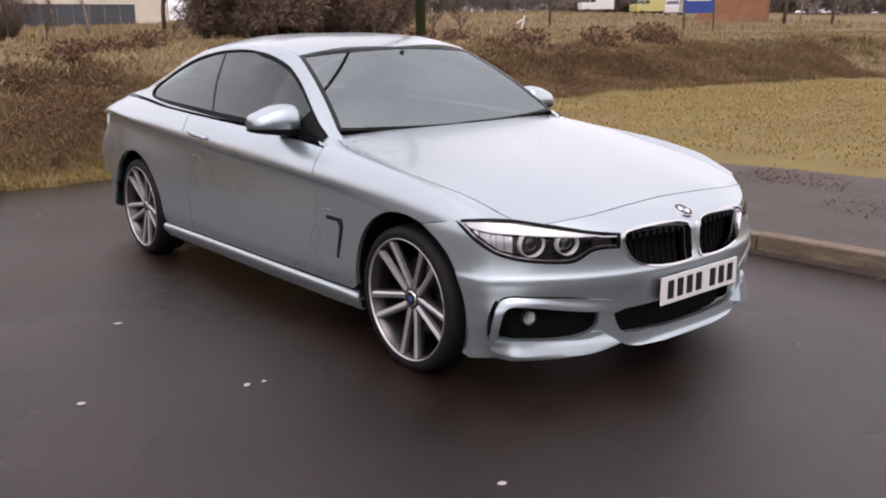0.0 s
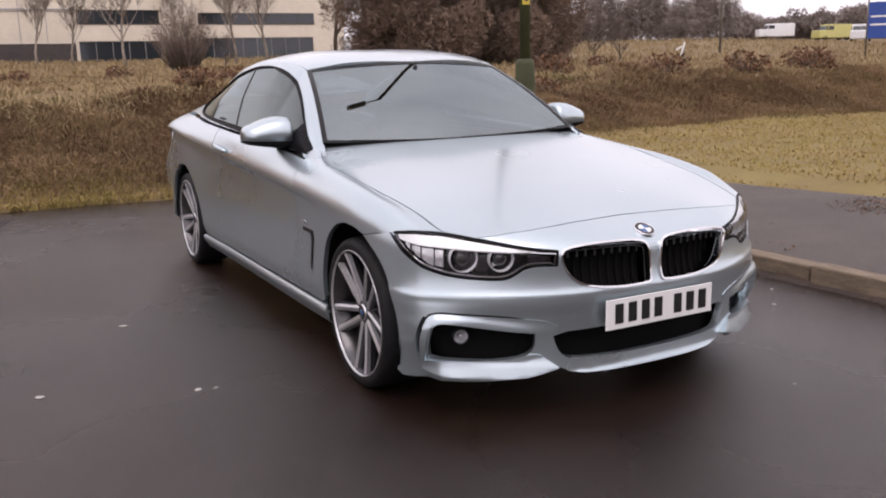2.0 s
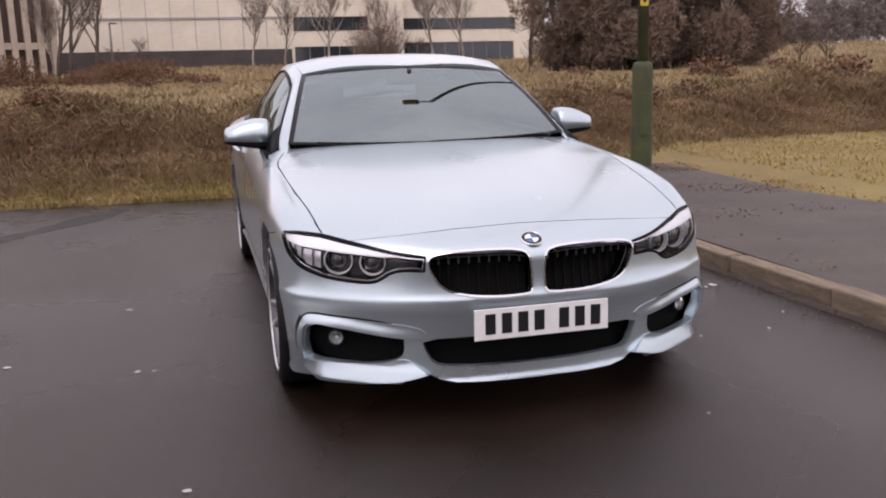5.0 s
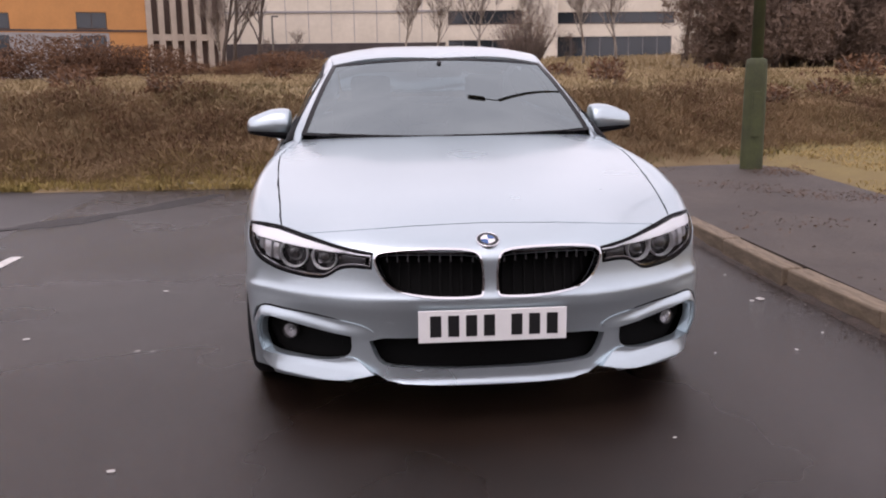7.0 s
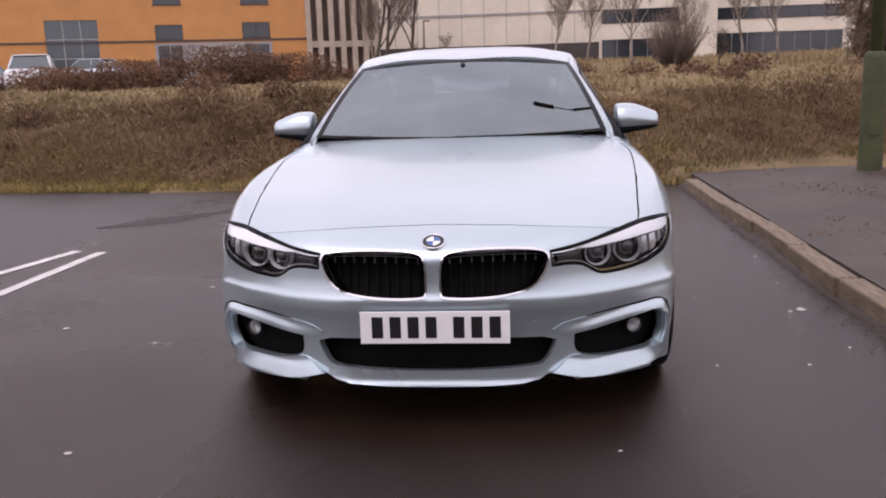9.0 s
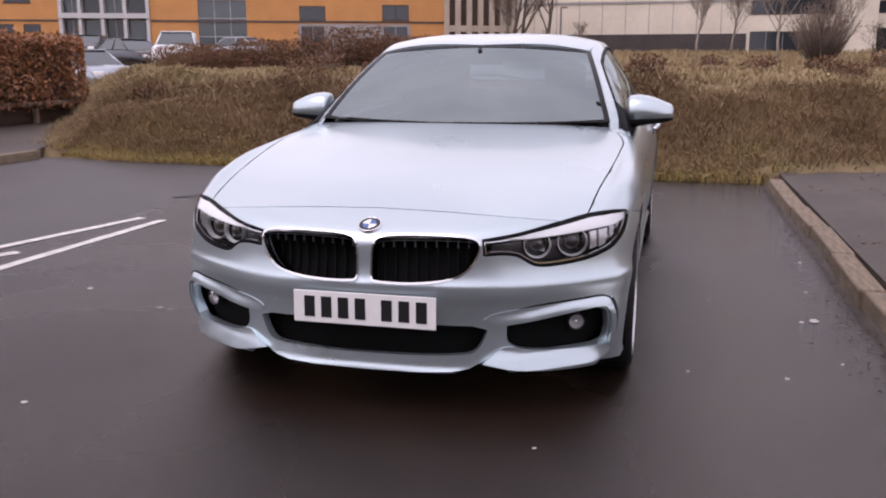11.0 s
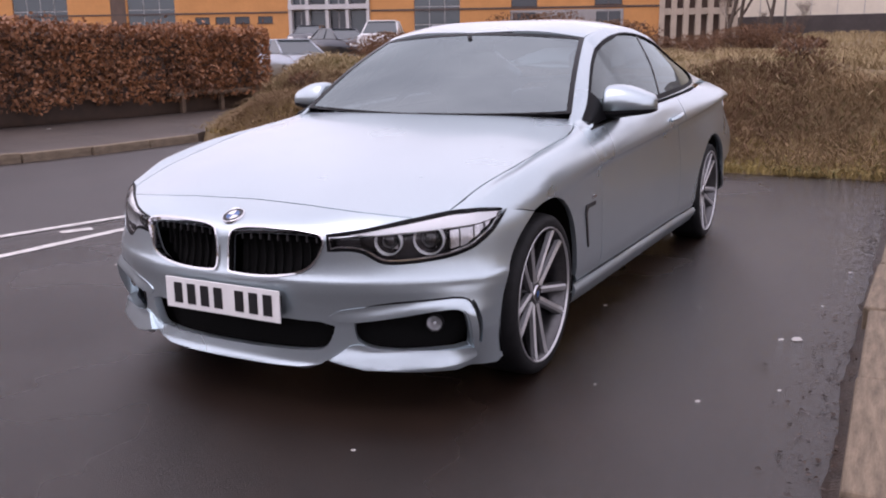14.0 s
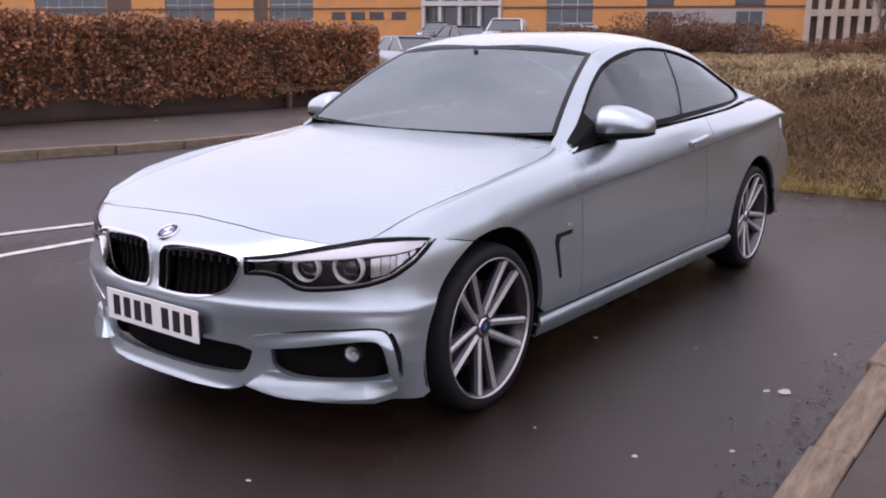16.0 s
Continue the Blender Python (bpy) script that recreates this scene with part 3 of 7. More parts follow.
# upper edge of the lamp, from the bonnet's corner outwards
_brow = []
for s, z in sorted(p for p in dense(LAMP, 0.01).tolist() if p[1] > 0.665 and p[0] > 0.71):
    p = nose_point(s, z)
    _brow.append((p[1] + 0.007, p[0]))
_cut = min(range(len(_brow)), key=lambda k: abs(_brow[k][1] - HOOD_X(_brow[k][0])))
_inner = [(y, top_q(y, x)) for y, x in _brow[:_cut]]
_outer = [(y, top_q(y, x)) for y, x in _brow[_cut:]]
_sides = [(y, top_q(y, HOOD_X(y) - 0.003)) for y in (-0.44, -0.36, -0.25, -0.1, 0.05, 0.2, 0.32, 0.42, 0.48, 0.53, 0.58, 0.62)]
_fx, _fy, _fc = [], [], []
for a in np.linspace(0, 0.70, 29):
    z = float(np.interp(a, [g for g, _ in _half], [h for _, h in _half]))
    p = nose_point(a, z)
    _fx.append(p[0])
    _fy.append(p[1] + 0.006)
    _fc.append(z - body_point(p[1] + 0.006, top_q(p[1] + 0.006, p[0]))[2])


def bonnet_point(y, q):
    """The upper body, eased to the nose along the bonnet's front edge."""
    p = body_point(y, q)
    a = abs(p[0])
    w = min(max(1 - (y - np.interp(a, _fx, _fy)) / 0.20, 0), 1) ** 2 * (1 if a < _fx[-1] else max(0, 1 - (a - _fx[-1]) / 0.06))
    return p + np.array([0, 0, np.interp(a, _fx, _fc) * w])


BONNET_S = with_normal(bonnet_point, 0.006, -1)
BONNET = [(y, -q) for y, q in _sides] + HOOD_BACK + _sides[::-1] + _inner[::-1] + _front_edge[::-1] + [(y, -q) for y, q in _inner]
sheet("bonnet", BONNET_S, BONNET, PAINT, CAR, step=0.035, depth=0.02)
# black strip stands in for the shade inside the bonnet's front seam
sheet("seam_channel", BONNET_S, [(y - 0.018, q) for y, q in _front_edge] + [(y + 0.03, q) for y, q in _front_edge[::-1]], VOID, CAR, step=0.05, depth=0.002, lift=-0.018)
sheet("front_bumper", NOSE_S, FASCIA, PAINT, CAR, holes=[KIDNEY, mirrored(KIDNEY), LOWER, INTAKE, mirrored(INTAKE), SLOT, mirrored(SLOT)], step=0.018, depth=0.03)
# black sheet paints the dark depth of the lower opening
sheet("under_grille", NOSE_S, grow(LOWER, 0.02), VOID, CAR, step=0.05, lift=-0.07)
sheet("roof", CABIN_S, [(1.29, 3.02 * K), (1.42, 2.98 * K), (1.7, 2.98 * K), (2.1, 2.98 * K), (2.45, 3.0 * K), (2.42, 4 * K), (2.40, 5 * K), (2.42, 6 * K), (2.45, 7.0 * K), (2.1, 7.02 * K), (1.7, 7.02 * K), (1.42, 7.02 * K), (1.29, 6.98 * K), (1.236, 6 * K), (1.208, 5 * K), (1.236, 4 * K)], PAINT, CAR, step=0.045, depth=0.015)
sheet("rear_window", CABIN_S, [(2.458, 3.05 * K), (2.428, 4 * K), (2.408, 5 * K), (2.428, 6 * K), (2.458, 6.95 * K), (2.8, 6.95 * K), (3.1, 6.9 * K), (3.22, 6.2 * K), (3.24, 5 * K), (3.22, 3.8 * K), (3.1, 3.1 * K), (2.8, 3.05 * K)], TINT, CAR, step=0.06, depth=0.006, lift=-0.004)
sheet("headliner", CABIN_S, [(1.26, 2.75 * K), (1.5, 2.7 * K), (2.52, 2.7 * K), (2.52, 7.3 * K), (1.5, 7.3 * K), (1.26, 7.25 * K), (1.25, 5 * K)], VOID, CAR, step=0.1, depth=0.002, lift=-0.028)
sheet("rear_deck", BODY_S, [(3.12, -2.5 * K), (3.12, 2.5 * K), (3.30, 2.9 * K), (3.46, 2.8 * K), (3.56, 0), (3.46, -2.8 * K), (3.30, -2.9 * K)], PAINT, CAR, step=0.06, lift=-0.012)
sheet("boot_lid", BODY_S, [(3.2, -2.3 * K), (3.26, 0), (3.2, 2.3 * K), (3.42, 2.35 * K), (3.53, 2.1 * K), (3.66, 1.4 * K), (3.70, K), (3.72, 0), (3.70, -K), (3.66, -1.4 * K), (3.53, -2.1 * K), (3.42, -2.35 * K)], PAINT, CAR, step=0.05)
sheet("windscreen", SCREEN_S, [(p * 0.64, q * 0.66) for p, q in ((-0.985, 0.02), (-0.985, 0.985), (0, 0.985), (0.985, 0.985), (0.985, 0.02), (0, 0.0))], WINDSCREEN, CAR, step=0.04, depth=0.005, lift=-0.003)
sheet("windscreen_seal", SCREEN_S, [(p * 0.64, q * 0.66) for p, q in ((-1.0, -0.01), (-1.0, 1.0), (0, 1.0), (1.0, 1.0), (1.0, -0.01), (0, -0.01))], BLACK_GLOSS, CAR, holes=[[(p * 0.64, q * 0.66) for p, q in ((-0.968, 0.004), (-0.962, 0.965), (0, 0.975), (0.962, 0.965), (0.968, 0.004), (0, 0.004))]], step=0.04, depth=0.004, lift=-0.0005)
# sensor block behind the head of the windscreen
sheet("mirror_mount", SCREEN_S, rounded([(-0.07, 0.54), (-0.05, 0.63), (0.05, 0.63), (0.07, 0.54), (0.04, 0.50), (-0.04, 0.50)], 1), BLACK, CAR, step=0.03, lift=-0.012)

WINDOW = rounded([(0.715, 0.900), (0.93, 1.030), (1.08, 1.122), (1.22, 1.190), (1.40, 1.256), (1.60, 1.292), (1.80, 1.304), (2.10, 1.292), (2.45, 1.243), (2.70, 1.170), (2.84, 1.09), (2.845, 1.03), (2.72, 1.002), (2.2, 0.974), (1.6, 0.946), (1.1, 0.920)], 2, keep=(0,))
WINDOW_Q = [(y, max(cabin_q(y, z), 0.004)) for y, z in WINDOW]
_ws_side = [(y, 2.97 * K) for y in (0.66, 0.735, 0.85, 1.0, 1.15, 1.28, 1.42, 1.7, 2.1, 2.45, 2.8, 3.1, 3.22)]
FRAME_SIDE = [(3.3, 2.5 * K), (3.32, 0.0)] + [(y, 0.0) for y in (3.0, 2.6, 2.2, 1.8, 1.4, 1.0, 0.66)] + [(0.65, 1.2 * K)] + _ws_side
DOOR = flank((0.672, 0.872), (0.675, 0.75), (0.69, 0.5), (0.70, 0.262), (1.2, 0.258), (1.8, 0.258), (2.06, 0.262), (2.085, 0.40), (2.075, 0.56), (2.05, 0.75), (2.05, 0.947), (1.6, 0.929), (1.1, 0.905))
FENDER = _outer[::-1] + [(y, top_q(y, HOOD_X(y) + 0.003)) for y in (-0.44, -0.36, -0.25, -0.1, 0.05, 0.2, 0.32, 0.42, 0.48, 0.53, 0.58, 0.62)] + [(0.68, top_q(0.68, 0.742)), (0.74, top_q(0.74, 0.735)), (0.75, 2.8 * K), (0.71, 2.98 * K), (0.668, 3.0 * K)] + flank((0.669, 0.75), (0.684, 0.5), (0.694, 0.262), (0.42, 0.262)) + flank(*[p for p in ring(0, AZ, ARCH, -8, 111) if p[1] > 0.262]) + flank((-0.20, 0.668), (-0.30, 0.680))
SILL = flank((0.372, 0.255), (0.70, 0.252), (1.2, 0.250), (1.8, 0.250), (2.06, 0.252), (2.485, 0.252), (2.50, 0.215), (2.47, 0.172), (1.8, 0.166), (1.2, 0.164), (0.6, 0.164), (0.36, 0.172), (0.36, 0.22))
QUARTER = flank((2.058, 0.947), (2.058, 0.75), (2.083, 0.56), (2.092, 0.40), (2.066, 0.258), (2.478, 0.258)) + flank(*[p for p in ring(BASE, AZ, ARCH, 188, 20) if p[1] > 0.259]) + flank((3.24, 0.46), (3.44, 0.50), (3.50, 0.70), (3.52, 0.84)) + [(3.52, 4.6 * K), (3.50, 3.8 * K), (3.48, 2.2 * K), (3.42, 2.4 * K), (3.2, 2.35 * K), (3.3, 3.0 * K)] + [(3.0, 3.0 * K), (2.6, 3.0 * K), (2.3, 3.0 * K)]


def trimmed(poly, y0, way):
    """The part of a side outline ahead of (way -1) or behind (way 1) the seam that leans back from y0."""
    out = []
    off = [way * (p[0] - y0 - 0.92 * p[1]) for p in poly]
    for a, b, fa, fb in zip(poly, poly[1:] + poly[:1], off, off[1:] + off[:1]):
        if fa >= 0:
            out.append(a)
        if (fa >= 0) != (fb >= 0):
            t = fa / (fa - fb)
            out.append((a[0] + (b[0] - a[0]) * t, a[1] + (b[1] - a[1]) * t))
    return out


VENT = flank((0.59, 0.580), (0.455, 0.580), (0.447, 0.545), (0.500, 0.392), (0.513, 0.392), (0.474, 0.538), (0.49, 0.562), (0.588, 0.562))
for sd in (1, -1):
    sheet("front_wing", BODY_S, FENDER, PAINT, CAR, step=0.03, depth=0.02, side=sd)
    door = sheet("door", BODY_S, DOOR, PAINT, CAR, step=0.025, depth=0.02, side=sd)
    sheet("sill", BODY_S, SILL, PAINT, CAR, step=0.02, depth=0.03, lift=0.004, side=sd)
    sheet("rear_quarter", BODY_S, QUARTER, PAINT, CAR, step=0.03, depth=0.02, side=sd)
    sheet("side_frame", CABIN_S, FRAME_SIDE, PAINT, CAR, holes=[WINDOW_Q], step=0.03, depth=0.012, side=sd)
    sheet("window_trim", CABIN_S, grow(WINDOW_Q, 0.004), TRIM, CAR, holes=[grow(WINDOW_Q, -0.010)], step=0.03, depth=0.01, lift=0.003, side=sd)
    ahead, behind = trimmed(WINDOW_Q, 1.826, -1), trimmed(WINDOW_Q, 1.836, 1)
    sheet("door_window", CABIN_S, ahead, TINT, door, step=0.04, depth=0.004, lift=-0.006, side=sd)
    sheet("rear_side_window", CABIN_S, behind, TINT, CAR, step=0.04, depth=0.004, lift=-0.006, side=sd)
    tq = max(p[1] for p in WINDOW_Q if 1.9 < p[0] < 2.2) - 0.006
    sheet("window_pillar_strip", CABIN_S, [(1.824 + tq * 0.92, tq), (1.838 + tq * 0.92, tq), (1.851, 0.014), (1.837, 0.014)], BLACK_GLOSS, CAR, step=0.05, depth=0.008, lift=-0.003, side=sd)
    sheet("corner_cover", CABIN_S, [(0.695, 0.001), (0.735, cabin_q(0.735, 0.914)), (0.80, cabin_q(0.80, 0.953)), (0.92, cabin_q(0.92, 1.024)), (0.95, cabin_q(0.95, 0.925)), (0.95, 0.003), (0.82, 0.001)], TRIM, door, step=0.03, depth=0.006, lift=0.005, side=sd)
    sheet("wing_vent", BODY_S, VENT, BLACK_GLOSS, CAR, step=0.02, depth=0.008, lift=0.004, label="gloss black hooked air vent", side=sd)
    badge = flank((0.545, 0.607), (0.60, 0.607), (0.60, 0.594), (0.545, 0.594))
    sheet("badge", BODY_S, badge, CHROME, CAR, step=0.02, depth=0.003, lift=0.003, side=sd)
    # two black sheets put the shade into the door and bonnet gaps
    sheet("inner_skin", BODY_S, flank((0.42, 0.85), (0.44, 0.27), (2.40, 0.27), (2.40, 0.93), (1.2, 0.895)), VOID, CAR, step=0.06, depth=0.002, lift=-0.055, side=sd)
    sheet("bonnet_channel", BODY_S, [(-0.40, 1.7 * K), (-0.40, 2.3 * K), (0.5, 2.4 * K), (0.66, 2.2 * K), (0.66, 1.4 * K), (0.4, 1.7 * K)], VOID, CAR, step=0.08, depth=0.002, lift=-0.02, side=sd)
    # handle: a bowed grip over a shallow cup
    a, n = BODY_S(1.86, body_q(1.86, 0.845))
    turn = Vector(n).to_track_quat("Z", "X").to_matrix().to_4x4()
    path = []
    for t in np.linspace(0, 1, 9):
        y = 1.745 + 0.225 * t
        p, m = BODY_S(y, body_q(y, 0.835 + 0.022 * t))
        path.append(p + m * (0.010 + 0.022 * math.sin(math.pi * t)))
    v, f = tube([(p[0] * sd, p[1], p[2]) for p in path], [0.009 + 0.005 * math.sin(math.pi * t) for t in np.linspace(0, 1, 9)], 10)
    obj("door_handle", v, f, PAINT, door)
    # lamp cluster
    lamp = sheet("headlamp", NOSE_S, grow(LAMP, 0.004), SATIN, CAR, step=0.03, depth=0.01, lift=-0.062, label="clear headlamp with two ringed projectors", side=sd)
    wall = []
    loop = dense(LAMP, 0.015)
    sheet("lamp_wall", NOSE_S, grow(LAMP, 0.0058), TRIM, lamp, holes=[grow(LAMP, -0.0040)], step=0.02, depth=0.062, lift=-0.002, side=sd)
    sheet("chrome_line", NOSE_S, grow(LAMP, -0.0055), CHROME, lamp, holes=[grow(LAMP, -0.0095)], step=0.02, depth=0.006, lift=-0.009, side=sd)
    sheet("lens", NOSE_S, LAMP, LENS, lamp, step=0.025, depth=0.003, lift=-0.002, side=sd)
    top_edge = [(0.49, 0.632), (0.58, 0.646), (0.72, 0.668), (0.84, 0.686), (0.95, 0.691), (1.050, 0.685), (1.03, 0.668), (0.95, 0.657), (0.84, 0.648), (0.72, 0.639), (0.58, 0.630)]
    sheet("light_guide", NOSE_S, top_edge, BROW, lamp, step=0.02, depth=0.02, lift=-0.007, side=sd)
    # stepped reflector facets behind the outer lens
    facets = Curve((0.80, 0.560, 0.640), (0.86, 0.572, 0.646), (0.92, 0.598, 0.651), (0.98, 0.632, 0.656), (1.02, 0.655, 0.664))
    for k in range(6):
        s0, s1 = 0.835 + 0.030 * k, 0.862 + 0.030 * k
        (b0, t0), (b1, t1) = facets(s0), facets(s1)
        sheet("reflector_facet", NOSE_S, [(s0, b0 + 0.004), (s0, t0), (s1, t1), (s1, b1 + 0.004)], REFLECT if k % 3 != 1 else ALLOY, lamp, step=0.02, depth=0.012, lift=-0.034 + 0.009 * (k % 2), side=sd)
    for s0, s1 in ((0.765, 0.790), (0.628, 0.655)):
        sheet("reflector_facet", NOSE_S, [(s0, 0.580), (s0 - 0.004, 0.634), (s1 + 0.004, 0.638), (s1, 0.575)], REFLECT, lamp, step=0.02, depth=0.012, lift=-0.046, side=sd)
    sheet("inner_bezel", NOSE_S, nose((0.43, -0.72, 0.612), (0.50, -0.69, 0.625), (0.505, -0.69, 0.60), (0.50, -0.69, 0.575), (0.435, -0.72, 0.578)), HOUSING, lamp, step=0.02, depth=0.02, lift=-0.02, side=sd)
    for lx, lz, lr in ((0.708, 0.606, 0.053), (0.592, 0.603, 0.047)):
        s = float(np.interp(lx, _pt[:, 0], _st))
        p, n = NOSE_S(s, lz)
        ax = np.array([0.25, -0.96, 0.0])
        c = p - n * 0.044
        m = Matrix.Translation((c[0] * sd, c[1], c[2])) @ Vector((ax[0] * sd, ax[1], 0)).to_track_quat("X", "Z").to_matrix().to_4x4()
        v, f = revolve([(-0.012, lr * 0.90), (0.010, lr * 0.91), (0.016, lr * 0.955), (0.011, lr), (-0.012, lr)], 40)
        o = obj("ring", v, f, BROW, lamp, label="pale daytime light ring")
        o.matrix_local = m
        v, f = revolve([(-0.008, lr * 0.90), (-0.020, lr * 0.84), (-0.024, lr * 0.76), (-0.022, lr * 0.70)], 32)
        o = obj("bowl", v, f, HOUSING, lamp)
        o.matrix_local = m
        v, f = revolve([(-0.022, lr * 0.72), (-0.010, lr * 0.64), (0.002, lr * 0.45), (0.008, lr * 0.22), (0.009, 0.0001)], 28)
        o = obj("projector", v, f, LAMP_GLASS, lamp)
        o.matrix_local = m
    # kidney: bright frame, black mesh and upright bars
    kid = sheet("kidney_grille", NOSE_S, grow(KIDNEY, 0.0045), CHROME, CAR, holes=[grow(KIDNEY, -0.002)], step=0.016, depth=0.03, lift=0.007, label="chrome-framed grille with black upright bars", side=sd)
    sheet("backing", NOSE_S, grow(KIDNEY, 0.003), VOID, kid, step=0.05, lift=-0.075, side=sd)
    for k in range(9):
        x = 0.055 + 0.038 * k
        zs = [z for z in np.linspace(0.486, 0.638, 40) if inside(KIDNEY, np.array([[float(np.interp(x, _pt[:, 0], _st)), z]]))[0]]
        if len(zs) < 4:
            continue
        s = float(np.interp(x, _pt[:, 0], _st))
        pts = [NOSE_S(s, z) for z in np.linspace(zs[0], zs[-1], 6)]
        bm = bmesh.new()
        rows = []
        for (p, n), dp in zip(pts, (0.060, 0.060, 0.060, 0.056, 0.050, 0.040)):
            o, i = p - n * dp, p - n * 0.070
            rows.append([bm.verts.new((sd * (q[0] + dx), q[1], q[2])) for q, dx in ((o, -0.003), (o, 0.003), (i, 0.004), (i, -0.004))])
        for r0, r1 in zip(rows, rows[1:]):
            for j in range(4):
                bm.faces.new((r0[j], r0[(j + 1) % 4], r1[(j + 1) % 4], r1[j]))
        bm.faces.new(rows[0])
        bm.faces.new(rows[-1][::-1])
        bmesh.ops.recalc_face_normals(bm, faces=bm.faces)
        bar = part("bar", bm, VOID, kid)
        # the sky highlight on the bar's top, built as a paler stub
        p, n = NOSE_S(s, zs[-1] - 0.012)
        c = p - n * 0.034
        part("bar_tip", box_bm((0.005, 0.010, 0.022), (sd * c[0], c[1], c[2]), 0.0015, 1), ALLOY_DARK, bar)
    # outer intake with fog lamp, its bright frame and lower blade
    sheet("air_intake", NOSE_S, grow(INTAKE, 0.01), VOID, CAR, step=0.03, depth=0.01, lift=-0.055, label="black recessed air intake", side=sd)
    sheet("intake_frame", FRAME_S, FRAME, PAINT, CAR, step=0.009, depth=0.02, side=sd)
    sheet("splitter_blade", BLADE_S, BLADE, PAINT, CAR, step=0.010, depth=0.03, side=sd)
    sheet("air_slot", NOSE_S, grow(SLOT, 0.01), VOID, CAR, step=0.03, depth=0.004, lift=-0.032, side=sd)
    groove = rounded([(0.52, 0.3865), (0.60, 0.4025), (0.76, 0.4145), (0.844, 0.4205), (0.890, 0.404), (0.913, 0.331), (0.925, 0.26), (0.915, 0.26), (0.898, 0.33), (0.874, 0.394), (0.838, 0.407), (0.76, 0.402), (0.60, 0.390)], 1)
    sheet("frame_groove", NOSE_S, groove, BLACK_GLOSS, CAR, step=0.02, depth=0.004, lift=0.001, side=sd)
    p, n = NOSE_S(0.765, 0.314)
    c = p - n * 0.030
    m = Matrix.Translation((c[0] * sd, c[1], c[2])) @ Vector((0.30 * sd, -0.95, 0)).to_track_quat("X", "Z").to_matrix().to_4x4()
    fog = empty("fog_lamp", Matrix(), "", "")
    fog.parent = CAR
    fog.matrix_local = m
    v, f = revolve([(-0.03, 0.028), (0.002, 0.030), (0.004, 0.028), (0.0, 0.025)], 28)
    obj("bezel", v, f, BLACK, fog)
    v, f = revolve([(0.0, 0.026), (-0.010, 0.021), (-0.020, 0.011), (-0.022, 0.0001)], 28)
    obj("bowl", v, f, ALLOY, fog)
    v, f = revolve([(-0.020, 0.0001), (-0.019, 0.006), (-0.008, 0.007), (-0.005, 0.004), (-0.004, 0.0001)], 16)
    obj("bulb", v, f, CHROME, fog)
    v, f = revolve([(0.0, 0.025), (0.004, 0.018), (0.006, 0.007), (0.0065, 0.0001)], 28)
    obj("lens", v, f, LENS, fog)
    # parking sensors
    for x, z in ((0.345, 0.385), (0.66, 0.445)):
        s = float(np.interp(x, _pt[:, 0], _st))
        p, n = NOSE_S(s, z)
        m = Matrix.Translation((p[0] * sd, p[1], p[2])) @ Vector((n[0] * sd, n[1], n[2])).to_track_quat("X", "Z").to_matrix().to_4x4()
        v, f = revolve([(-0.002, 0.0100), (0.0003, 0.0096), (0.0004, 0.0001)], 18)
        o = obj("parking_sensor", v, f, PAINT, CAR, smooth=False)
        o.matrix_local = m
    # door mirror: shaped cap over a black lower half on a stalk
    mir = empty("door_mirror", Matrix(), "", "")
    mir.parent = CAR

    def shell(high, deep, floor, thick):
        """A mirror shell lofted from its outer tip to its root; thick: the depth of a flat-bottomed lower half."""
        verts, faces = [], []
        nu, nv = 22, 16
        for i in range(nu + 1):
            u = i / nu
            x = 1.008 - 0.225 * u
            yc = 1.045 - 0.03 * u
            for k in range(nv + 1):
                a = math.pi * k / nv
                cy, sz = math.cos(a), math.sin(a)
                cy = math.copysign(abs(cy) ** 0.75, cy)
                y = yc - (0.9 if cy < 0 else 0.55) * -cy * deep(u) if cy < 0 else yc + 0.45 * cy * deep(u)
                z = floor(u) + (high(u) * sz**0.62 if not thick else -thick(u) * sz**0.55)
                verts.append((sd * x, y, z))
        n = nv + 1
        for i in range(nu):
            for k in range(nv):
                faces.append((i * n + k, i * n + k + 1, (i + 1) * n + k + 1, (i + 1) * n + k))
            faces.append((i * n + nv, i * n, (i + 1) * n, (i + 1) * n + nv))
        faces.append(tuple(range(n)))
        faces.append(tuple(range(nu * n, nu * n + n))[::-1])
        return verts, faces

    deep = Curve((0, 0.055), (0.05, 0.085), (0.25, 0.110), (0.7, 0.118), (0.94, 0.110), (1, 0.085))
    floor = Curve((0, 0.948), (1, 0.938))
    high = Curve((0, 0.046), (0.03, 0.058), (0.2, 0.078), (0.4, 0.098), (0.6, 0.112), (0.8, 0.117), (0.95, 0.114), (1, 0.100))
    low = Curve((0, 0.010), (0.1, 0.018), (0.6, 0.032), (1, 0.046))
    v, f = shell(high, deep, floor, None)
    bm = bmesh.new()
    bv = [bm.verts.new(q) for q in v]
    for g in f:
        bm.faces.new([bv[k] for k in g])
    bmesh.ops.recalc_face_normals(bm, faces=bm.faces)
    part("mirror_cap", bm, PAINT, mir, smooth=True)
    v, f = shell(None, lambda u: deep(u) * 0.97, lambda u: floor(u) - 0.003, low)
    bm = bmesh.new()
    bv = [bm.verts.new(q) for q in v]
    for g in f:
        bm.faces.new([bv[k] for k in g])
    bmesh.ops.recalc_face_normals(bm, faces=bm.faces)
    part("mirror_base", bm, TRIM, mir, "black lower shell", smooth=True)
    v, f = tube([(sd * 0.775, 0.92, 0.912), (sd * 0.80, 0.96, 0.922), (sd * 0.85, 1.01, 0.935)], [0.022, 0.018, 0.014], 10)
    obj("stalk", v, f, TRIM, mir)
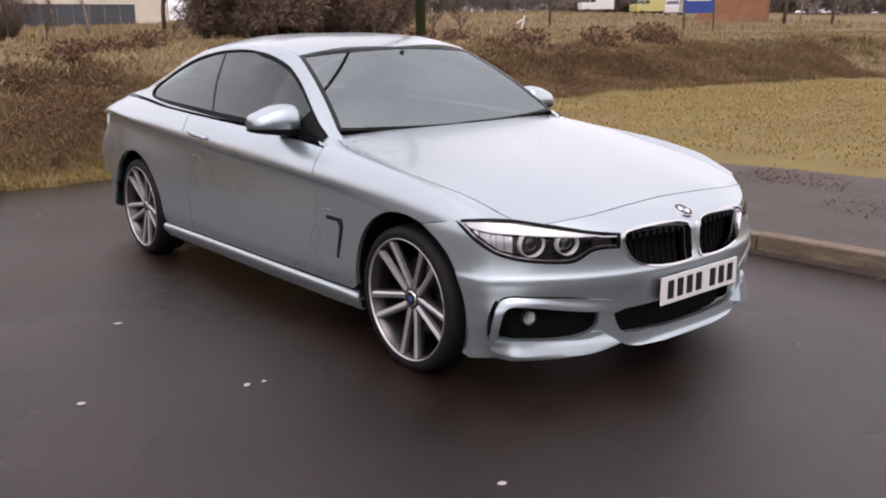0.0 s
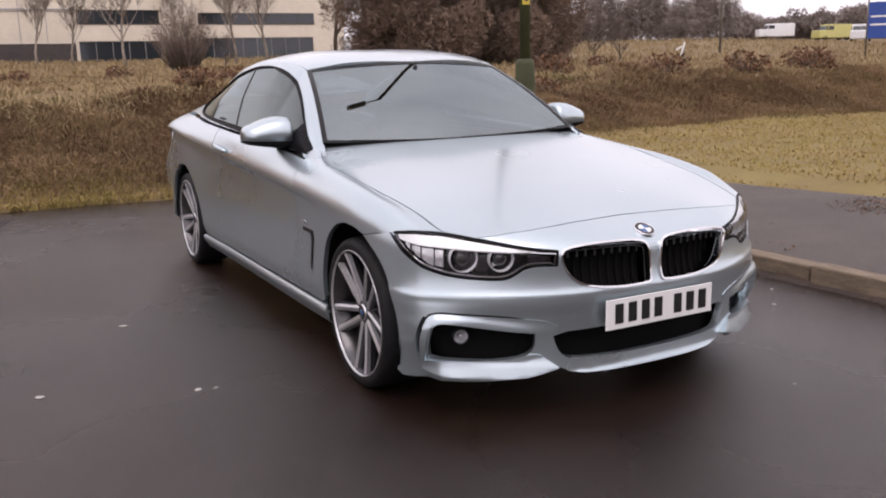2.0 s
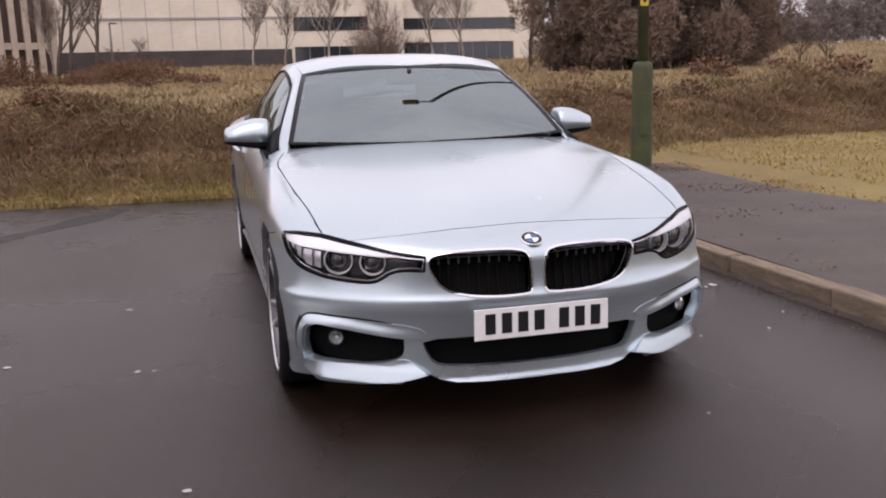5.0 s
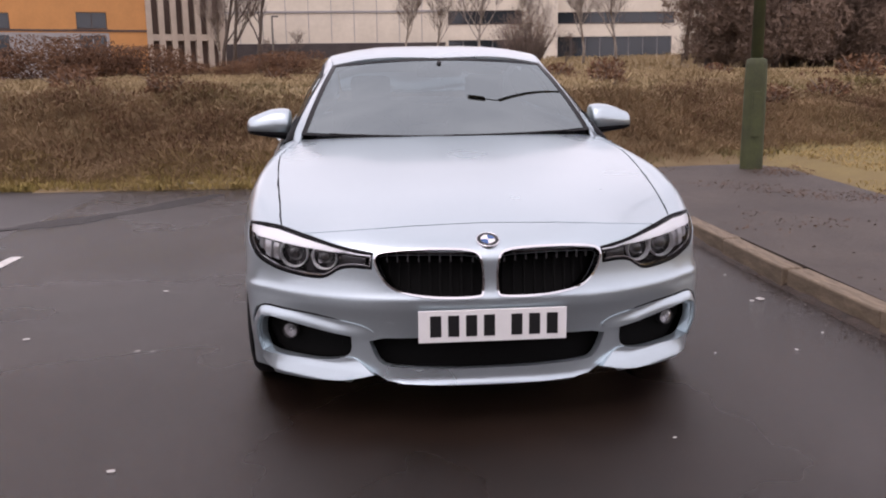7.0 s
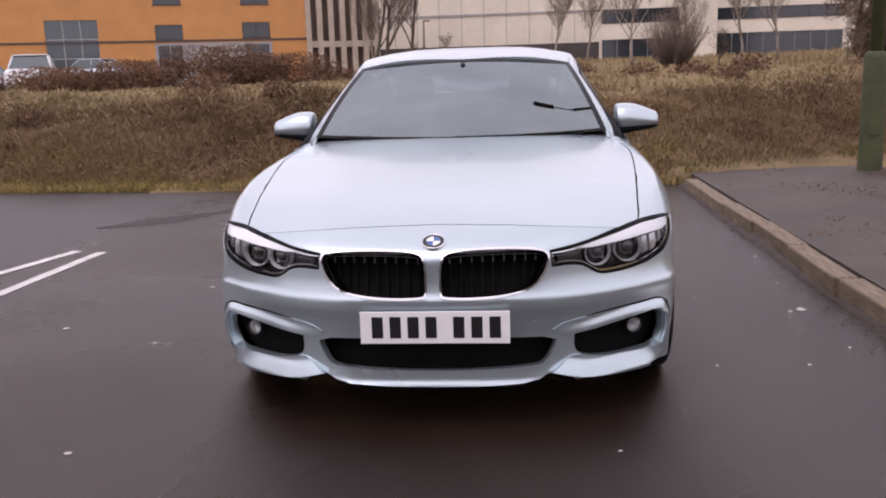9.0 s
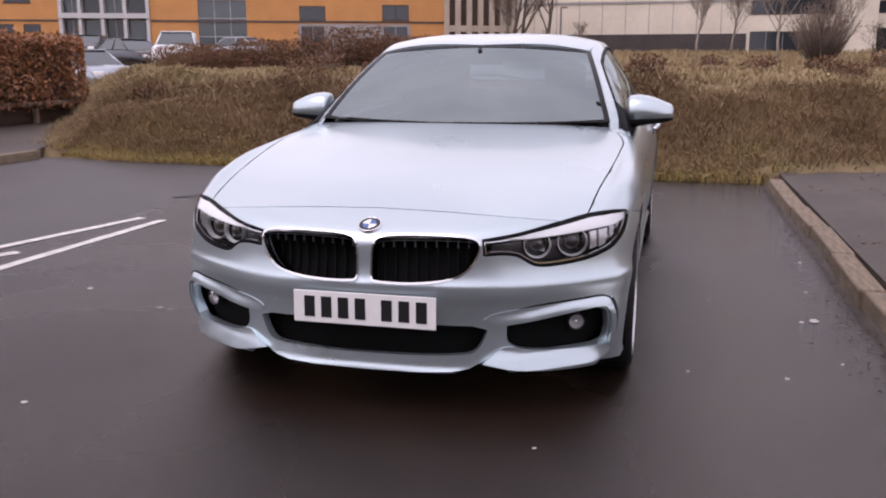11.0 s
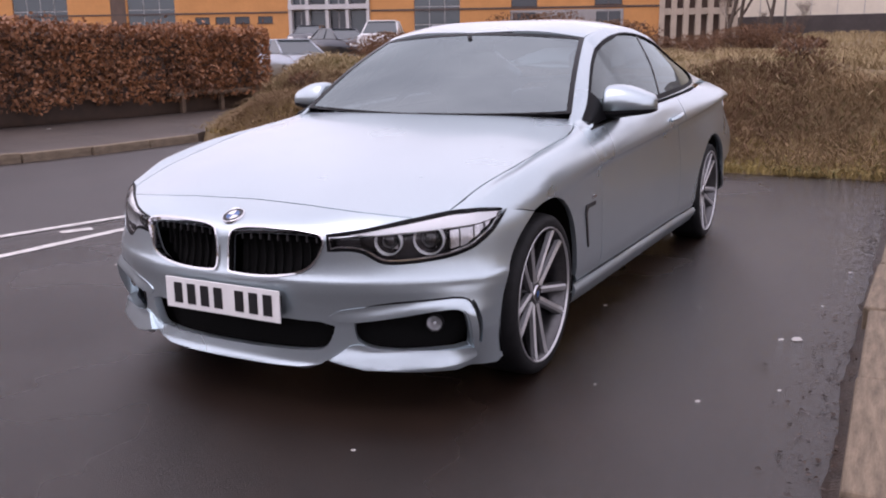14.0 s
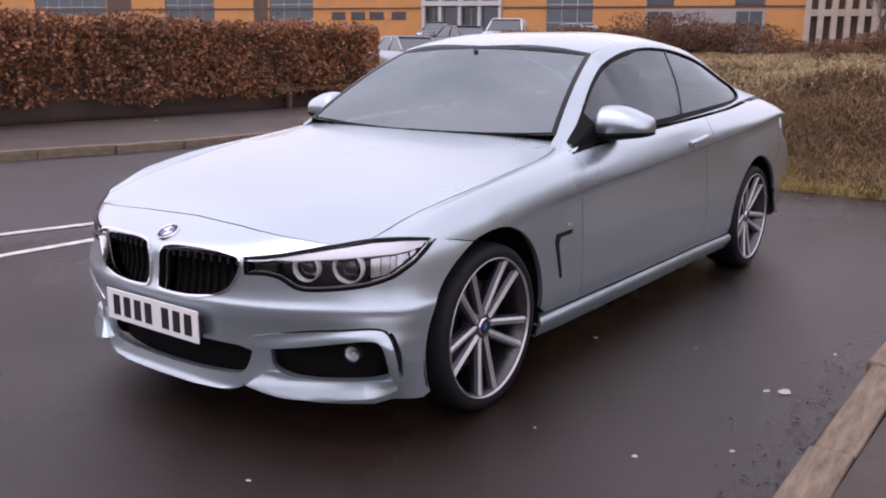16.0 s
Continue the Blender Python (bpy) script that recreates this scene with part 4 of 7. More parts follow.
    bm = box_bm((0.125, 0.006, 0.052), (sd * 0.885, 1.090, 0.986), 0.002)
    part("mirror_glass", bm, MIRROR, mir)
# rear end, a plan line bent round the tail
_rplan = Curve((0, 0, 3.77), (0.3, 0.30, 3.76), (0.56, 0.56, 3.725), (0.74, 0.715, 3.645), (0.90, 0.815, 3.55), (1.02, 0.870, 3.445), (1.16, 0.905, 3.315), (1.25, 0.914, 3.21))
_rdep = Curve((0.15, 0.10), (0.25, 0.03), (0.40, 0.0), (0.55, 0.0), (0.62, 0.010), (0.80, 0.012), (0.90, 0.022), (0.95, 0.045), (1.05, 0.05))


def tail_point(s, z):
    a = abs(s)
    p = _rplan(a)
    q = _rplan(a + 0.01) - _rplan(max(a - 0.01, 0))
    q = q / np.linalg.norm(q)
    n = np.array([-q[1], q[0]])
    x, y = p - n * _rdep(z) * (1 if a < 1.0 else max(0, 1 - (a - 1.0) / 0.16))
    return np.array([math.copysign(x, s) if s else 0.0, y, z])


TAIL_S = with_normal(tail_point, 0.008, -1)
sheet("rear_bumper", TAIL_S, [(-1.215, 0.46), (-1.0, 0.52), (-0.6, 0.60), (0.6, 0.60), (1.0, 0.52), (1.215, 0.46), (1.215, 0.37), (1.17, 0.28), (1.0, 0.21), (0, 0.19), (-1.0, 0.21), (-1.17, 0.28), (-1.215, 0.37)], PAINT, CAR, step=0.06)
sheet("tail_panel", TAIL_S, [(-1.04, 0.35), (-1.02, 0.80), (-0.80, 0.91), (-0.5, 0.94), (0, 0.96), (0.5, 0.94), (0.80, 0.91), (1.02, 0.80), (1.04, 0.35), (0, 0.30)], PAINT, CAR, step=0.06, lift=-0.012)
sheet("boot_face", TAIL_S, [(-0.60, 0.605), (-0.61, 0.945), (0, 0.975), (0.61, 0.945), (0.60, 0.605)], PAINT, CAR, step=0.06)
for sd in (1, -1):
    sheet("tail_lamp", TAIL_S, rounded([(0.42, 0.74), (0.62, 0.72), (0.93, 0.74), (0.98, 0.82), (0.95, 0.87), (0.70, 0.87), (0.42, 0.86)], 1), RED_LENS, CAR, step=0.04, lift=0.006, side=sd)
    sheet("tail_corner", TAIL_S, [(0.61, 0.605), (0.63, 0.935), (0.85, 0.915), (0.98, 0.86), (1.02, 0.70), (1.0, 0.53)], PAINT, CAR, step=0.05, side=sd)

# number plate with plain bars for its characters
plate = part("number_plate", box_bm((0.508, 0.006, 0.112), (0.004, -0.806, 0.388), 0.002), PLATE, CAR, "white plate with black characters")
for k, x in enumerate((-0.183, -0.122, -0.061, 0.0, 0.094, 0.155, 0.216)):
    part("character", box_bm((0.038, 0.003, 0.074), (x - 0.008, -0.8095, 0.389), 0.001), INK, plate)
part("plate_carrier", box_bm((0.46, 0.03, 0.08), (0.012, -0.788, 0.380), 0.004), BLACK, CAR)
# round badge above the grilles
p, n = NOSE_S(0.0, 0.662)
em = empty("round_emblem", Matrix(), "", "")
em.parent = CAR
em.matrix_local = Matrix.Translation(p + n * 0.003) @ Vector(n).to_track_quat("X", "Z").to_matrix().to_4x4()
v, f = revolve([(-0.004, 0.041), (0.003, 0.041), (0.005, 0.038), (0.003, 0.037)], 36)
obj("rim", v, f, CHROME, em)
v, f = revolve([(0.003, 0.037), (0.0035, 0.025)], 36)
obj("band", v, f, INK, em)
for k in range(4):
    vs = [(0.004, 0, 0)] + [(0.004, 0.025 * math.cos(radians(90 * k + t)), 0.025 * math.sin(radians(90 * k + t))) for t in range(0, 91, 10)]
    obj("quarter", vs, [(0, i, i + 1) for i in range(1, 10)], (BLUE, WHITE_ENAMEL)[k % 2], em, smooth=False)

# ---- the coupe: wheels and underside ----


def wheel_parts(parent):
    v, f = revolve([(-0.105, 0.250), (-0.112, 0.272), (-0.108, 0.292), (-0.092, 0.304), (-0.06, 0.309), (0.06, 0.309), (0.092, 0.304), (0.106, 0.292), (0.110, 0.276), (0.106, 0.258), (0.098, 0.250)], 72)
    tyre = obj("tyre", v, f, RUBBER, parent)
    for x in (-0.045, 0.0, 0.045):
        v, f = revolve([(x - 0.005, 0.3098), (x - 0.004, 0.3083), (x + 0.004, 0.3083), (x + 0.005, 0.3098)], 60)
        obj("tread_groove", v, f, VOID, tyre)
    v, f = revolve([(0.100, 0.255), (0.106, 0.2595), (0.109, 0.2585), (0.109, 0.2545), (0.098, 0.252)], 72)
    rim = obj("rim", v, f, ALLOY, parent)
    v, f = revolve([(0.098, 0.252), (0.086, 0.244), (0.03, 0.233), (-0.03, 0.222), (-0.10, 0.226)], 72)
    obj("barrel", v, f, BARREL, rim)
    v, f = revolve([(-0.02, 0.05), (-0.02, 0.165), (-0.012, 0.168), (-0.005, 0.165), (-0.005, 0.05)], 48)
    obj("brake_disc", v, f, DISC, parent)
    part("brake_caliper", box_bm((0.06, 0.09, 0.20), (-0.015, 0.14, 0.03), 0.02), ALLOY_DARK, parent)
    v, f = revolve([(-0.10, 0.215), (-0.055, 0.215), (-0.05, 0.02)], 40)
    obj("back_plate", v, f, VOID, parent)
    for k in range(5):
        mid = radians(-90 + 72 * k)
        for sgn in (-1, 1):
            bm = bmesh.new()
            rows = []
            for t in np.linspace(0, 1, 8):
                r = 0.045 + (0.252 - 0.045) * t
                off = sgn * (0.017 + 0.031 * t**0.9)
                w = 0.0125 + 0.006 * t**2 + 0.004 * (1 - t)
                x = 0.070 + 0.012 * math.sin(math.pi * t * 0.7) + 0.018 * t**3
                dep = 0.045 - 0.012 * t
                sec = ((-w, -dep), (-w * 1.15, -0.016), (-w * 0.75, -0.003), (0.2 * w * sgn, 0.003), (w * 0.75, -0.003), (w * 1.15, -0.016), (w, -dep))
                row = []
                for a, dx in sec:
                    tt, rr = off + a, math.sqrt(max(r * r - (off + a) ** 2, 1e-6))
                    row.append(bm.verts.new((x + dx, rr * math.cos(mid) - tt * math.sin(mid), rr * math.sin(mid) + tt * math.cos(mid))))
                rows.append(row)
            for r0, r1 in zip(rows, rows[1:]):
                for j in range(7):
                    bm.faces.new((r0[j], r0[(j + 1) % 7], r1[(j + 1) % 7], r1[j]))
            bm.faces.new(rows[0][::-1])
            bm.faces.new(rows[-1])
            bmesh.ops.recalc_face_normals(bm, faces=bm.faces)
            for g in bm.faces:
                if abs(g.normal.x) < 0.55:
                    g.material_index = 1
            part("spoke", bm, ALLOY, rim).data.materials.append(ALLOY_DARK)
        bm = bmesh.new()
        a = mid + radians(36)
        bmesh.ops.create_cone(bm, cap_ends=True, segments=10, radius1=0.010, radius2=0.009, depth=0.03, matrix=Matrix.Translation((0.055, 0.056 * math.cos(a), 0.056 * math.sin(a))) @ Matrix.Rotation(radians(90), 4, "Y"))
        part("wheel_bolt", bm, ALLOY_DARK, parent)
    v, f = revolve([(0.02, 0.075), (0.052, 0.072), (0.066, 0.058), (0.070, 0.040), (0.072, 0.034)], 40)
    obj("hub", v, f, ALLOY_DARK, rim)
    v, f = revolve([(0.070, 0.034), (0.076, 0.032), (0.077, 0.028)], 32)
    obj("cap_ring", v, f, CHROME, rim)
    v, f = revolve([(0.076, 0.029), (0.078, 0.013)], 32)
    obj("cap_band", v, f, INK, rim)
    v, f = revolve([(0.078, 0.013), (0.0795, 0.007), (0.08, 0.0001)], 32)
    obj("cap", v, f, BLUE, rim)


for y, wide in ((0.0, 0.777), (BASE, 0.797)):
    for sd in (1, -1):
        w = empty("wheel", Matrix(), "", "")
        w.parent = CAR
        w.matrix_local = pose(sd * wide, y, 0.306, 0, 0, 0 if sd > 0 else 180)
        if y == 0.0 and sd > 0:
            first = w
            wheel_parts(w)
        else:
            for o in first.children:
                c = o.copy()
                scene.collection.objects.link(c)
                c.parent = w
                for o2 in o.children:
                    c2 = o2.copy()
                    scene.collection.objects.link(c2)
                    c2.parent = c
        v, f = [], []
        n = 24
        for k in range(n + 1):
            a = radians((-20 if y == 0 else 12) + (220 if y == 0 else 188) * k / n)
            for x, r in ((0.55, 0.372), (0.862 if y == 0 else 0.885, 0.372)):
                v.append((sd * x, y + r * math.cos(a), AZ + r * math.sin(a)))
        f = [(2 * k, 2 * k + 1, 2 * k + 3, 2 * k + 2) for k in range(n)]
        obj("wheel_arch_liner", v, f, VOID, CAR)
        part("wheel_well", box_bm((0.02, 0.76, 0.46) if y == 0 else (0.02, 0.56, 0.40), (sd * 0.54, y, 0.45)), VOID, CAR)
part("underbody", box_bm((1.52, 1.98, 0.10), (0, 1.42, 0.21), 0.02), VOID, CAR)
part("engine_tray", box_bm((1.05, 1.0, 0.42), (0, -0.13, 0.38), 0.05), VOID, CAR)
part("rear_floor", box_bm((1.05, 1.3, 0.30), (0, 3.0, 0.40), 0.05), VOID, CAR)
part("scuttle", box_bm((1.42, 0.26, 0.05), (0, 0.72, 0.872), 0.01), BLACK, CAR)

# ---- the coupe: cabin ----
part("cabin_floor", box_bm((1.46, 2.3, 0.06), (0, 1.75, 0.30), 0.01), VOID, CAR)
for sd in (1, -1):
    part("inner_door", box_bm((0.05, 2.2, 0.56), (sd * 0.775, 1.75, 0.60), 0.02), DASH, CAR)
bm = box_bm((1.42, 0.42, 0.20), (0, 0.93, 0.80), 0.06, 3)
part("dashboard", bm, DASH, CAR, smooth=True)
for sd in (1, -1):
    seat = empty("seat", Matrix(), "", "")
    seat.parent = CAR
    part("cushion", box_bm((0.50, 0.52, 0.16), (sd * 0.36, 1.55, 0.48), 0.06, 3), LEATHER, seat, smooth=True)
    part("backrest", box_bm((0.48, 0.13, 0.58), (sd * 0.36, 1.90, 0.78), 0.055, 3, turn=Matrix.Rotation(radians(-14), 4, "X")), LEATHER, seat, smooth=True)
    part("headrest", box_bm((0.25, 0.09, 0.17), (sd * 0.36, 2.0, 1.13), 0.04, 3), LEATHER, seat, smooth=True)
part("rear_bench", box_bm((1.2, 0.45, 0.5), (0, 2.55, 0.62), 0.08, 3), LEATHER, CAR, smooth=True)
v, f = revolve([(0.016 * math.cos(radians(a)), 0.175 + 0.016 * math.sin(radians(a))) for a in range(0, 360, 45)], 36, close=True)
wheel = obj("steering_wheel", v, f, LEATHER, CAR)
wheel.matrix_local = pose(-0.36, 1.22, 0.86, 0, 24, 90)
wv, wf = tube([(0, -0.175, 0), (0.03, 0, 0), (0, 0.175, 0)], 0.018, 8)
obj("steering_spoke", wv, wf, LEATHER, wheel)
v, f = tube([(0, 1.15, 1.285), (0, 1.17, 1.25)], 0.012, 8)
stem = obj("rear_view_mirror", v, f, BLACK, CAR)
part("mirror_shell", box_bm((0.24, 0.035, 0.065), (0, 1.185, 1.235), 0.015, 3), BLACK, stem, smooth=True)
# wiper blades at the foot of the screen
for x0, x1 in ((0.60, -0.02), (0.02, -0.58)):
    pts = [SCREEN_S(0.64 / 0.715 * (x0 + (x1 - x0) * t), 0.001 + 0.004 * t) for t in np.linspace(0, 1, 10)]
    v, f = tube([a + n * 0.002 for a, n in pts], 0.0035, 6)
    obj("wiper", v, f, BLACK, CAR)

# ---- ground materials ----
TARMAC = mat("wet_tarmac", (0.0190, 0.0119, 0.0088), 0.34, spec=0.44, var=0.35, scale=1.1, bump=0.40, bscale=210)
_n, _l = TARMAC.node_tree.nodes, TARMAC.node_tree.links
_w, _r = _n.new("ShaderNodeTexNoise"), _n.new("ShaderNodeMapRange")
_w.inputs["Scale"].default_value, _w.inputs["Detail"].default_value = 0.55, 4
_r.interpolation_type = "SMOOTHSTEP"
_r.inputs["From Min"].default_value, _r.inputs["From Max"].default_value = 0.30, 0.70
_r.inputs["To Min"].default_value, _r.inputs["To Max"].default_value = 0.12, 0.36
_l.new(_n["Texture Coordinate"].outputs["Object"], _w.inputs["Vector"])
_l.new(_w.outputs["Fac"], _r.inputs["Value"])
# rain water lies along the fall to the kerb
_x, _wet, _mul = _n.new("ShaderNodeSeparateXYZ"), _n.new("ShaderNodeMapRange"), _n.new("ShaderNodeMath")
_l.new(_n["Texture Coordinate"].outputs["Object"], _x.inputs[0])
_wet.interpolation_type = "SMOOTHSTEP"
_wet.inputs["From Min"].default_value, _wet.inputs["From Max"].default_value = 0.75, 1.35
_wet.inputs["To Min"].default_value, _wet.inputs["To Max"].default_value = 1.0, 0.55
_l.new(_x.outputs["X"], _wet.inputs["Value"])
_mul.operation = "MULTIPLY"
_l.new(_r.outputs[0], _mul.inputs[0])
_l.new(_wet.outputs[0], _mul.inputs[1])
_l.new(_mul.outputs[0], _n["Principled BSDF"].inputs["Roughness"])
_film = _n.new("ShaderNodeMapRange")
_film.interpolation_type = "SMOOTHSTEP"
_film.inputs["From Min"].default_value, _film.inputs["From Max"].default_value = 0.75, 1.35
_film.inputs["To Min"].default_value, _film.inputs["To Max"].default_value = 0.50, 0.80
_l.new(_x.outputs["X"], _film.inputs["Value"])
_l.new(_film.outputs[0], _n["Principled BSDF"].inputs["Specular IOR Level"])
DAMP = mat("damp_tarmac", (0.014, 0.0095, 0.0080), 0.5, spec=0.30, var=0.3, scale=2.0, bump=0.4, bscale=200)
TARMAC_OLD = mat("older_tarmac", (0.035, 0.028, 0.026), 0.42, var=0.3, scale=1.6, bump=0.6, bscale=160)
PATH_MAT = mat("pavement_tarmac", (0.074, 0.056, 0.045), 0.62, scale=1.7, color2=(0.041, 0.030, 0.024), bump=0.6, bscale=150)
KERB = mat("weathered_kerb_concrete", (0.27, 0.205, 0.140), 0.75, scale=5, color2=(0.115, 0.084, 0.056), bump=0.5, bscale=90, coord="Generated")
LINE = mat("worn_white_road_paint", (0.72, 0.71, 0.68), 0.5, scale=9, color2=(0.42, 0.40, 0.38))
SOIL = mat("matted_dead_grass", (0.235, 0.176, 0.098), 0.95, scale=0.9, color2=(0.155, 0.110, 0.062), bump=0.9, bscale=22, spec=0.15)
BLADES = mat("straw_grass_blades", (0.37, 0.285, 0.160), 0.9, scale=0.28, color2=(0.235, 0.170, 0.093), obj_var=0.06, spec=0.2)
BANK_BLADES = mat("brown_matted_grass", (0.300, 0.206, 0.112), 0.9, scale=0.75, color2=(0.170, 0.110, 0.061), obj_var=0.06, spec=0.2, detail=3.0)
GREEN_BLADES = mat("short_mossy_grass", (0.30, 0.235, 0.075), 0.85, scale=0.7, color2=(0.36, 0.255, 0.115), obj_var=0.10, spec=0.2)
OLIVE_BLADES = mat("olive_winter_grass", (0.22, 0.185, 0.075), 0.9, scale=0.6, color2=(0.13, 0.105, 0.050), obj_var=0.10, spec=0.2)
TURF = mat("mossy_turf", (0.245, 0.195, 0.083), 0.95, scale=0.8, color2=(0.190, 0.140, 0.070), bump=0.9, bscale=40, spec=0.15)
BARK = mat("grey_brown_bark", (0.085, 0.065, 0.052), 0.9, var=0.35, scale=6, bump=0.5, bscale=60)
TWIG = mat("bare_twigs", (0.15, 0.115, 0.095), 0.9, obj_var=0.35, spec=0.2)
BIRCH = mat("pale_bark", (0.30, 0.26, 0.22), 0.85, var=0.4, scale=5)
BEECH = mat("dead_beech_leaves", (0.38, 0.168, 0.072), 0.5, scale=1.0, color2=(0.165, 0.074, 0.038), obj_var=0.40, spec=0.4)
BRACKEN = mat("rusty_bracken", (0.180, 0.098, 0.054), 0.9, scale=1.0, color2=(0.110, 0.060, 0.038), obj_var=0.12, spec=0.2)
OAK_LEAF = mat("dull_brown_leaves", (0.215, 0.152, 0.114), 0.9, scale=0.3, color2=(0.165, 0.120, 0.093), obj_var=0.03, spec=0.2)
# distance haze is mixed into this colour, lighter than the near twigs
FAR_WOOD = mat("far_woods", (0.24, 0.205, 0.185), 1.0, obj_var=0.08, spec=0.0)
ORANGE = mat("orange_render", (0.54, 0.255, 0.088), 0.8, var=0.10, scale=0.6, coord="Object")
STRING = mat("dark_string_course", (0.075, 0.055, 0.05), 0.7, var=0.2, scale=3)
GREY_PANEL = mat("grey_cladding", (0.30, 0.29, 0.29), 0.6, var=0.12, scale=0.8)
PALE_FRAME = mat("pale_grey_frames", (0.50, 0.50, 0.51), 0.5, var=0.06, scale=2)
CREAM = mat("cream_cladding", (0.66, 0.60, 0.50), 0.7, var=0.10, scale=0.35)
STONE_COL = mat("pale_stone_fins", (0.44, 0.37, 0.30), 0.8, var=0.15, scale=1)
BROWN_FIN = mat("brown_recess", (0.11, 0.075, 0.06), 0.8, var=0.2, scale=1)
DARK_BASE = mat("dark_plinth", (0.055, 0.046, 0.045), 0.8, var=0.2, scale=0.7)
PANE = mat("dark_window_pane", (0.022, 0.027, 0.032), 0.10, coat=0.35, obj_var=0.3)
# paler copy of the pane, with sky reflection put into its colour
PANE_PALE = mat("painted_sky_pane", (0.048, 0.062, 0.068), 0.10, coat=0.45, obj_var=0.5)
BLOCKER_BROWN = mat("blocker_brown", (0.150, 0.125, 0.115), 0.85, var=0.25, scale=1.2)
BRICK = mat("brown_brick", (0.30, 0.15, 0.085), 0.85, var=0.2, scale=1.2)
POST_GREEN = mat("mossy_green_paint", (0.066, 0.078, 0.027), 0.75, scale=5, color2=(0.038, 0.042, 0.018), bump=0.3, bscale=50)
POLE_GREY = mat("weathered_steel", (0.16, 0.15, 0.13), 0.55, 0.3, var=0.25, scale=8)
PALE_YELLOW = mat("pale_yellow_paint", (0.50, 0.47, 0.16), 0.4, coat=0.4, var=0.1, scale=3)
YELLOW = mat("yellow_plate", (0.55, 0.42, 0.05), 0.5, var=0.1, scale=20)
SIGN_BLUE = mat("blue_sign_face", (0.020, 0.065, 0.30), 0.45, var=0.08, scale=3)
SIGN_WHITE = mat("white_sign_face", (0.75, 0.75, 0.74), 0.5, var=0.05, scale=5)
VAN_WHITE = mat("white_vehicle_paint", (0.72, 0.73, 0.74), 0.3, coat=0.6, var=0.05, scale=4)
CAR_SILVER = mat("grey_silver_paint", (0.36, 0.40, 0.45), 0.3, 0.6, coat=0.7, var=0.05, scale=4)
CAR_DARK = mat("dark_blue_paint", (0.022, 0.026, 0.038), 0.3, 0.3, coat=0.7, var=0.1, scale=4)
SCRAP = mat("pale_scrap", (0.40, 0.385, 0.365), 0.7, var=0.15, scale=60)
# wet leaves; the same dark colour gives the shade inside the hedge
LITTER_AND_SHADE = mat("wet_leaves_and_hedge_shade", (0.060, 0.036, 0.024), 0.6, obj_var=0.5, scale=4, color2=(0.035, 0.022, 0.016))
FOOT_LEAF = mat("rusty_fallen_leaves", (0.20, 0.105, 0.055), 0.7, obj_var=0.3, scale=4, color2=(0.07, 0.04, 0.026))
SILT = mat("wet_silt", (0.040, 0.024, 0.016), 0.55, var=0.4, scale=9, bump=0.7, bscale=70)
FENCE_WOOD = mat("weathered_rail", (0.16, 0.11, 0.075), 0.8, var=0.3, scale=8)

# ---- ground ----


def smooth01(t):
    t = np.clip(t, 0, 1)
    return t * t * (3 - 2 * t)


FOOT_X = np.array([-60, -22, -14, -11.4, -8.8, -7.3, -6, -3, 1.9, 3.0, 4.6, 7.5, 10.5, 16, 30, 70], float)
FOOT_Y = np.array([40, 26, 16, 12.6, 9.0, 6.9, 6.35, 6.12, 5.95, 6.5, 7.3, 8.2, 8.6, 8.0, 4.0, -8.0], float)


def foot(x):
    return np.interp(x, FOOT_X, FOOT_Y)


def lumps(x, y, s, seed):
    return noise.noise(Vector((x * s + seed, y * s - seed * 0.7, seed * 1.3)))


def height(x, y):
    """The land: a rough bank behind the bay, a level field behind it and a slow rise to the buildings."""
    d = y - float(foot(x))
    left = float(smooth01((-x - 9) / 10))
    bank = float(smooth01(d / 2.9)) * (0.80 - 0.35 * left)
    far = 0.006 * min(max(d, 0), 36) + 0.028 * min(max(d - 36, 0), 45) * (1 - 0.55 * left)
    far += 0.024 * min(max(d - 40, 0), 40) * float(smooth01((x - 22) / 25))
    rough = float(smooth01(d / 1.2))
    lump = 0.26 * lumps(x, y, 0.45, 3.1) + 0.17 * lumps(x, y, 1.2, 7.7)
    base = 0.135 if x > 2.0 else 0.015 + 0.12 * float(smooth01(d / 0.9))
    if x < -7.0 and d <= 0.3:
        base = 0.10
    z = base + bank + far + rough * lump * (1.0 - 0.62 * float(smooth01((d - 2.5) / 3.0)))
    inside_road = -7.3 < x < 2.2 and d < 0.05
    if inside_road:
        z = min(z, -0.08)
    elif 2.0 < x < 4.9 and d < 0.0 or (x < -7.2 and x > -10.9 and d < 0.0):
        z = min(z, 0.06)
    return z


def axis(lo, hi, near_lo, near_hi, fine):
    a = list(np.arange(near_lo, near_hi + 1e-6, fine))
    s = fine
    while a[-1] < hi:
        s *= 1.22
        a.append(a[-1] + s)
    s = fine
    while a[0] > lo:
        s *= 1.22
        a.insert(0, a[0] - s)
    return np.array(a)


gx, gy = axis(-900, 900, -13, 18, 0.30), axis(-500, 1500, 4, 16, 0.25)
gv = [(x, y, height(x, y)) for y in gy for x in gx]
nx = len(gx)
gf = [(j * nx + i, j * nx + i + 1, (j + 1) * nx + i + 1, (j + 1) * nx + i) for j in range(len(gy) - 1) for i in range(nx - 1)]
tagged(obj("ground", gv, gf, SOIL), "rough dead-grass field with a lumpy bank", "field", kind="structure")


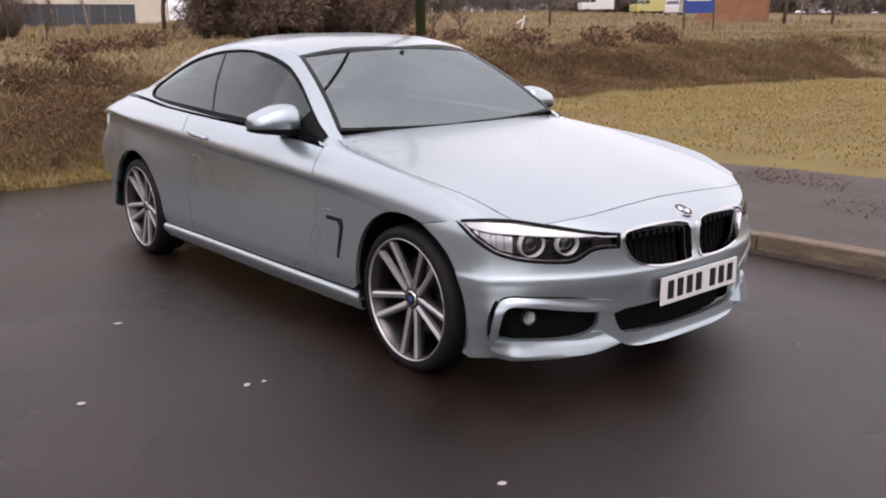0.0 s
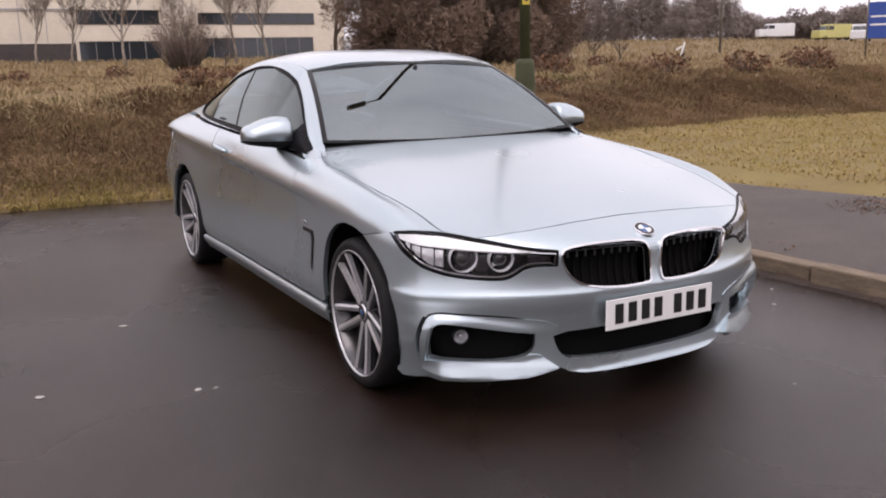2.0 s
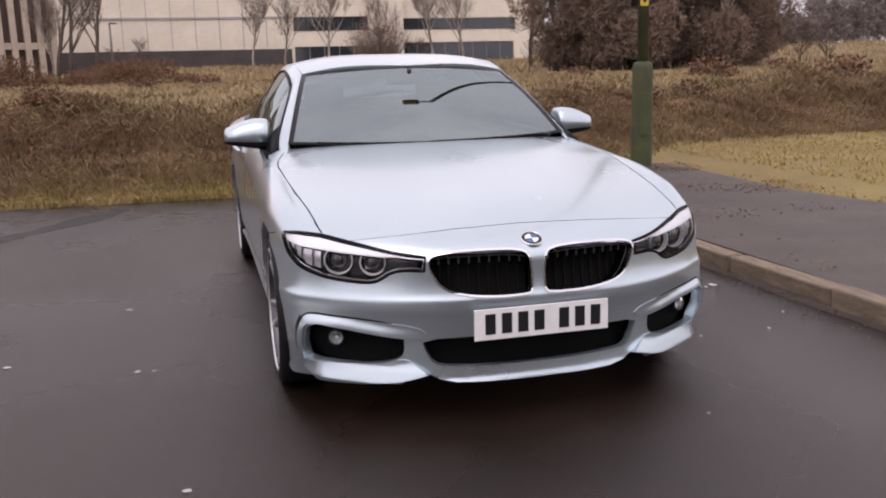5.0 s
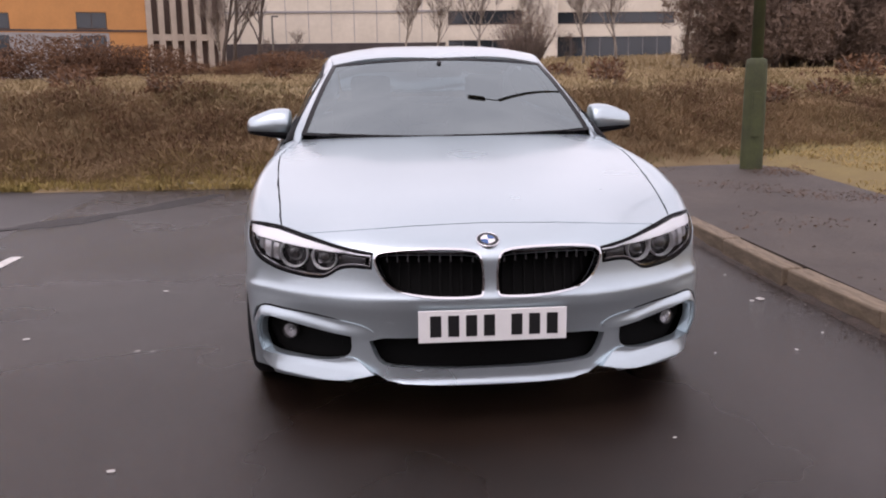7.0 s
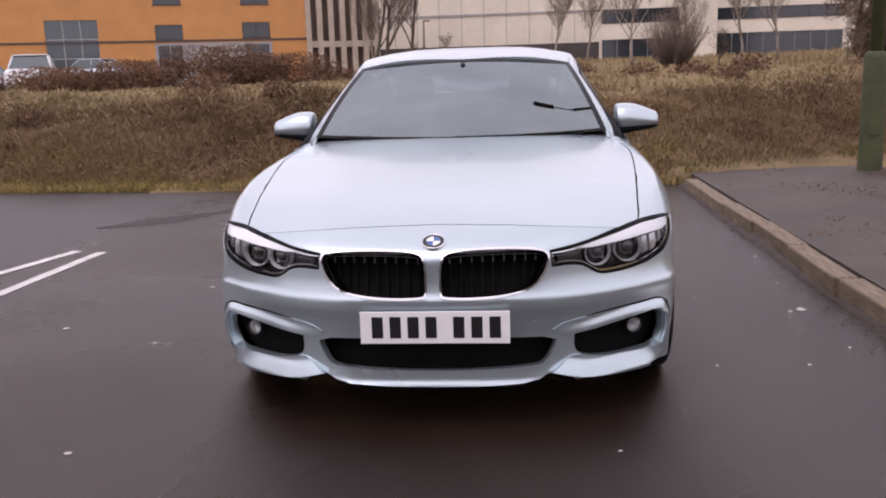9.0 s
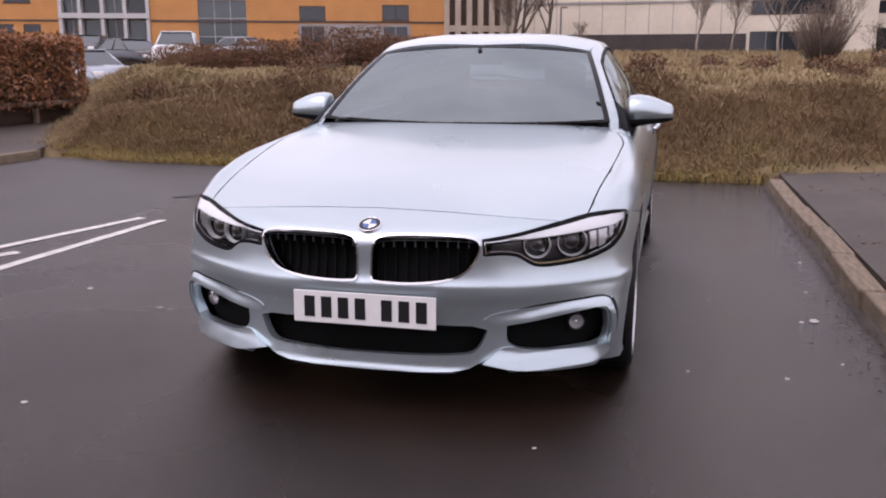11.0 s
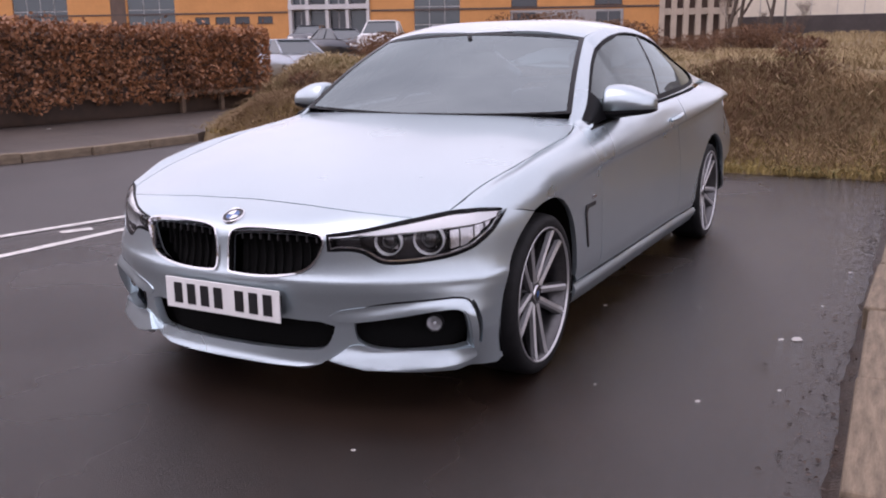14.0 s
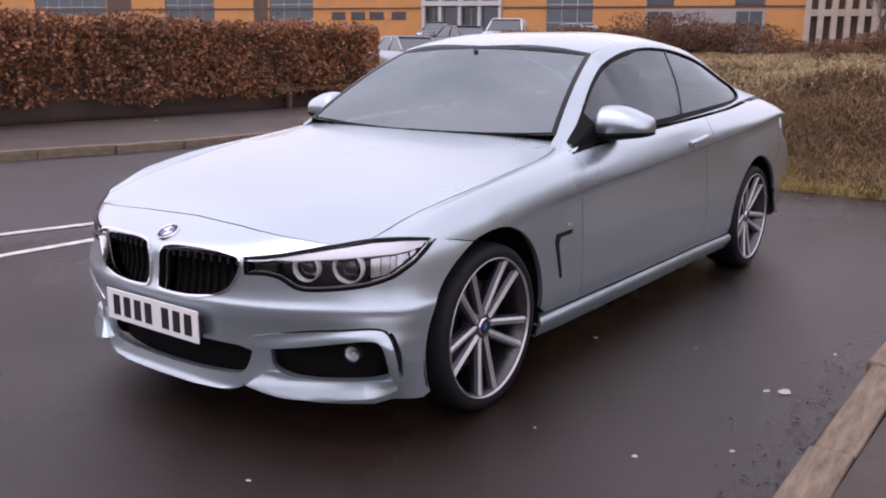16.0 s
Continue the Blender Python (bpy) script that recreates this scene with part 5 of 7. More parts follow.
def slab(name, poly, z0, z1, material, label, category, parent=None, kind="structure"):
    """A level piece of ground with sides."""
    n = len(poly)
    v = [(x, y, z1) for x, y in poly] + [(x, y, z0) for x, y in poly]
    f = [tuple(range(n))] + [(i, i + n, (i + 1) % n + n, (i + 1) % n) for i in range(n)]
    area = sum(poly[i][0] * poly[(i + 1) % n][1] - poly[(i + 1) % n][0] * poly[i][1] for i in range(n))
    if area < 0:
        f = [g[::-1] for g in f]
    return tagged(obj(name, v, f, material, parent, smooth=False), label, category, kind=kind)


def ragged(a, b, n, amp, seed):
    rnd = random.Random(seed)
    return [(a[0] + (b[0] - a[0]) * k / n, a[1] + (b[1] - a[1]) * k / n + rnd.uniform(-amp, amp)) for k in range(n + 1)]


KR = 1.955
back = ragged((-3.15, 6.18), (KR, 6.02), 40, 0.05, 2)
slab("road", [(-3.3, -60), (KR, -60)] + back[::-1] + [(-3.25, 5.0), (-3.3, 3.4), (-3.25, 2.2)], -0.12, 0.0, TARMAC, "dark wet tarmac parking bay with damp patches", "road")
far_back = ragged((-7.1, 6.65), (-3.15, 6.18), 24, 0.05, 3)
slab("road", [(-7.6, -60), (-3.3, -60), (-3.25, 2.2), (-3.3, 3.4), (-3.25, 5.0)] + far_back[::-1] + [(-7.05, 6.0), (-7.05, 5.0), (-7.2, 3.8), (-7.45, 2.8), (-7.6, 1.0)], -0.12, -0.003, TARMAC_OLD, "older greyer tarmac of the side road", "road")
slab("pavement", [(KR + 0.13, -60), (4.75, -60), (4.7, -3), (4.62, 0.5), (4.55, 1.6), (4.3, 2.6), (4.15, 3.6), (4.25, 4.8), (4.35, 6.1), (4.1, 6.6), (3.0, 6.5), (KR + 0.13, 6.15)], -0.1, 0.105, PATH_MAT, "dark damp tarmac footway behind the kerb", "pavement")
slab("pavement", [(-10.9, -60), (-7.73, -60), (-7.73, 1.0), (-7.58, 2.8), (-7.33, 3.8), (-7.18, 5.0), (-7.18, 6.6), (-7.5, 7.3), (-9.0, 9.4), (-10.9, 12.4)], -0.1, 0.105, PATH_MAT, "damp tarmac footway in front of the hedge", "pavement")

# unseen wall added behind the camera; it blocks low sky to darken the bumper
slab("wall_south", [(-14, -20.0), (14, -20.0), (14, -19.6), (-14, -19.6)], -0.3, 6.2, BLOCKER_BROWN, "unseen dark wall added to block the low sky", "wall")


def kerb_line(points, label):
    """Kerb stones laid end to end along a line."""
    host = empty("kerb", Matrix(), label, "kerb", kind="structure")
    pts = [Vector((*p, 0)) for p in points]
    seg, pos, rnd = 0, 0.0, random.Random(11)
    total = sum((b - a).length for a, b in zip(pts, pts[1:]))

    def at(s):
        for a, b in zip(pts, pts[1:]):
            if s <= (b - a).length:
                return a + (b - a).normalized() * s, (b - a).normalized()
            s -= (b - a).length
        return pts[-1], (pts[-1] - pts[-2]).normalized()

    bm = box_bm((0.905, 0.128, 0.26), (0, 0, -0.13), 0.012, 2)
    me = bpy.data.meshes.new("kerb_stone")
    bm.to_mesh(me)
    bm.free()
    me.materials.append(KERB)
    for k in range(int(total / 0.915)):
        p, d = at(0.915 * k + 0.457)
        o = new("kerb_stone", me)
        o.parent = host
        o.matrix_local = Matrix.Translation((p.x, p.y, 0.112 + rnd.uniform(-0.006, 0.006))) @ Matrix.Rotation(math.atan2(d.y, d.x) + rnd.uniform(-0.006, 0.006), 4, "Z") @ pose(0, rnd.uniform(-0.004, 0.004), 0, rnd.uniform(-1, 1))
    return host


kerb_line([(KR + 0.10, -9), (KR + 0.09, -1.2), (KR + 0.065, 0), (KR + 0.03, 1.5), (KR + 0.045, 2.6), (KR + 0.03, 4.2), (KR + 0.05, 6.3)], "weathered concrete kerb beside the parking bay")
kerb_line([(-7.67, -9), (-7.67, 1.0), (-7.52, 2.8), (-7.27, 3.8), (-7.12, 5.0), (-7.12, 6.8)], "low worn concrete kerb across the side road")

# road paint
def strip(a, b, w, label, seed):
    rnd = random.Random(seed)
    a, b = Vector((*a, 0)), Vector((*b, 0))
    d = (b - a).normalized()
    s = Vector((-d.y, d.x, 0)) * w / 2
    n = max(4, int((b - a).length / 0.25))
    v, f = [], []
    for k in range(n + 1):
        p = a + (b - a) * k / n
        for sg in (-1, 1):
            q = p + s * sg * (1 + rnd.uniform(-0.08, 0.08))
            v.append((q.x, q.y, 0.0035))
    f = [(2 * k, 2 * k + 2, 2 * k + 3, 2 * k + 1) for k in range(n)]
    v2 = [(x, y, -0.002) for x, y, _ in v]
    m = len(v)
    f += [(m + g[0], m + g[3], m + g[2], m + g[1]) for g in f[:n]]
    tagged(obj("road_marking", v + v2, f, LINE, smooth=False), label, "road marking", kind="structure")


strip((-2.88, 2.60), (-3.05, -8), 0.085, "worn white painted line on the tarmac", 1)
strip((-3.10, 2.66), (-4.15, -2.4), 0.085, "worn white painted line on the tarmac", 2)
strip((-3.13, 1.27), (-3.22, 1.07), 0.10, "short white painted dash on the tarmac", 3)

# dark damp streak along the joint of the two surfaces
_edge_a, _edge_b = [], []
_rs = random.Random(4)
for k in range(25):
    t = k / 24
    x, y = -3.45 + 1.5 * t, 3.75 + 1.95 * t - 0.25 * math.sin(math.pi * t)
    w = 0.03 + 0.26 * math.sin(math.pi * t) * (0.6 + 0.4 * math.sin(9 * t))
    _edge_a.append((x - 0.75 * w + _rs.uniform(-0.03, 0.03), y + 0.65 * w + _rs.uniform(-0.03, 0.03)))
    _edge_b.append((x + 0.75 * w + _rs.uniform(-0.03, 0.03), y - 0.65 * w + _rs.uniform(-0.03, 0.03)))
slab("damp_patch", _edge_a[::-1] + _edge_b, -0.02, 0.0022, DAMP, "dark damp streak on the tarmac joint", "damp patch")

# ---- grass ----


def blades(name, spots, length, width, material, label, seed, lean=0.5):
    """Bent grass blades, each five corners, at the given places."""
    rnd = np.random.RandomState(seed)
    n = len(spots)
    sp = np.array(spots)
    a = rnd.uniform(0, 2 * math.pi, n)
    ln = rnd.uniform(length[0], length[1], n)
    w = width * rnd.uniform(0.6, 1.4, n)
    le = lean * rnd.uniform(0.2, 1.5, n)
    b = rnd.uniform(0, 2 * math.pi, n)
    ux, uy = np.cos(a), np.sin(a)
    dx, dy = np.cos(b), np.sin(b)
    v = np.zeros((n, 5, 3))
    v[:, 0] = sp - np.stack([ux * w, uy * w, 0.02 + 0 * w], 1)
    v[:, 1] = sp + np.stack([ux * w, uy * w, -0.02 + 0 * w], 1)
    m = sp + np.stack([dx * le * ln * 0.35, dy * le * ln * 0.35, ln * 0.62], 1)
    v[:, 2] = m + np.stack([ux * w, uy * w, 0 * w], 1) * 0.75
    v[:, 3] = m - np.stack([ux * w, uy * w, 0 * w], 1) * 0.75
    v[:, 4] = sp + np.stack([dx * le * ln * 1.0, dy * le * ln * 1.0, ln * np.clip(1.0 - 0.28 * le, 0.25, 1)], 1)
    i = np.arange(n) * 5
    quads = np.stack([i, i + 1, i + 2, i + 3], 1).tolist()
    tris = np.stack([i + 3, i + 2, i + 4], 1).tolist()
    return tagged(obj(name, v.reshape(-1, 3).tolist(), quads + tris, material, smooth=False), label, "grass", kind="stuff")


def scatter(n, x0, x1, d0, d1, seed, clump=7, spread=0.12, keep=None, power=1.0):
    """Places in clumps on the land, by distance behind the bank's foot."""
    rnd = np.random.RandomState(seed)
    out = []
    while len(out) < n:
        x = rnd.uniform(x0, x1)
        d = d0 + (d1 - d0) * rnd.uniform() ** power
        y = float(foot(x)) + d
        if keep and not keep(x, y, rnd):
            continue
        for _ in range(clump):
            px, py = x + rnd.normal(0, spread), y + rnd.normal(0, spread)
            out.append((px, py, height(px, py)))
    return out


patchy = lambda x, y, r: lumps(x, y, 0.35, 5.0) + 0.5 * lumps(x, y, 1.1, 9.0) + r.uniform(-0.35, 0.45) > -0.50  # noqa: E731
blades("bank_grass", scatter(150000, -9, 19, 0.3, 2.5, 1, clump=16, spread=0.09), (0.06, 0.19), 0.0048, BANK_BLADES, "long matted brown grass on the bank", 1, 1.7)
blades("field_grass", scatter(125000, -22, 36, 2.1, 34, 2, clump=12, spread=0.22, keep=patchy, power=1.7), (0.08, 0.24), 0.010, BLADES, "dry straw-coloured grass across the field", 2, 1.8)
rusty = lambda x, y, r: lumps(x, y, 0.55, 15.0) + 0.6 * lumps(x, y, 1.4, 19.0) + r.uniform(-0.15, 0.2) > 0.12  # noqa: E731
blades("dead_bracken", scatter(36000, -9, 22, 0.7, 2.9, 12, clump=14, spread=0.16, keep=rusty), (0.05, 0.16), 0.006, BRACKEN, "patches of rusty dead bracken on the bank", 12, 2.0)
blades("dead_bracken", scatter(16000, -24, 34, 8, 32, 13, spread=0.4, keep=rusty), (0.06, 0.17), 0.022, BRACKEN, "patches of rusty dead bracken on the field", 13, 1.2)
olive = lambda x, y, r: lumps(x, y, 0.5, 31.0) + 0.5 * lumps(x, y, 1.3, 37.0) + r.uniform(-0.15, 0.15) > 0.10  # noqa: E731
blades("olive_grass", scatter(30000, -9, 24, 0.1, 5, 21, spread=0.14, keep=olive), (0.03, 0.12), 0.008, OLIVE_BLADES, "olive winter grass in patches on the bank", 21, 2.0)
blades("olive_grass", scatter(14000, -22, 36, 8, 32, 22, spread=0.35, keep=olive), (0.05, 0.16), 0.020, OLIVE_BLADES, "olive winter grass in patches on the field", 22, 2.0)
blades("far_grass", scatter(24000, -45, 75, 28, 80, 3, spread=0.5), (0.2, 0.45), 0.04, BLADES, "dry grass in the distance", 3, 0.5)
blades("verge_grass", scatter(26000, -7.2, 2.0, -0.06, 0.9, 4, spread=0.07), (0.02, 0.09), 0.006, GREEN_BLADES, "short greenish grass at the edge of the tarmac", 4, 1.6)


def right_verge(n, seed):
    rnd = np.random.RandomState(seed)
    out = []
    while len(out) < n:
        x, y = rnd.uniform(4.3, 17), rnd.uniform(-4, 9.5)
        if y > foot(x) + 0.8 or x < 4.75 - 0.4 * (2.5 < y < 5):
            continue
        for _ in range(5):
            px, py = x + rnd.normal(0, 0.08), y + rnd.normal(0, 0.08)
            out.append((px, py, height(px, py)))
    return out


tx, ty = np.arange(4.25, 18.1, 0.35), np.arange(-5.0, 9.6, 0.35)
tv = [(x, min(y, float(foot(x)) + 0.5), height(x, min(y, float(foot(x)) + 0.5)) + 0.012) for y in ty for x in tx]
tf = [(j * len(tx) + i, j * len(tx) + i + 1, (j + 1) * len(tx) + i + 1, (j + 1) * len(tx) + i) for j in range(len(ty) - 1) for i in range(len(tx) - 1)]
tagged(obj("turf", tv, tf, TURF), "worn yellow-green turf beside the footway", "turf", kind="structure")
blades("verge_grass", right_verge(60000, 5), (0.02, 0.075), 0.008, GREEN_BLADES, "short mossy yellow-green grass beside the footway", 5, 1.9)
blades("mound_grass", scatter(30000, -16, -6.9, 0.1, 5.5, 6), (0.05, 0.17), 0.007, BLADES, "long dry grass on the mound's end", 6, 1.6)

# ---- shrubs, hedge and trees ----


def leafy(center, radii, n, size, rnd, floor=None, slim=0.5):
    """Small bent leaf plates scattered through a lumpy volume: vertices and faces."""
    g = np.random.RandomState(rnd.randrange(1 << 30))
    p = g.uniform(-1, 1, (n * 4, 3))
    r = np.linalg.norm(p, axis=1)
    p = p[(r > 0.25) & (r < 1) & (g.uniform(0, 1, len(r)) < 0.35 + 0.65 * r)][:n]
    ph = g.uniform(0, 6.28, 3)
    lump = 0.82 + 0.20 * np.sin(4.1 * p[:, :1] + ph[0]) * np.sin(3.7 * p[:, 1:2] + ph[1]) + 0.12 * np.sin(5.3 * p[:, 2:] + ph[2])
    c = np.asarray(center, float) + p * np.asarray(radii, float) * lump
    if floor is not None:
        c = c[c[:, 2] >= floor]
    a = g.normal(0, 1, c.shape)
    a /= np.linalg.norm(a, axis=1)[:, None]
    b = np.cross(a, g.normal(0, 1, c.shape))
    b /= np.linalg.norm(b, axis=1)[:, None] + 1e-9
    z = (size * g.uniform(0.6, 1.5, len(c)))[:, None]
    v = np.stack([c - a * z, c + b * z * slim, c + a * z, c - b * z * slim], 1).reshape(-1, 3)
    return v.tolist(), [(k, k + 1, k + 2, k + 3) for k in range(0, len(v), 4)]


def stems(center, top_r, h, n, rnd, thick=0.012):
    v, f = [], []
    for _ in range(n):
        a, r = rnd.uniform(0, 6.28), top_r * rnd.uniform(0.2, 1)
        p0 = Vector(center) + Vector((rnd.uniform(-0.2, 0.2) * top_r, rnd.uniform(-0.2, 0.2) * top_r, -0.05))
        p2 = Vector(center) + Vector((r * math.cos(a), r * math.sin(a), h * rnd.uniform(0.5, 1.0)))
        p1 = (p0 + p2) / 2 + Vector((rnd.uniform(-0.1, 0.1), rnd.uniform(-0.1, 0.1), 0.1)) * h * 0.6
        tv, tf = tube([p0, p1, p2], [thick, thick * 0.7, thick * 0.25], 4)
        k = len(v)
        v += tv
        f += [tuple(i + k for i in g) for g in tf]
    return v, f


def shrub(x, y, r, h, label, seed, leaf=BRACKEN, n=900, group="", size=0.05):
    rnd = random.Random(seed)
    z = height(x, y)
    ob = empty("shrub", Matrix.Translation((x, y, z)), label, "shrub", group)
    v, f = stems((0, 0, 0), r, h, 26, rnd, 0.012 + 0.004 * h)
    obj("brush", v, f, TWIG, ob)
    v, f = leafy((0, 0, h * 0.5), (r, r, h * 0.55), n, size, rnd, 0.02)
    obj("foliage", v, f, leaf, ob, smooth=False)
    return ob


rr = random.Random(5)
row = shrub(-18.5, 30.0, 1.9, 1.5, "tangled rusty-brown bramble thicket on the field", 1, group="brambles along the field", n=5200, size=0.042)
for k in range(17):
    x = -17.2 + 0.95 * k + rr.uniform(-0.4, 0.4)
    y = 28.5 + rr.uniform(-2.2, 2.2) + 0.25 * max(0, k - 9)
    sc = rr.uniform(0.55, 1.1) * (1.0 if k < 12 else 0.75)
    c = copy_thing(row, pose(x, y, height(x, y), 0, 0, rr.uniform(0, 360)) @ Matrix.Diagonal((sc, sc, sc * rr.uniform(0.7, 1.0), 1)))
low = shrub(2.6, 15.0, 0.45, 0.42, "low dark tussock on the field", 8, group="tussocks on the field", n=420, size=0.035)
for x, y, s in ((-4.6, 9.6, 0.9), (-3.1, 8.7, 0.8), (-5.4, 12.4, 1.1), (4.2, 18, 1.2), (6.2, 21, 1.5), (7.6, 16.5, 1.0), (-1.0, 22, 1.1), (8.8, 12.5, 1.3), (11.2, 11.8, 1.5), (12.8, 11.0, 1.4), (14.8, 10.8, 1.3), (9.9, 14.6, 1.2), (3.4, 10.4, 0.9), (0.6, 9.2, 0.8), (-6.7, 8.6, 0.8), (2.2, 27, 1.3), (-2.4, 17, 0.9), (13.6, 17.0, 1.4), (17.0, 13.0, 1.6), (5.6, 9.4, 0.9), (7.0, 10.3, 1.0)):
    copy_thing(low, pose(x, y, height(x, y) - 0.03, 0, 0, 61 * x) @ Matrix.Diagonal((s, s, s * 0.9, 1)))

# beech hedge beside the far footway
hedge = empty("hedge", Matrix.Translation((-11.25, 4.9, 0.1)), "clipped beech hedge holding brown dead leaves", "hedge")
rnd = random.Random(21)
v, f = [], []
for k in range(44000):
    y = rnd.uniform(-8.5, 8.0)
    skirt = 0.27 + 0.14 * noise.noise(Vector((y * 0.9, 1.0, 0))) + 0.10 * noise.noise(Vector((y * 3.1, 7.0, 0)))
    z = skirt + rnd.uniform(0.0, 1.0) ** 0.85 * (1.62 - skirt)
    face = rnd.random()
    bulge = 0.17 * noise.noise(Vector((y * 0.8, z * 1.3, 2.0))) + 0.12 * noise.noise(Vector((y * 2.6, z * 3.1, 5.0)))
    x = 0.62 + bulge - abs(rnd.gauss(0, 0.16)) if face < 0.66 else rnd.uniform(-0.6, 0.6)
    if face >= 0.66:
        z = 1.62 + bulge * 1.1 - abs(rnd.gauss(0, 0.08)) + max(0, rnd.gauss(-0.02, 0.05))
    if y > 7.3:
        x *= 0.5 + 0.5 * math.sqrt(max(0, (8.0 - y) / 0.7))
    c = np.array([x, y, z])
    a = np.array([rnd.gauss(0, 1) for _ in range(3)])
    a /= np.linalg.norm(a)
    b = np.cross(a, [rnd.gauss(0, 1) for _ in range(3)])
    b /= np.linalg.norm(b) + 1e-9
    s = rnd.uniform(0.022, 0.052)
    q = len(v)
    v += [c - a * s, c + b * s * 0.62, c + a * s, c - b * s * 0.62]
    f.append((q, q + 1, q + 2, q + 3))
obj("leaves", v, f, BEECH, hedge, smooth=False)
v, f = [], []
for k in range(150):
    y = rnd.uniform(-8.4, 7.7)
    x = rnd.uniform(-0.25, 0.25)
    tv, tf = tube([(x, y, -0.1), (x + rnd.uniform(-0.1, 0.15), y + rnd.uniform(-0.1, 0.1), 0.6), (x + rnd.uniform(-0.2, 0.3), y + rnd.uniform(-0.25, 0.25), 1.5)], [0.022, 0.016, 0.005], 5)
    q = len(v)
    v += tv
    f += [tuple(i + q for i in g) for g in tf]
obj("brush", v, f, BARK, hedge)
# solid dark box: the hedge's inner shade put into its colour
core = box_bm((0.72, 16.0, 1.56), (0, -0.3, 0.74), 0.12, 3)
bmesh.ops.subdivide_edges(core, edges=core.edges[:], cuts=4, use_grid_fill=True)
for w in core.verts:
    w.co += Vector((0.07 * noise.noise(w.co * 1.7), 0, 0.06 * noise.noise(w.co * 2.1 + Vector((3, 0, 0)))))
part("core", core, LITTER_AND_SHADE, hedge, smooth=True)
# low rail under the hedge's open end
rail = empty("rail_fence", Matrix.Translation((-10.75, 11.6, 0.1)), "low weathered knee rail by the hedge", "fence")
for k in range(4):
    part("post", box_bm((0.09, 0.09, 0.50), (0, -1.6 + 1.1 * k, 0.22), 0.01), FENCE_WOOD, rail)
part("rail", box_bm((0.05, 4.2, 0.09), (0.05, 0.1, 0.38), 0.01), FENCE_WOOD, rail)


def bare_tree(name, h, r, seed, label, bark=BARK, dense_n=3, forks=6, group="", spread=0.5):
    """A leafless tree: tapered trunk and limbs as tubes, and fine twigs as slim blades."""
    rnd = random.Random(seed)
    ob = empty(name, Matrix(), label, "tree", group)
    tv, tf, wv, wf = [], [], [], []

    def grow_limb(p, d, ln, rad, level):
        pts, rads = [p], [rad]
        q = p.copy()
        dd = d.copy()
        n = 5 if level == 0 else 4
        for k in range(n):
            dd = (dd + Vector((rnd.gauss(0, 0.10), rnd.gauss(0, 0.10), 0.06))).normalized()
            q = q + dd * ln / n
            pts.append(q.copy())
            rads.append(rad * (1 - 0.75 * (k + 1) / n))
        v, f = tube(pts, rads, 6 if level < 2 else 4)
        k0 = len(tv)
        tv.extend(v)
        tf.extend(tuple(i + k0 for i in g) for g in f)
        if level < dense_n:
            for _ in range(forks if level else forks + 5):
                t = rnd.uniform(0.25 if level == 0 else 0.2, 1.0)
                i = min(int(t * n), n - 1)
                base = pts[i].lerp(pts[i + 1], t * n - i)
                a = rnd.uniform(0, 6.283)
                side = Vector((math.cos(a), math.sin(a), 0.0))
                nd = (dd * 0.55 + side * spread * (1.3 - 0.4 * t) + Vector((0, 0, 0.25))).normalized()
                if level == dense_n - 1:
                    for _ in range(6):
                        e = base + (nd + Vector((rnd.gauss(0, 0.35), rnd.gauss(0, 0.35), rnd.gauss(0.1, 0.3)))) * ln * rnd.uniform(0.35, 0.7)
                        o = Vector((rnd.gauss(0, 1), rnd.gauss(0, 1), 0)).normalized() * 0.008 * h / 8
                        k1 = len(wv)
                        wv.extend([base - o, base + o, e])
                        wf.append((k1, k1 + 1, k1 + 2))
                else:
                    grow_limb(base, nd, ln * rnd.uniform(0.42, 0.62) * (1.15 - 0.5 * t), rads[i] * 0.5, level + 1)

    grow_limb(Vector((0, 0, -0.2)), Vector((0, 0, 1)), h * 0.85, r, 0)
    obj("trunk", tv, tf, bark, ob)
    obj("crown", wv, wf, TWIG, ob, smooth=False)
    return ob


big = bare_tree("tree", 11, 0.20, 3, "tall leafless brown tree behind the field", dense_n=3, forks=6, group="bare trees by the field")
mid = bare_tree("tree", 8, 0.12, 9, "slender leafless tree with fine twigs", BIRCH, dense_n=3, forks=6, group="bare trees by the field", spread=0.42)
bushy = bare_tree("tree", 2.6, 0.05, 14, "small leafless bush-like tree on the field", dense_n=3, forks=7, group="bare trees by the field", spread=0.8)


def put(src, x, y, s, turn, sz=1.0):
    return copy_thing(src, pose(x, y, height(x, y), 0, 0, turn) @ Matrix.Diagonal((s, s, s * sz, 1)))


big.matrix_world = pose(26.5, 47, height(26.5, 47))
mid.matrix_world = pose(7.9, 62, height(7.9, 62))
bushy.matrix_world = pose(7.3, 40, height(7.3, 40))
oak = bare_tree("tree", 10, 0.22, 17, "tree still holding dull brown leaves", dense_n=2, forks=7, group="bare trees by the field")
_rn = random.Random(40)
v, f = [], []
for k in range(30):
    a, zz = _rn.uniform(0, 6.28), _rn.uniform(1.2, 9.6)
    r = 2.3 * math.sqrt(max(0.05, 1 - ((zz - 4.5) / 5.6) ** 2)) * _rn.uniform(0.2, 1.0)
    lv, lf = leafy((r * math.cos(a), r * math.sin(a), zz), (1.2, 1.2, 1.4), 900, 0.15, _rn, None, 0.13)
    q = len(v)
    v += lv
    f += [tuple(i + q for i in g) for g in lf]
obj("foliage", v, f, OAK_LEAF, oak, smooth=False)
oak.matrix_world = pose(24.0, 44, height(24.0, 44))
rr = random.Random(31)
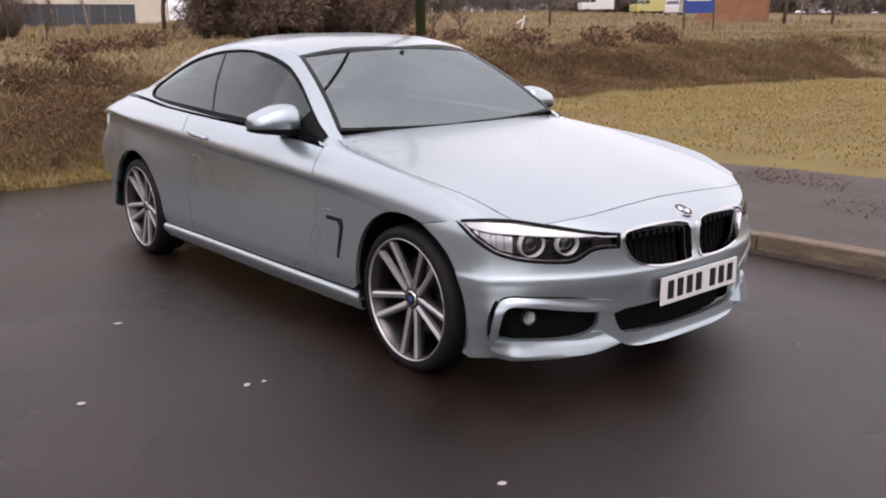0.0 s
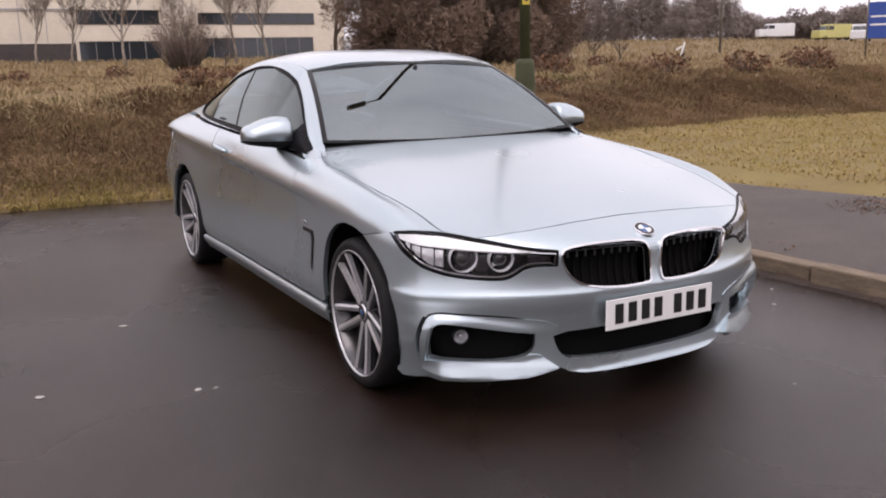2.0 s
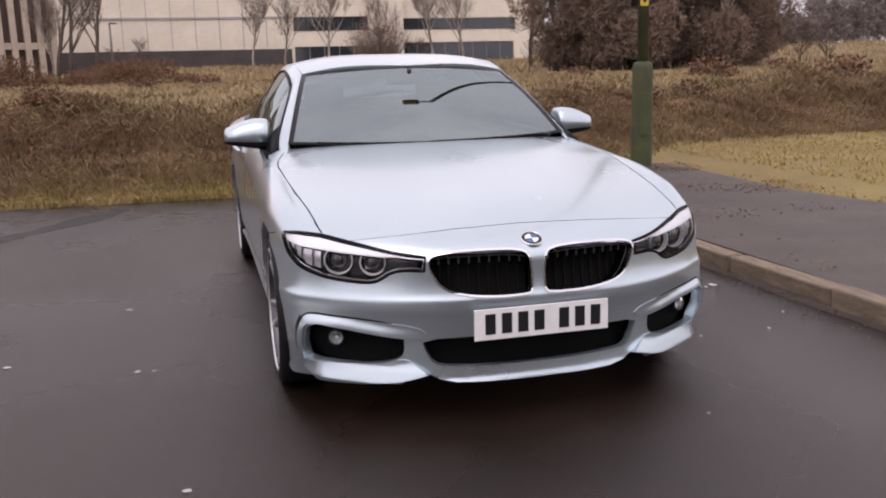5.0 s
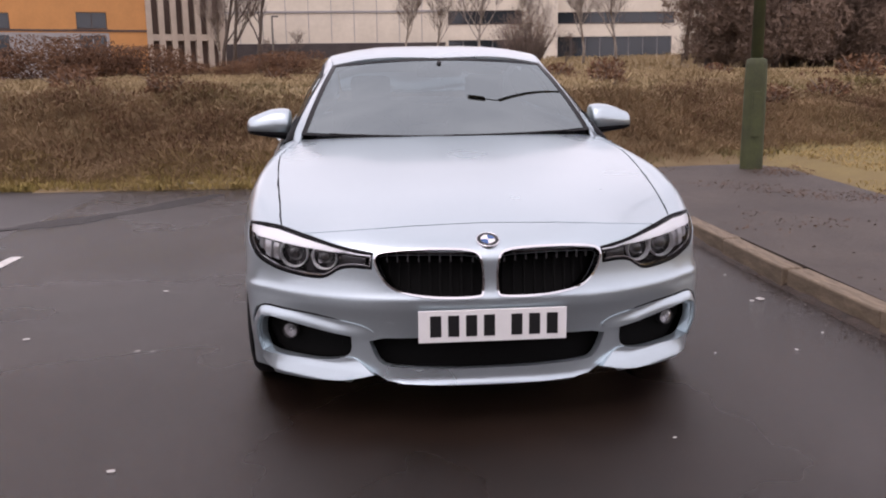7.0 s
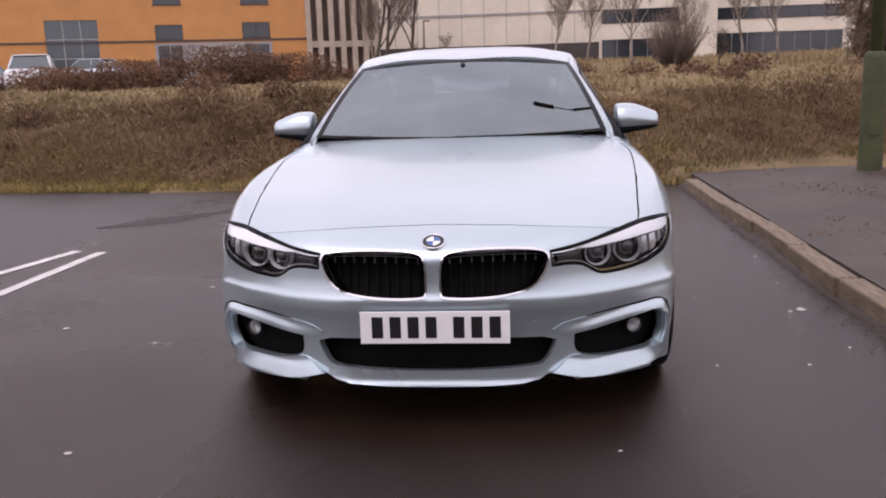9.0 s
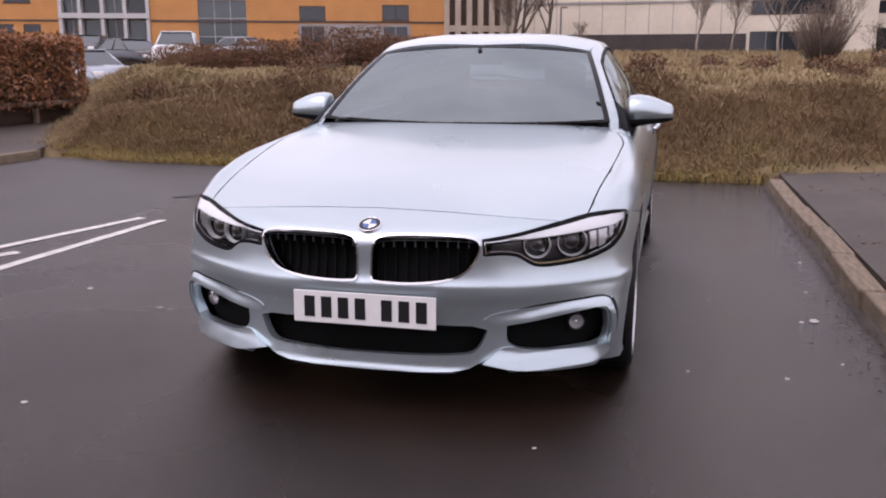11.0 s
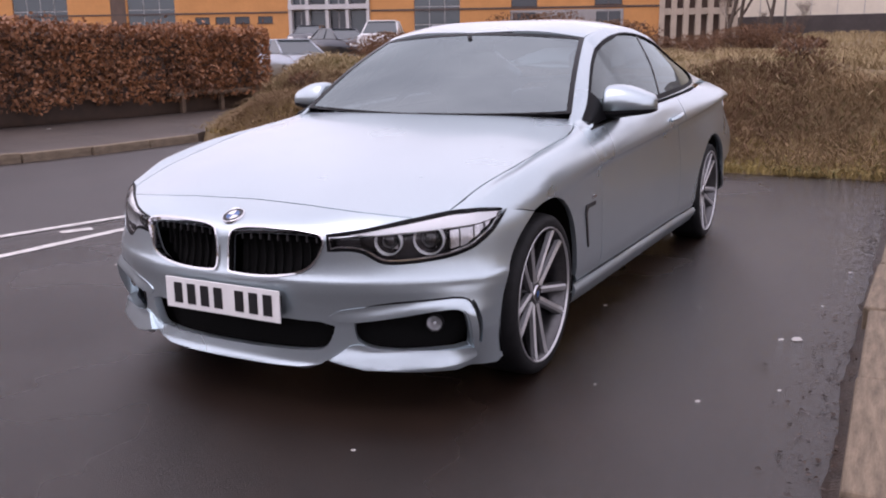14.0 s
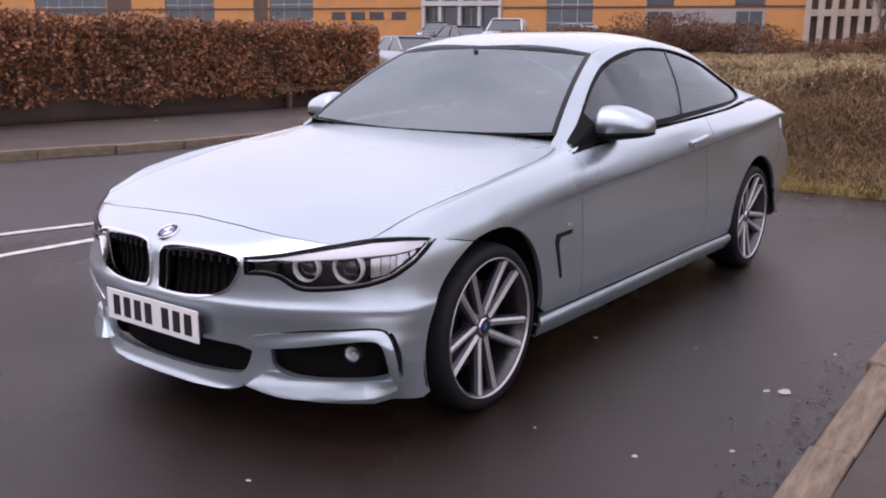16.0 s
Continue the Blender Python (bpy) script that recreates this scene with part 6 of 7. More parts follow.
for k in range(13):
    az = radians(22.9 + 11.3 * k / 12 + rr.uniform(-0.3, 0.3))
    dist = rr.uniform(44, 58)
    put(oak, -1.5 + dist * math.sin(az), -3.2 + dist * math.cos(az), rr.uniform(0.8, 1.1), rr.uniform(0, 360))
for k in range(15):
    az = radians(25.5 + 8.8 * k / 14 + rr.uniform(-0.5, 0.5))
    dist = rr.uniform(46, 66)
    put(big if k % 3 else mid, -1.5 + dist * math.sin(az), -3.2 + dist * math.cos(az), rr.uniform(0.75, 1.15), rr.uniform(0, 360))
for x, y, s, src in ((2.6, 66, 0.9, mid), (15.0, 60, 0.95, mid), (18.5, 64, 1.0, mid), (22.5, 60, 0.85, big), (-10.6, 62, 0.8, big), (-9.4, 60, 0.75, big), (-8.6, 66, 0.8, big), (-11.6, 67, 0.85, mid), (12.4, 67, 0.8, mid), (5.2, 69, 0.8, mid), (66, 38, 0.8, big), (70, 36, 0.7, big), (72, 40, 0.8, mid)):
    put(src, x, y, s, rr.uniform(0, 360))
for x, y, s in ((10.6, 46, 0.8), (16.5, 44, 0.7), (-5.6, 46, 0.7), (20.6, 40, 0.9), (24.0, 36, 0.8), (28, 34, 0.9), (-4.5, 52, 0.9), (31, 40, 1.0)):
    put(bushy, x, y, s, rr.uniform(0, 360))

bush = empty("shrub", pose(7.82, 43.3, height(7.82, 43.3)), "dense twiggy brown bush standing alone on the field", "shrub")
_rb = random.Random(62)
v, f = [], []
for k in range(700):
    a, r, h = _rb.uniform(0, 6.28), _rb.uniform(0.1, 1.0) ** 0.6, _rb.uniform(1.2, 3.4)
    w = 1.9 * (0.25 + 0.75 * min(1.0, h / 2.6)) * r
    p0 = Vector((0.15 * _rb.uniform(-1, 1), 0.15 * _rb.uniform(-1, 1), -0.1))
    p2 = Vector((w * math.cos(a), w * math.sin(a), h * (1 - 0.25 * r)))
    p1 = p0.lerp(p2, 0.5) + Vector((_rb.gauss(0, 0.12), _rb.gauss(0, 0.12), -0.15))
    tv, tf = tube([p0, p1, p2], [0.022, 0.014, 0.004], 3)
    q = len(v)
    v += tv
    f += [tuple(i + q for i in g) for g in tf]
obj("brush", v, f, TWIG, bush)
v, f = leafy((0, 0, 2.1), (1.9, 1.9, 1.3), 1500, 0.045, _rb, 0.5)
obj("foliage", v, f, OAK_LEAF, bush, smooth=False)

# far woods along the skyline
rnd = random.Random(8)
v, f = [], []
for k in range(120):
    a = 30 + 42 * k / 119 + rnd.uniform(-0.3, 0.3)
    az, dist = radians(a), rnd.uniform(125, 165)
    x, y = dist * math.sin(az), dist * math.cos(az)
    top = (0.6 if 34.8 < a < 37.2 else 1.0) * ((8.4 if a < 46 else 4.6) + 1.6 * noise.noise(Vector((a * 0.33, 0.5, 0))) + 1.0 * noise.noise(Vector((a * 1.6, 4.5, 0))))
    lv, lf = leafy((x, y, height(x, y) + top * 0.5), (2.8, 2.0, top * 0.60), 1500, 0.40, rnd, None, 0.14)
    q = len(v)
    v += lv
    f += [tuple(i + q for i in g) for g in lf]
tagged(obj("far_woods", v, f, FAR_WOOD, smooth=False), "leafless woods along the skyline, haze in their colour", "woods", kind="stuff")

# ---- buildings ----


def facade_box(host, u0, u1, z0, z1, out, depth, material, name, bevel=0.0, label="", parent=None):
    """A block on a facade's own axes: u along it, z up, out towards the viewer."""
    bm = box_bm((abs(u1 - u0), depth, z1 - z0), ((u0 + u1) / 2, -out + depth / 2, (z0 + z1) / 2), bevel)
    o = part(name, bm, material, parent or host, label)
    return o


def window(host, u0, u1, z0, z1, cols, rows, casing=PALE_FRAME, pane=PANE, out=0.0, bar=0.07):
    """A window set into the wall: casing, sill bars and single panes."""
    w = facade_box(host, u0, u1, z0, z1, out - 0.14, 0.05, casing, "window")
    du, dz = (u1 - u0) / cols, (z1 - z0) / rows
    for i in range(cols):
        for j in range(rows):
            bm = box_bm((du - bar, 0.03, dz - bar), (u0 + du * (i + 0.5), -out + 0.125, z0 + dz * (j + 0.5)))
            part("pane", bm, pane, w)
    bm = box_bm((u1 - u0 + 0.1, 0.20, 0.07), ((u0 + u1) / 2, -out + 0.05, z0 - 0.035))
    part("sill", bm, casing, w)
    return w


def wall_with_openings(host, name, u0, u1, z0, z1, openings, thick, material):
    """A wall in one mesh with rectangular openings through it."""
    us = sorted({u0, u1, *[o[0] for o in openings], *[o[1] for o in openings]})
    zs = sorted({z0, z1, *[o[2] for o in openings], *[o[3] for o in openings]})
    bm = bmesh.new()
    for a, b in zip(us, us[1:]):
        for c, d in zip(zs, zs[1:]):
            mu, mz = (a + b) / 2, (c + d) / 2
            if any(o[0] < mu < o[1] and o[2] < mz < o[3] for o in openings):
                continue
            bmesh.ops.create_cube(bm, size=1, matrix=Matrix.Translation((mu, thick / 2, mz)) @ Matrix.Diagonal((b - a, thick, d - c, 1)))
    bmesh.ops.remove_doubles(bm, verts=bm.verts, dist=1e-4)
    return part(name, bm, material, host)


# The orange block: its own x runs along the facade away from the corner by the fins.
ob_m = Matrix(((-0.927, -0.375, 0, -17.5), (-0.375, 0.927, 0, 70.0), (0, 0, 1, 0), (0, 0, 0, 1)))
orange = empty("office_building", ob_m, "orange rendered office block with dark windows", "building")
# own axes are mirrored, so every block is symmetric in its build
WINS = [(3.0, 5.2, 4.80, 6.0), (9.8, 11.9, 4.72, 5.87), (16.1, 19.9, 2.0, 6.3), (31.9, 33.2, 3.75, 4.32), (33.9, 35.2, 3.75, 4.32), (35.6, 36.9, 3.75, 4.32), (37.4, 38.7, 3.75, 4.32), (40.4, 44.6, 2.2, 6.4), (50.0, 55.0, 2.2, 6.4), (61.2, 69.0, 2.2, 6.2), (37.2, 39.0, 5.95, 7.2), (32.5, 34.5, 5.95, 7.2), (9.8, 11.9, 7.4, 8.8), (3.0, 5.2, 7.4, 8.8)]
wall_with_openings(orange, "wall", 0, 82, 0.5, 10.5, WINS + [(23.6, 30.5, 0.5, 10.5)], 0.35, ORANGE)
for u0, u1, z0, z1 in WINS:
    wide = u1 - u0
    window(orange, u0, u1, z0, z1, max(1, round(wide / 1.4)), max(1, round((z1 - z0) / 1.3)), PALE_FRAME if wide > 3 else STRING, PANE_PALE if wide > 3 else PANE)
facade_box(orange, 0.0, 23.5, 4.55, 4.70, 0.06, 0.1, STRING, "string_course")
facade_box(orange, 30.6, 82, 4.55, 4.68, 0.06, 0.1, STRING, "string_course")
facade_box(orange, 2.9, 12.0, 0.6, 4.45, 0.04, 0.08, GREY_PANEL, "lower_cladding")
for u0, u1 in ((3.1, 5.1), (9.9, 11.8)):
    window(orange, u0, u1, 2.6, 4.3, 2, 1, STRING, PANE, out=0.16)
for u0, u1 in ((44.75, 46.1), (58.5, 61.05)):
    facade_box(orange, u0, u1, 0.5, 10.5, 0.05, 0.12, BROWN_FIN, "brown_pier")
# entrance tower of pale frames and glass
facade_box(orange, 23.6, 30.5, 0.5, 10.5, -0.9, 0.3, GREY_PANEL, "entrance_back")
for u in (23.75, 25.5, 27.2, 28.9, 30.35):
    facade_box(orange, u - 0.13, u + 0.13, 0.5, 10.5, 0.15, 0.9, PALE_FRAME, "entrance_pier")
for z in (2.3, 4.8, 6.6, 8.6):
    facade_box(orange, 23.6, 30.5, z, z + 0.38, 0.22, 0.6, PALE_FRAME, "entrance_beam")
for i, u in enumerate((24.6, 26.35, 28.05, 29.6)):
    for z0, z1 in ((0.7, 2.25), (2.75, 4.7), (5.2, 6.5), (7.0, 8.5)):
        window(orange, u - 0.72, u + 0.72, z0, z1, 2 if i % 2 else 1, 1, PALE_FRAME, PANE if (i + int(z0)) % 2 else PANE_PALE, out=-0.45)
facade_box(orange, 0, 82, 10.5, 10.9, 0.25, 12.0, STRING, "roof")
facade_box(orange, 0.0, 82, 0.3, 10.5, -9.0, 0.4, ORANGE, "rear_wall")
# fins round the corner
facade_box(orange, -6.0, 0.0, 0.5, 10.5, -0.45, 0.3, BROWN_FIN, "recess")
for k in range(7):
    facade_box(orange, -6.0 + 0.95 * k - 0.05, -6.0 + 0.95 * k + 0.38, 0.5, 10.5, 0.12, 0.5, STONE_COL, "fin")
facade_box(orange, -6.0, 0.0, 3.9, 4.4, 0.05, 0.35, STONE_COL, "fin_band")

pale = empty("warehouse", pose(0, 88, 0), "long cream-clad industrial building with ribbon windows", "building")
BANDS = [(7.9, 15.4, 5.9, 7.2, 5), (19.0, 31.2, 5.9, 6.98, 7), (19.0, 31.0, 2.3, 4.55, 8), (7.9, 15.4, 2.3, 4.3, 5)]
wall_with_openings(pale, "wall", -22.0, 34.5, 0.5, 14.5, [b[:4] for b in BANDS], 0.4, CREAM)
for u0, u1, z0, z1, n in BANDS:
    window(pale, u0, u1, z0, z1, n, 1, STRING if z0 > 5 else GREY_PANEL, PANE)
facade_box(pale, -22.0, 7.6, 1.0, 4.12, 0.10, 0.12, DARK_BASE, "plinth")
facade_box(pale, 15.5, 18.9, 0.5, 14.5, 0.8, 0.9, CREAM, "stair_tower")
facade_box(pale, -22.0, 7.6, 7.05, 7.25, 0.10, 0.14, GREY_PANEL, "ledge")
for k in range(13):
    facade_box(pale, -21.8 + 2.25 * k, -21.74 + 2.25 * k, 4.12, 14.4, 0.03, 0.05, GREY_PANEL, "panel_joint")
facade_box(pale, -22.4, 34.9, 14.5, 15.0, 0.3, 20.0, GREY_PANEL, "roof")
facade_box(pale, -22.0, -21.6, 0.5, 14.5, -0.4, 19.0, CREAM, "end_wall")
facade_box(pale, 34.1, 34.5, 0.5, 14.5, -0.4, 19.0, CREAM, "end_wall")
facade_box(pale, -22.0, 34.5, 0.5, 14.5, -19.2, 0.3, CREAM, "rear_wall")

shed = empty("brick_building", pose(66.4, 43.6, 2.5, 0, 0, -55), "low brown brick building beyond the field", "building")
wall_with_openings(shed, "wall", -2.5, 3.4, -1.0, 1.9, [], 0.3, BRICK)
facade_box(shed, -2.7, 3.6, 1.9, 2.05, 0.2, 5.0, STRING, "roof")
facade_box(shed, -2.5, -2.2, -1, 1.9, -0.3, 4.5, BRICK, "end_wall")
facade_box(shed, 3.1, 3.4, -1, 1.9, -0.3, 4.5, BRICK, "end_wall")

# ---- parked vehicles in the distance ----


def saloon(x, y, turn, paint, label, tall=1.0, z=None, length=4.4):
    """A parked car: shaped body, glazed cabin, lamps and four wheels."""
    ob = empty("car", pose(x, y, height(x, y) if z is None else z, 0, 0, turn), label, "car", "cars parked by the offices")
    h = length / 2
    side = [(-h, 0.35), (-h, 0.72), (-h * 0.93, 0.92 * tall), (-h * 0.45, 1.0 * tall), (h * 0.38, 0.98 * tall), (h * 0.85, 0.85 * tall), (h, 0.66), (h, 0.32), (h * 0.5, 0.24), (-h * 0.5, 0.24)]
    bm = bmesh.new()
    rows = []
    for xx, s in ((-0.90, 0.96), (-0.86, 1.0), (0.86, 1.0), (0.90, 0.96)):
        rows.append([bm.verts.new((xx, yy * (1.0 if abs(xx) < 0.88 else 0.98), 0.5 + (zz - 0.5) * s)) for yy, zz in side])
    for r0, r1 in zip(rows, rows[1:]):
        for i in range(len(side)):
            bm.faces.new((r0[i], r0[(i + 1) % len(side)], r1[(i + 1) % len(side)], r1[i]))
    bm.faces.new(rows[0][::-1])
    bm.faces.new(rows[-1])
    bmesh.ops.recalc_face_normals(bm, faces=bm.faces)
    bmesh.ops.bevel(bm, geom=[e for e in bm.edges if e.calc_face_angle(0) > 0.6], offset=0.05, segments=2, affect="EDGES")
    part("body", bm, paint, ob, smooth=True)
    bt, tp = 0.96 * tall, 1.46 * tall
    cab = [(-h * 0.78, bt), (-h * 0.50, tp - 0.03), (-h * 0.10, tp), (h * 0.10, tp - 0.02), (h * 0.46, bt)]
    bm = bmesh.new()
    rows = [[bm.verts.new((xx * (1 if zz < tp - 0.2 else 0.80), yy, zz)) for yy, zz in cab] for xx in (-0.82, 0.82)]
    for i in range(len(cab)):
        bm.faces.new((rows[0][i], rows[0][(i + 1) % 5], rows[1][(i + 1) % 5], rows[1][i]))
    bm.faces.new(rows[0][::-1])
    bm.faces.new(rows[1])
    bmesh.ops.recalc_face_normals(bm, faces=bm.faces)
    part("glazing", bm, PANE_PALE, ob)
    part("roof", box_bm((1.30, h * 0.66, 0.05), (0, -h * 0.20, tp), 0.02), paint, ob)
    for sx in (-1, 1):
        for y0, y1 in ((-h * 0.78, -h * 0.50), (h * 0.46, h * 0.10)):
            v, f = tube([(sx * 0.82, y0, bt), (sx * 0.66, y1, tp - 0.03)], 0.035, 6)
            obj("pillar", v, f, paint, ob)
        v, f = tube([(sx * 0.83, -h * 0.12, bt), (sx * 0.665, -h * 0.12, tp - 0.02)], 0.03, 6)
        obj("pillar", v, f, paint, ob)
        part("headlight", box_bm((0.36, 0.10, 0.15), (sx * 0.64, h - 0.06, 0.68), 0.03), BROW, ob)
        part("tail_light", box_bm((0.26, 0.06, 0.22), (sx * 0.72, -h - 0.0, 0.76), 0.02), RED_LENS, ob)
        for yy in (-h * 0.60, h * 0.62):
            v, f = revolve([(-0.10, 0.20), (-0.10, 0.31), (0.10, 0.31), (0.10, 0.20)], 20, mid=(sx * 0.80, yy, 0.31))
            w = obj("wheel", v, f, RUBBER, ob, smooth=False)
            v, f = revolve([(0.0, 0.20), (0.06 * sx, 0.17), (0.05 * sx, 0.001)], 16, mid=(sx * 0.80, yy, 0.31))
            obj("rim", v, f, ALLOY, w)
    return ob


saloon(-20.4, 32.8, 205, VAN_WHITE, "white estate car parked by the orange offices", 1.12, 1.0)
saloon(-24.0, 46.8, 262, CAR_SILVER, "silver-grey car half hidden behind brambles", 1.03, 1.30, 4.6)
saloon(-18.6, 23.6, 243, CAR_SILVER, "silver-blue car parked beyond the hedge", 1.0, 0.25, 4.4)
saloon(-23.2, 33.5, 245, CAR_DARK, "dark car parked behind the hedge", 1.0, 0.9, 4.4)
saloon(-33.2, 44.5, 200, CAR_DARK, "dark car parked by the orange offices", 1.0, 1.5, 4.4)


def van(x, y, turn, paint, label, length=5.4):
    ob = empty("van", pose(x, y, height(x, y), 0, 0, turn) @ Matrix.Diagonal((0.76, 0.76, 0.76, 1)), label, "van", "vans beyond the field")
    part("body", box_bm((1.95, length * 0.72, 1.9), (0, -length * 0.12, 1.30), 0.10, 2), paint, ob, smooth=False)
    bm = box_bm((1.92, length * 0.30, 1.1), (0, length * 0.36, 0.90), 0.12, 2)
    part("cab", bm, paint, ob)
    part("windscreen", box_bm((1.6, 0.05, 0.75), (0, length * 0.262, 1.72), 0.02, turn=Matrix.Rotation(radians(28), 4, "X")), PANE, ob)
    for sx in (-1, 1):
        part("side_window", box_bm((0.04, 0.8, 0.5), (sx * 0.97, length * 0.16, 1.75), 0.01), PANE, ob)
        for yy in (-length * 0.32, length * 0.33):
            v, f = revolve([(-0.10, 0.18), (-0.10, 0.33), (0.10, 0.33), (0.10, 0.18)], 18, mid=(sx * 0.86, yy, 0.33))
            obj("wheel", v, f, RUBBER, ob, smooth=False)
    return ob


van(81.1, 71.6, 60, VAN_WHITE, "white panel van parked far across the field")
van(77.8, 57.8, 120, VAN_WHITE, "white panel van beside the blue sign")
van(81.9, 64.5, 75, PALE_YELLOW, "pale yellow van parked far across the field")

# ---- signs and columns ----
blue = empty("information_sign", pose(46.25, 32.2, height(46.25, 32.2), 0, 0, -54), "tall blue sign with white lettering bars on two posts", "sign")
part("panel", box_bm((1.75, 0.06, 2.1), (0, 0, 2.2), 0.02), SIGN_BLUE, blue)
for z, w in ((2.42, 1.5), (1.95, 1.5)):
    part("lettering_bar", box_bm((w, 0.02, 0.10), (0, -0.04, z)), SIGN_WHITE, blue)
for x in (-0.9, 0.92):
    v, f = tube([(x, 0.02, -0.2), (x, 0.02, 4.6)], 0.06, 8)
    obj("post", v, f, POLE_GREY, blue)
arrow = empty("small_sign", pose(25.4, 26.6, height(25.4, 26.6), 0, 0, -40), "small bent white marker sign on the field", "sign")
part("plate", box_bm((0.075, 0.03, 0.62), (0.03, 0, 0.72), 0.01, turn=Matrix.Rotation(radians(14), 4, "Y")), SIGN_WHITE, arrow)
part("blade", box_bm((0.30, 0.03, 0.075), (-0.12, 0, 0.78), 0.01, turn=Matrix.Rotation(radians(-32), 4, "Y")), SIGN_WHITE, arrow)
v, f = tube([(0.08, 0.03, -0.2), (0.08, 0.03, 0.9)], 0.03, 6)
obj("post", v, f, POLE_GREY, arrow)
for x, y, h in ((47, 46, 9.0), (-7.2, 64, 3.6)):
    pole = empty("street_lamp", pose(x, y, height(x, y)), "slim grey lamp column in the distance", "street lamp")
    v, f = tube([(0, 0, -0.3), (0, 0, h)], [0.10, 0.06], 8)
    obj("pole", v, f, POLE_GREY, pole)
    part("head", box_bm((0.5, 0.18, 0.12), (0.22, 0, h), 0.03), POLE_GREY, pole)

# The lamp column on the footway, with a stout mossy base and a long bracket over the bay
PX, PY = 3.93, 6.12
column = empty("street_lamp", pose(PX, PY, 0.105), "green mossy lamp column with a long bracket arm", "street lamp")
v, f = revolve([(-0.1, 0.125), (0.9, 0.122), (1.16, 0.118), (1.22, 0.105), (1.235, 0.066)], 12, axis="z")
base = obj("base", v, f, POST_GREEN, column)
part("access_door", box_bm((0.11, 0.02, 0.50), (-0.02, -0.12, 0.62), 0.006), POST_GREEN, base)
v, f = tube([(0, 0, 1.2), (0, 0, 6.2)], [0.066, 0.05], 12)
obj("pole", v, f, POST_GREEN, column)
part("number_tag", box_bm((0.10, 0.012, 0.26), (-0.03, -0.075, 2.0), 0.003), YELLOW, column, "yellow tag with a plain bar")
part("tag_bar", box_bm((0.035, 0.006, 0.18), (-0.03, -0.083, 2.0)), INK, column)
HEAD = Vector((1.22 - PX, 2.70 - PY, 6.0))
KNEE = Vector((1.45 - PX, 2.72 - PY, 5.97))
v, f = tube([(0, 0, 6.1), (-0.5, -0.7, 6.35), (-1.4, -1.9, 6.3), KNEE], [0.05, 0.05, 0.048, 0.045], 10)
obj("bracket_arm", v, f, POLE_GREY, column)
v, f = tube([KNEE, HEAD], [0.028, 0.028], 8)
obj("spigot", v, f, POLE_GREY, column)
bm = box_bm((0.32, 0.22, 0.15), HEAD + Vector((-0.17, 0, 0.02)), 0.05, 3)
part("lamp_head", bm, POLE_GREY, column, smooth=True)

# ---- scraps on the tarmac ----
rnd = random.Random(77)


def scrap(x, y, s, z=0.0):
    bm = bmesh.new()
    bmesh.ops.create_icosphere(bm, subdivisions=1, radius=1)
    for w in bm.verts:
        w.co = Vector((w.co.x * s * rnd.uniform(0.7, 1.3), w.co.y * s * rnd.uniform(0.5, 1.0), max(-0.2, w.co.z) * s * 0.22 * rnd.uniform(0.6, 1.3)))
    me = bpy.data.meshes.new("scrap")
    bm.to_mesh(me)
    bm.free()
    me.materials.append(SCRAP)
    o = new("scrap", me)
    o.matrix_world = pose(x, y, z + 0.07 * s, 0, 0, rnd.uniform(0, 360))
    tagged(o, "pale scrap of grit lying on the tarmac", "scrap", "scraps on the tarmac")


for x, y, s in ((-1.49, 0.29, 0.020), (-1.42, 0.28, 0.012), (-2.07, 0.54, 0.024), (-1.61, 1.44, 0.022), (1.68, 0.83, 0.032), (1.62, 0.80, 0.016), (-1.26, -0.98, 0.018), (1.46, -0.04, 0.014), (1.79, 2.18, 0.014), (0.79, 0.98, 0.012), (1.70, 0.19, 0.012)):
    scrap(x, y, s)
for k in range(12):
    scrap(rnd.uniform(-4.5, 1.8), rnd.uniform(-2.4, 5.5), rnd.uniform(0.004, 0.012))
scrap(-9.95, 6.3, 0.05, 0.11)
# wet leaves and dirt gathered along the kerb
v, f = [], []
for k in range(1500):
    y = rnd.uniform(-5, 5.9)
    x = KR - 0.02 - abs(rnd.gauss(0, 0.10 + 0.10 * max(0, noise.noise(Vector((y * 1.3, 0, 0))))))
    if k > 800:
        x, y = rnd.uniform(-3, KR), 5.9 - abs(rnd.gauss(0, 0.25))
    s, a = rnd.uniform(0.004, 0.015), rnd.uniform(0, 6.28)
    c, d = math.cos(a) * s, math.sin(a) * s
    q = len(v)
    z = 0.004 + rnd.uniform(0, 0.006)
    v += [(x - c, y - d, z), (x + d * 0.5, y - c * 0.5, z + rnd.uniform(0, 0.008)), (x + c, y + d, z), (x - d * 0.5, y + c * 0.5, z + rnd.uniform(0, 0.008))]
    f.append((q, q + 1, q + 2, q + 3))
tagged(obj("leaf_litter", v, f, LITTER_AND_SHADE, smooth=False), "wet brown leaves and dirt along the kerb", "leaf litter", kind="stuff")
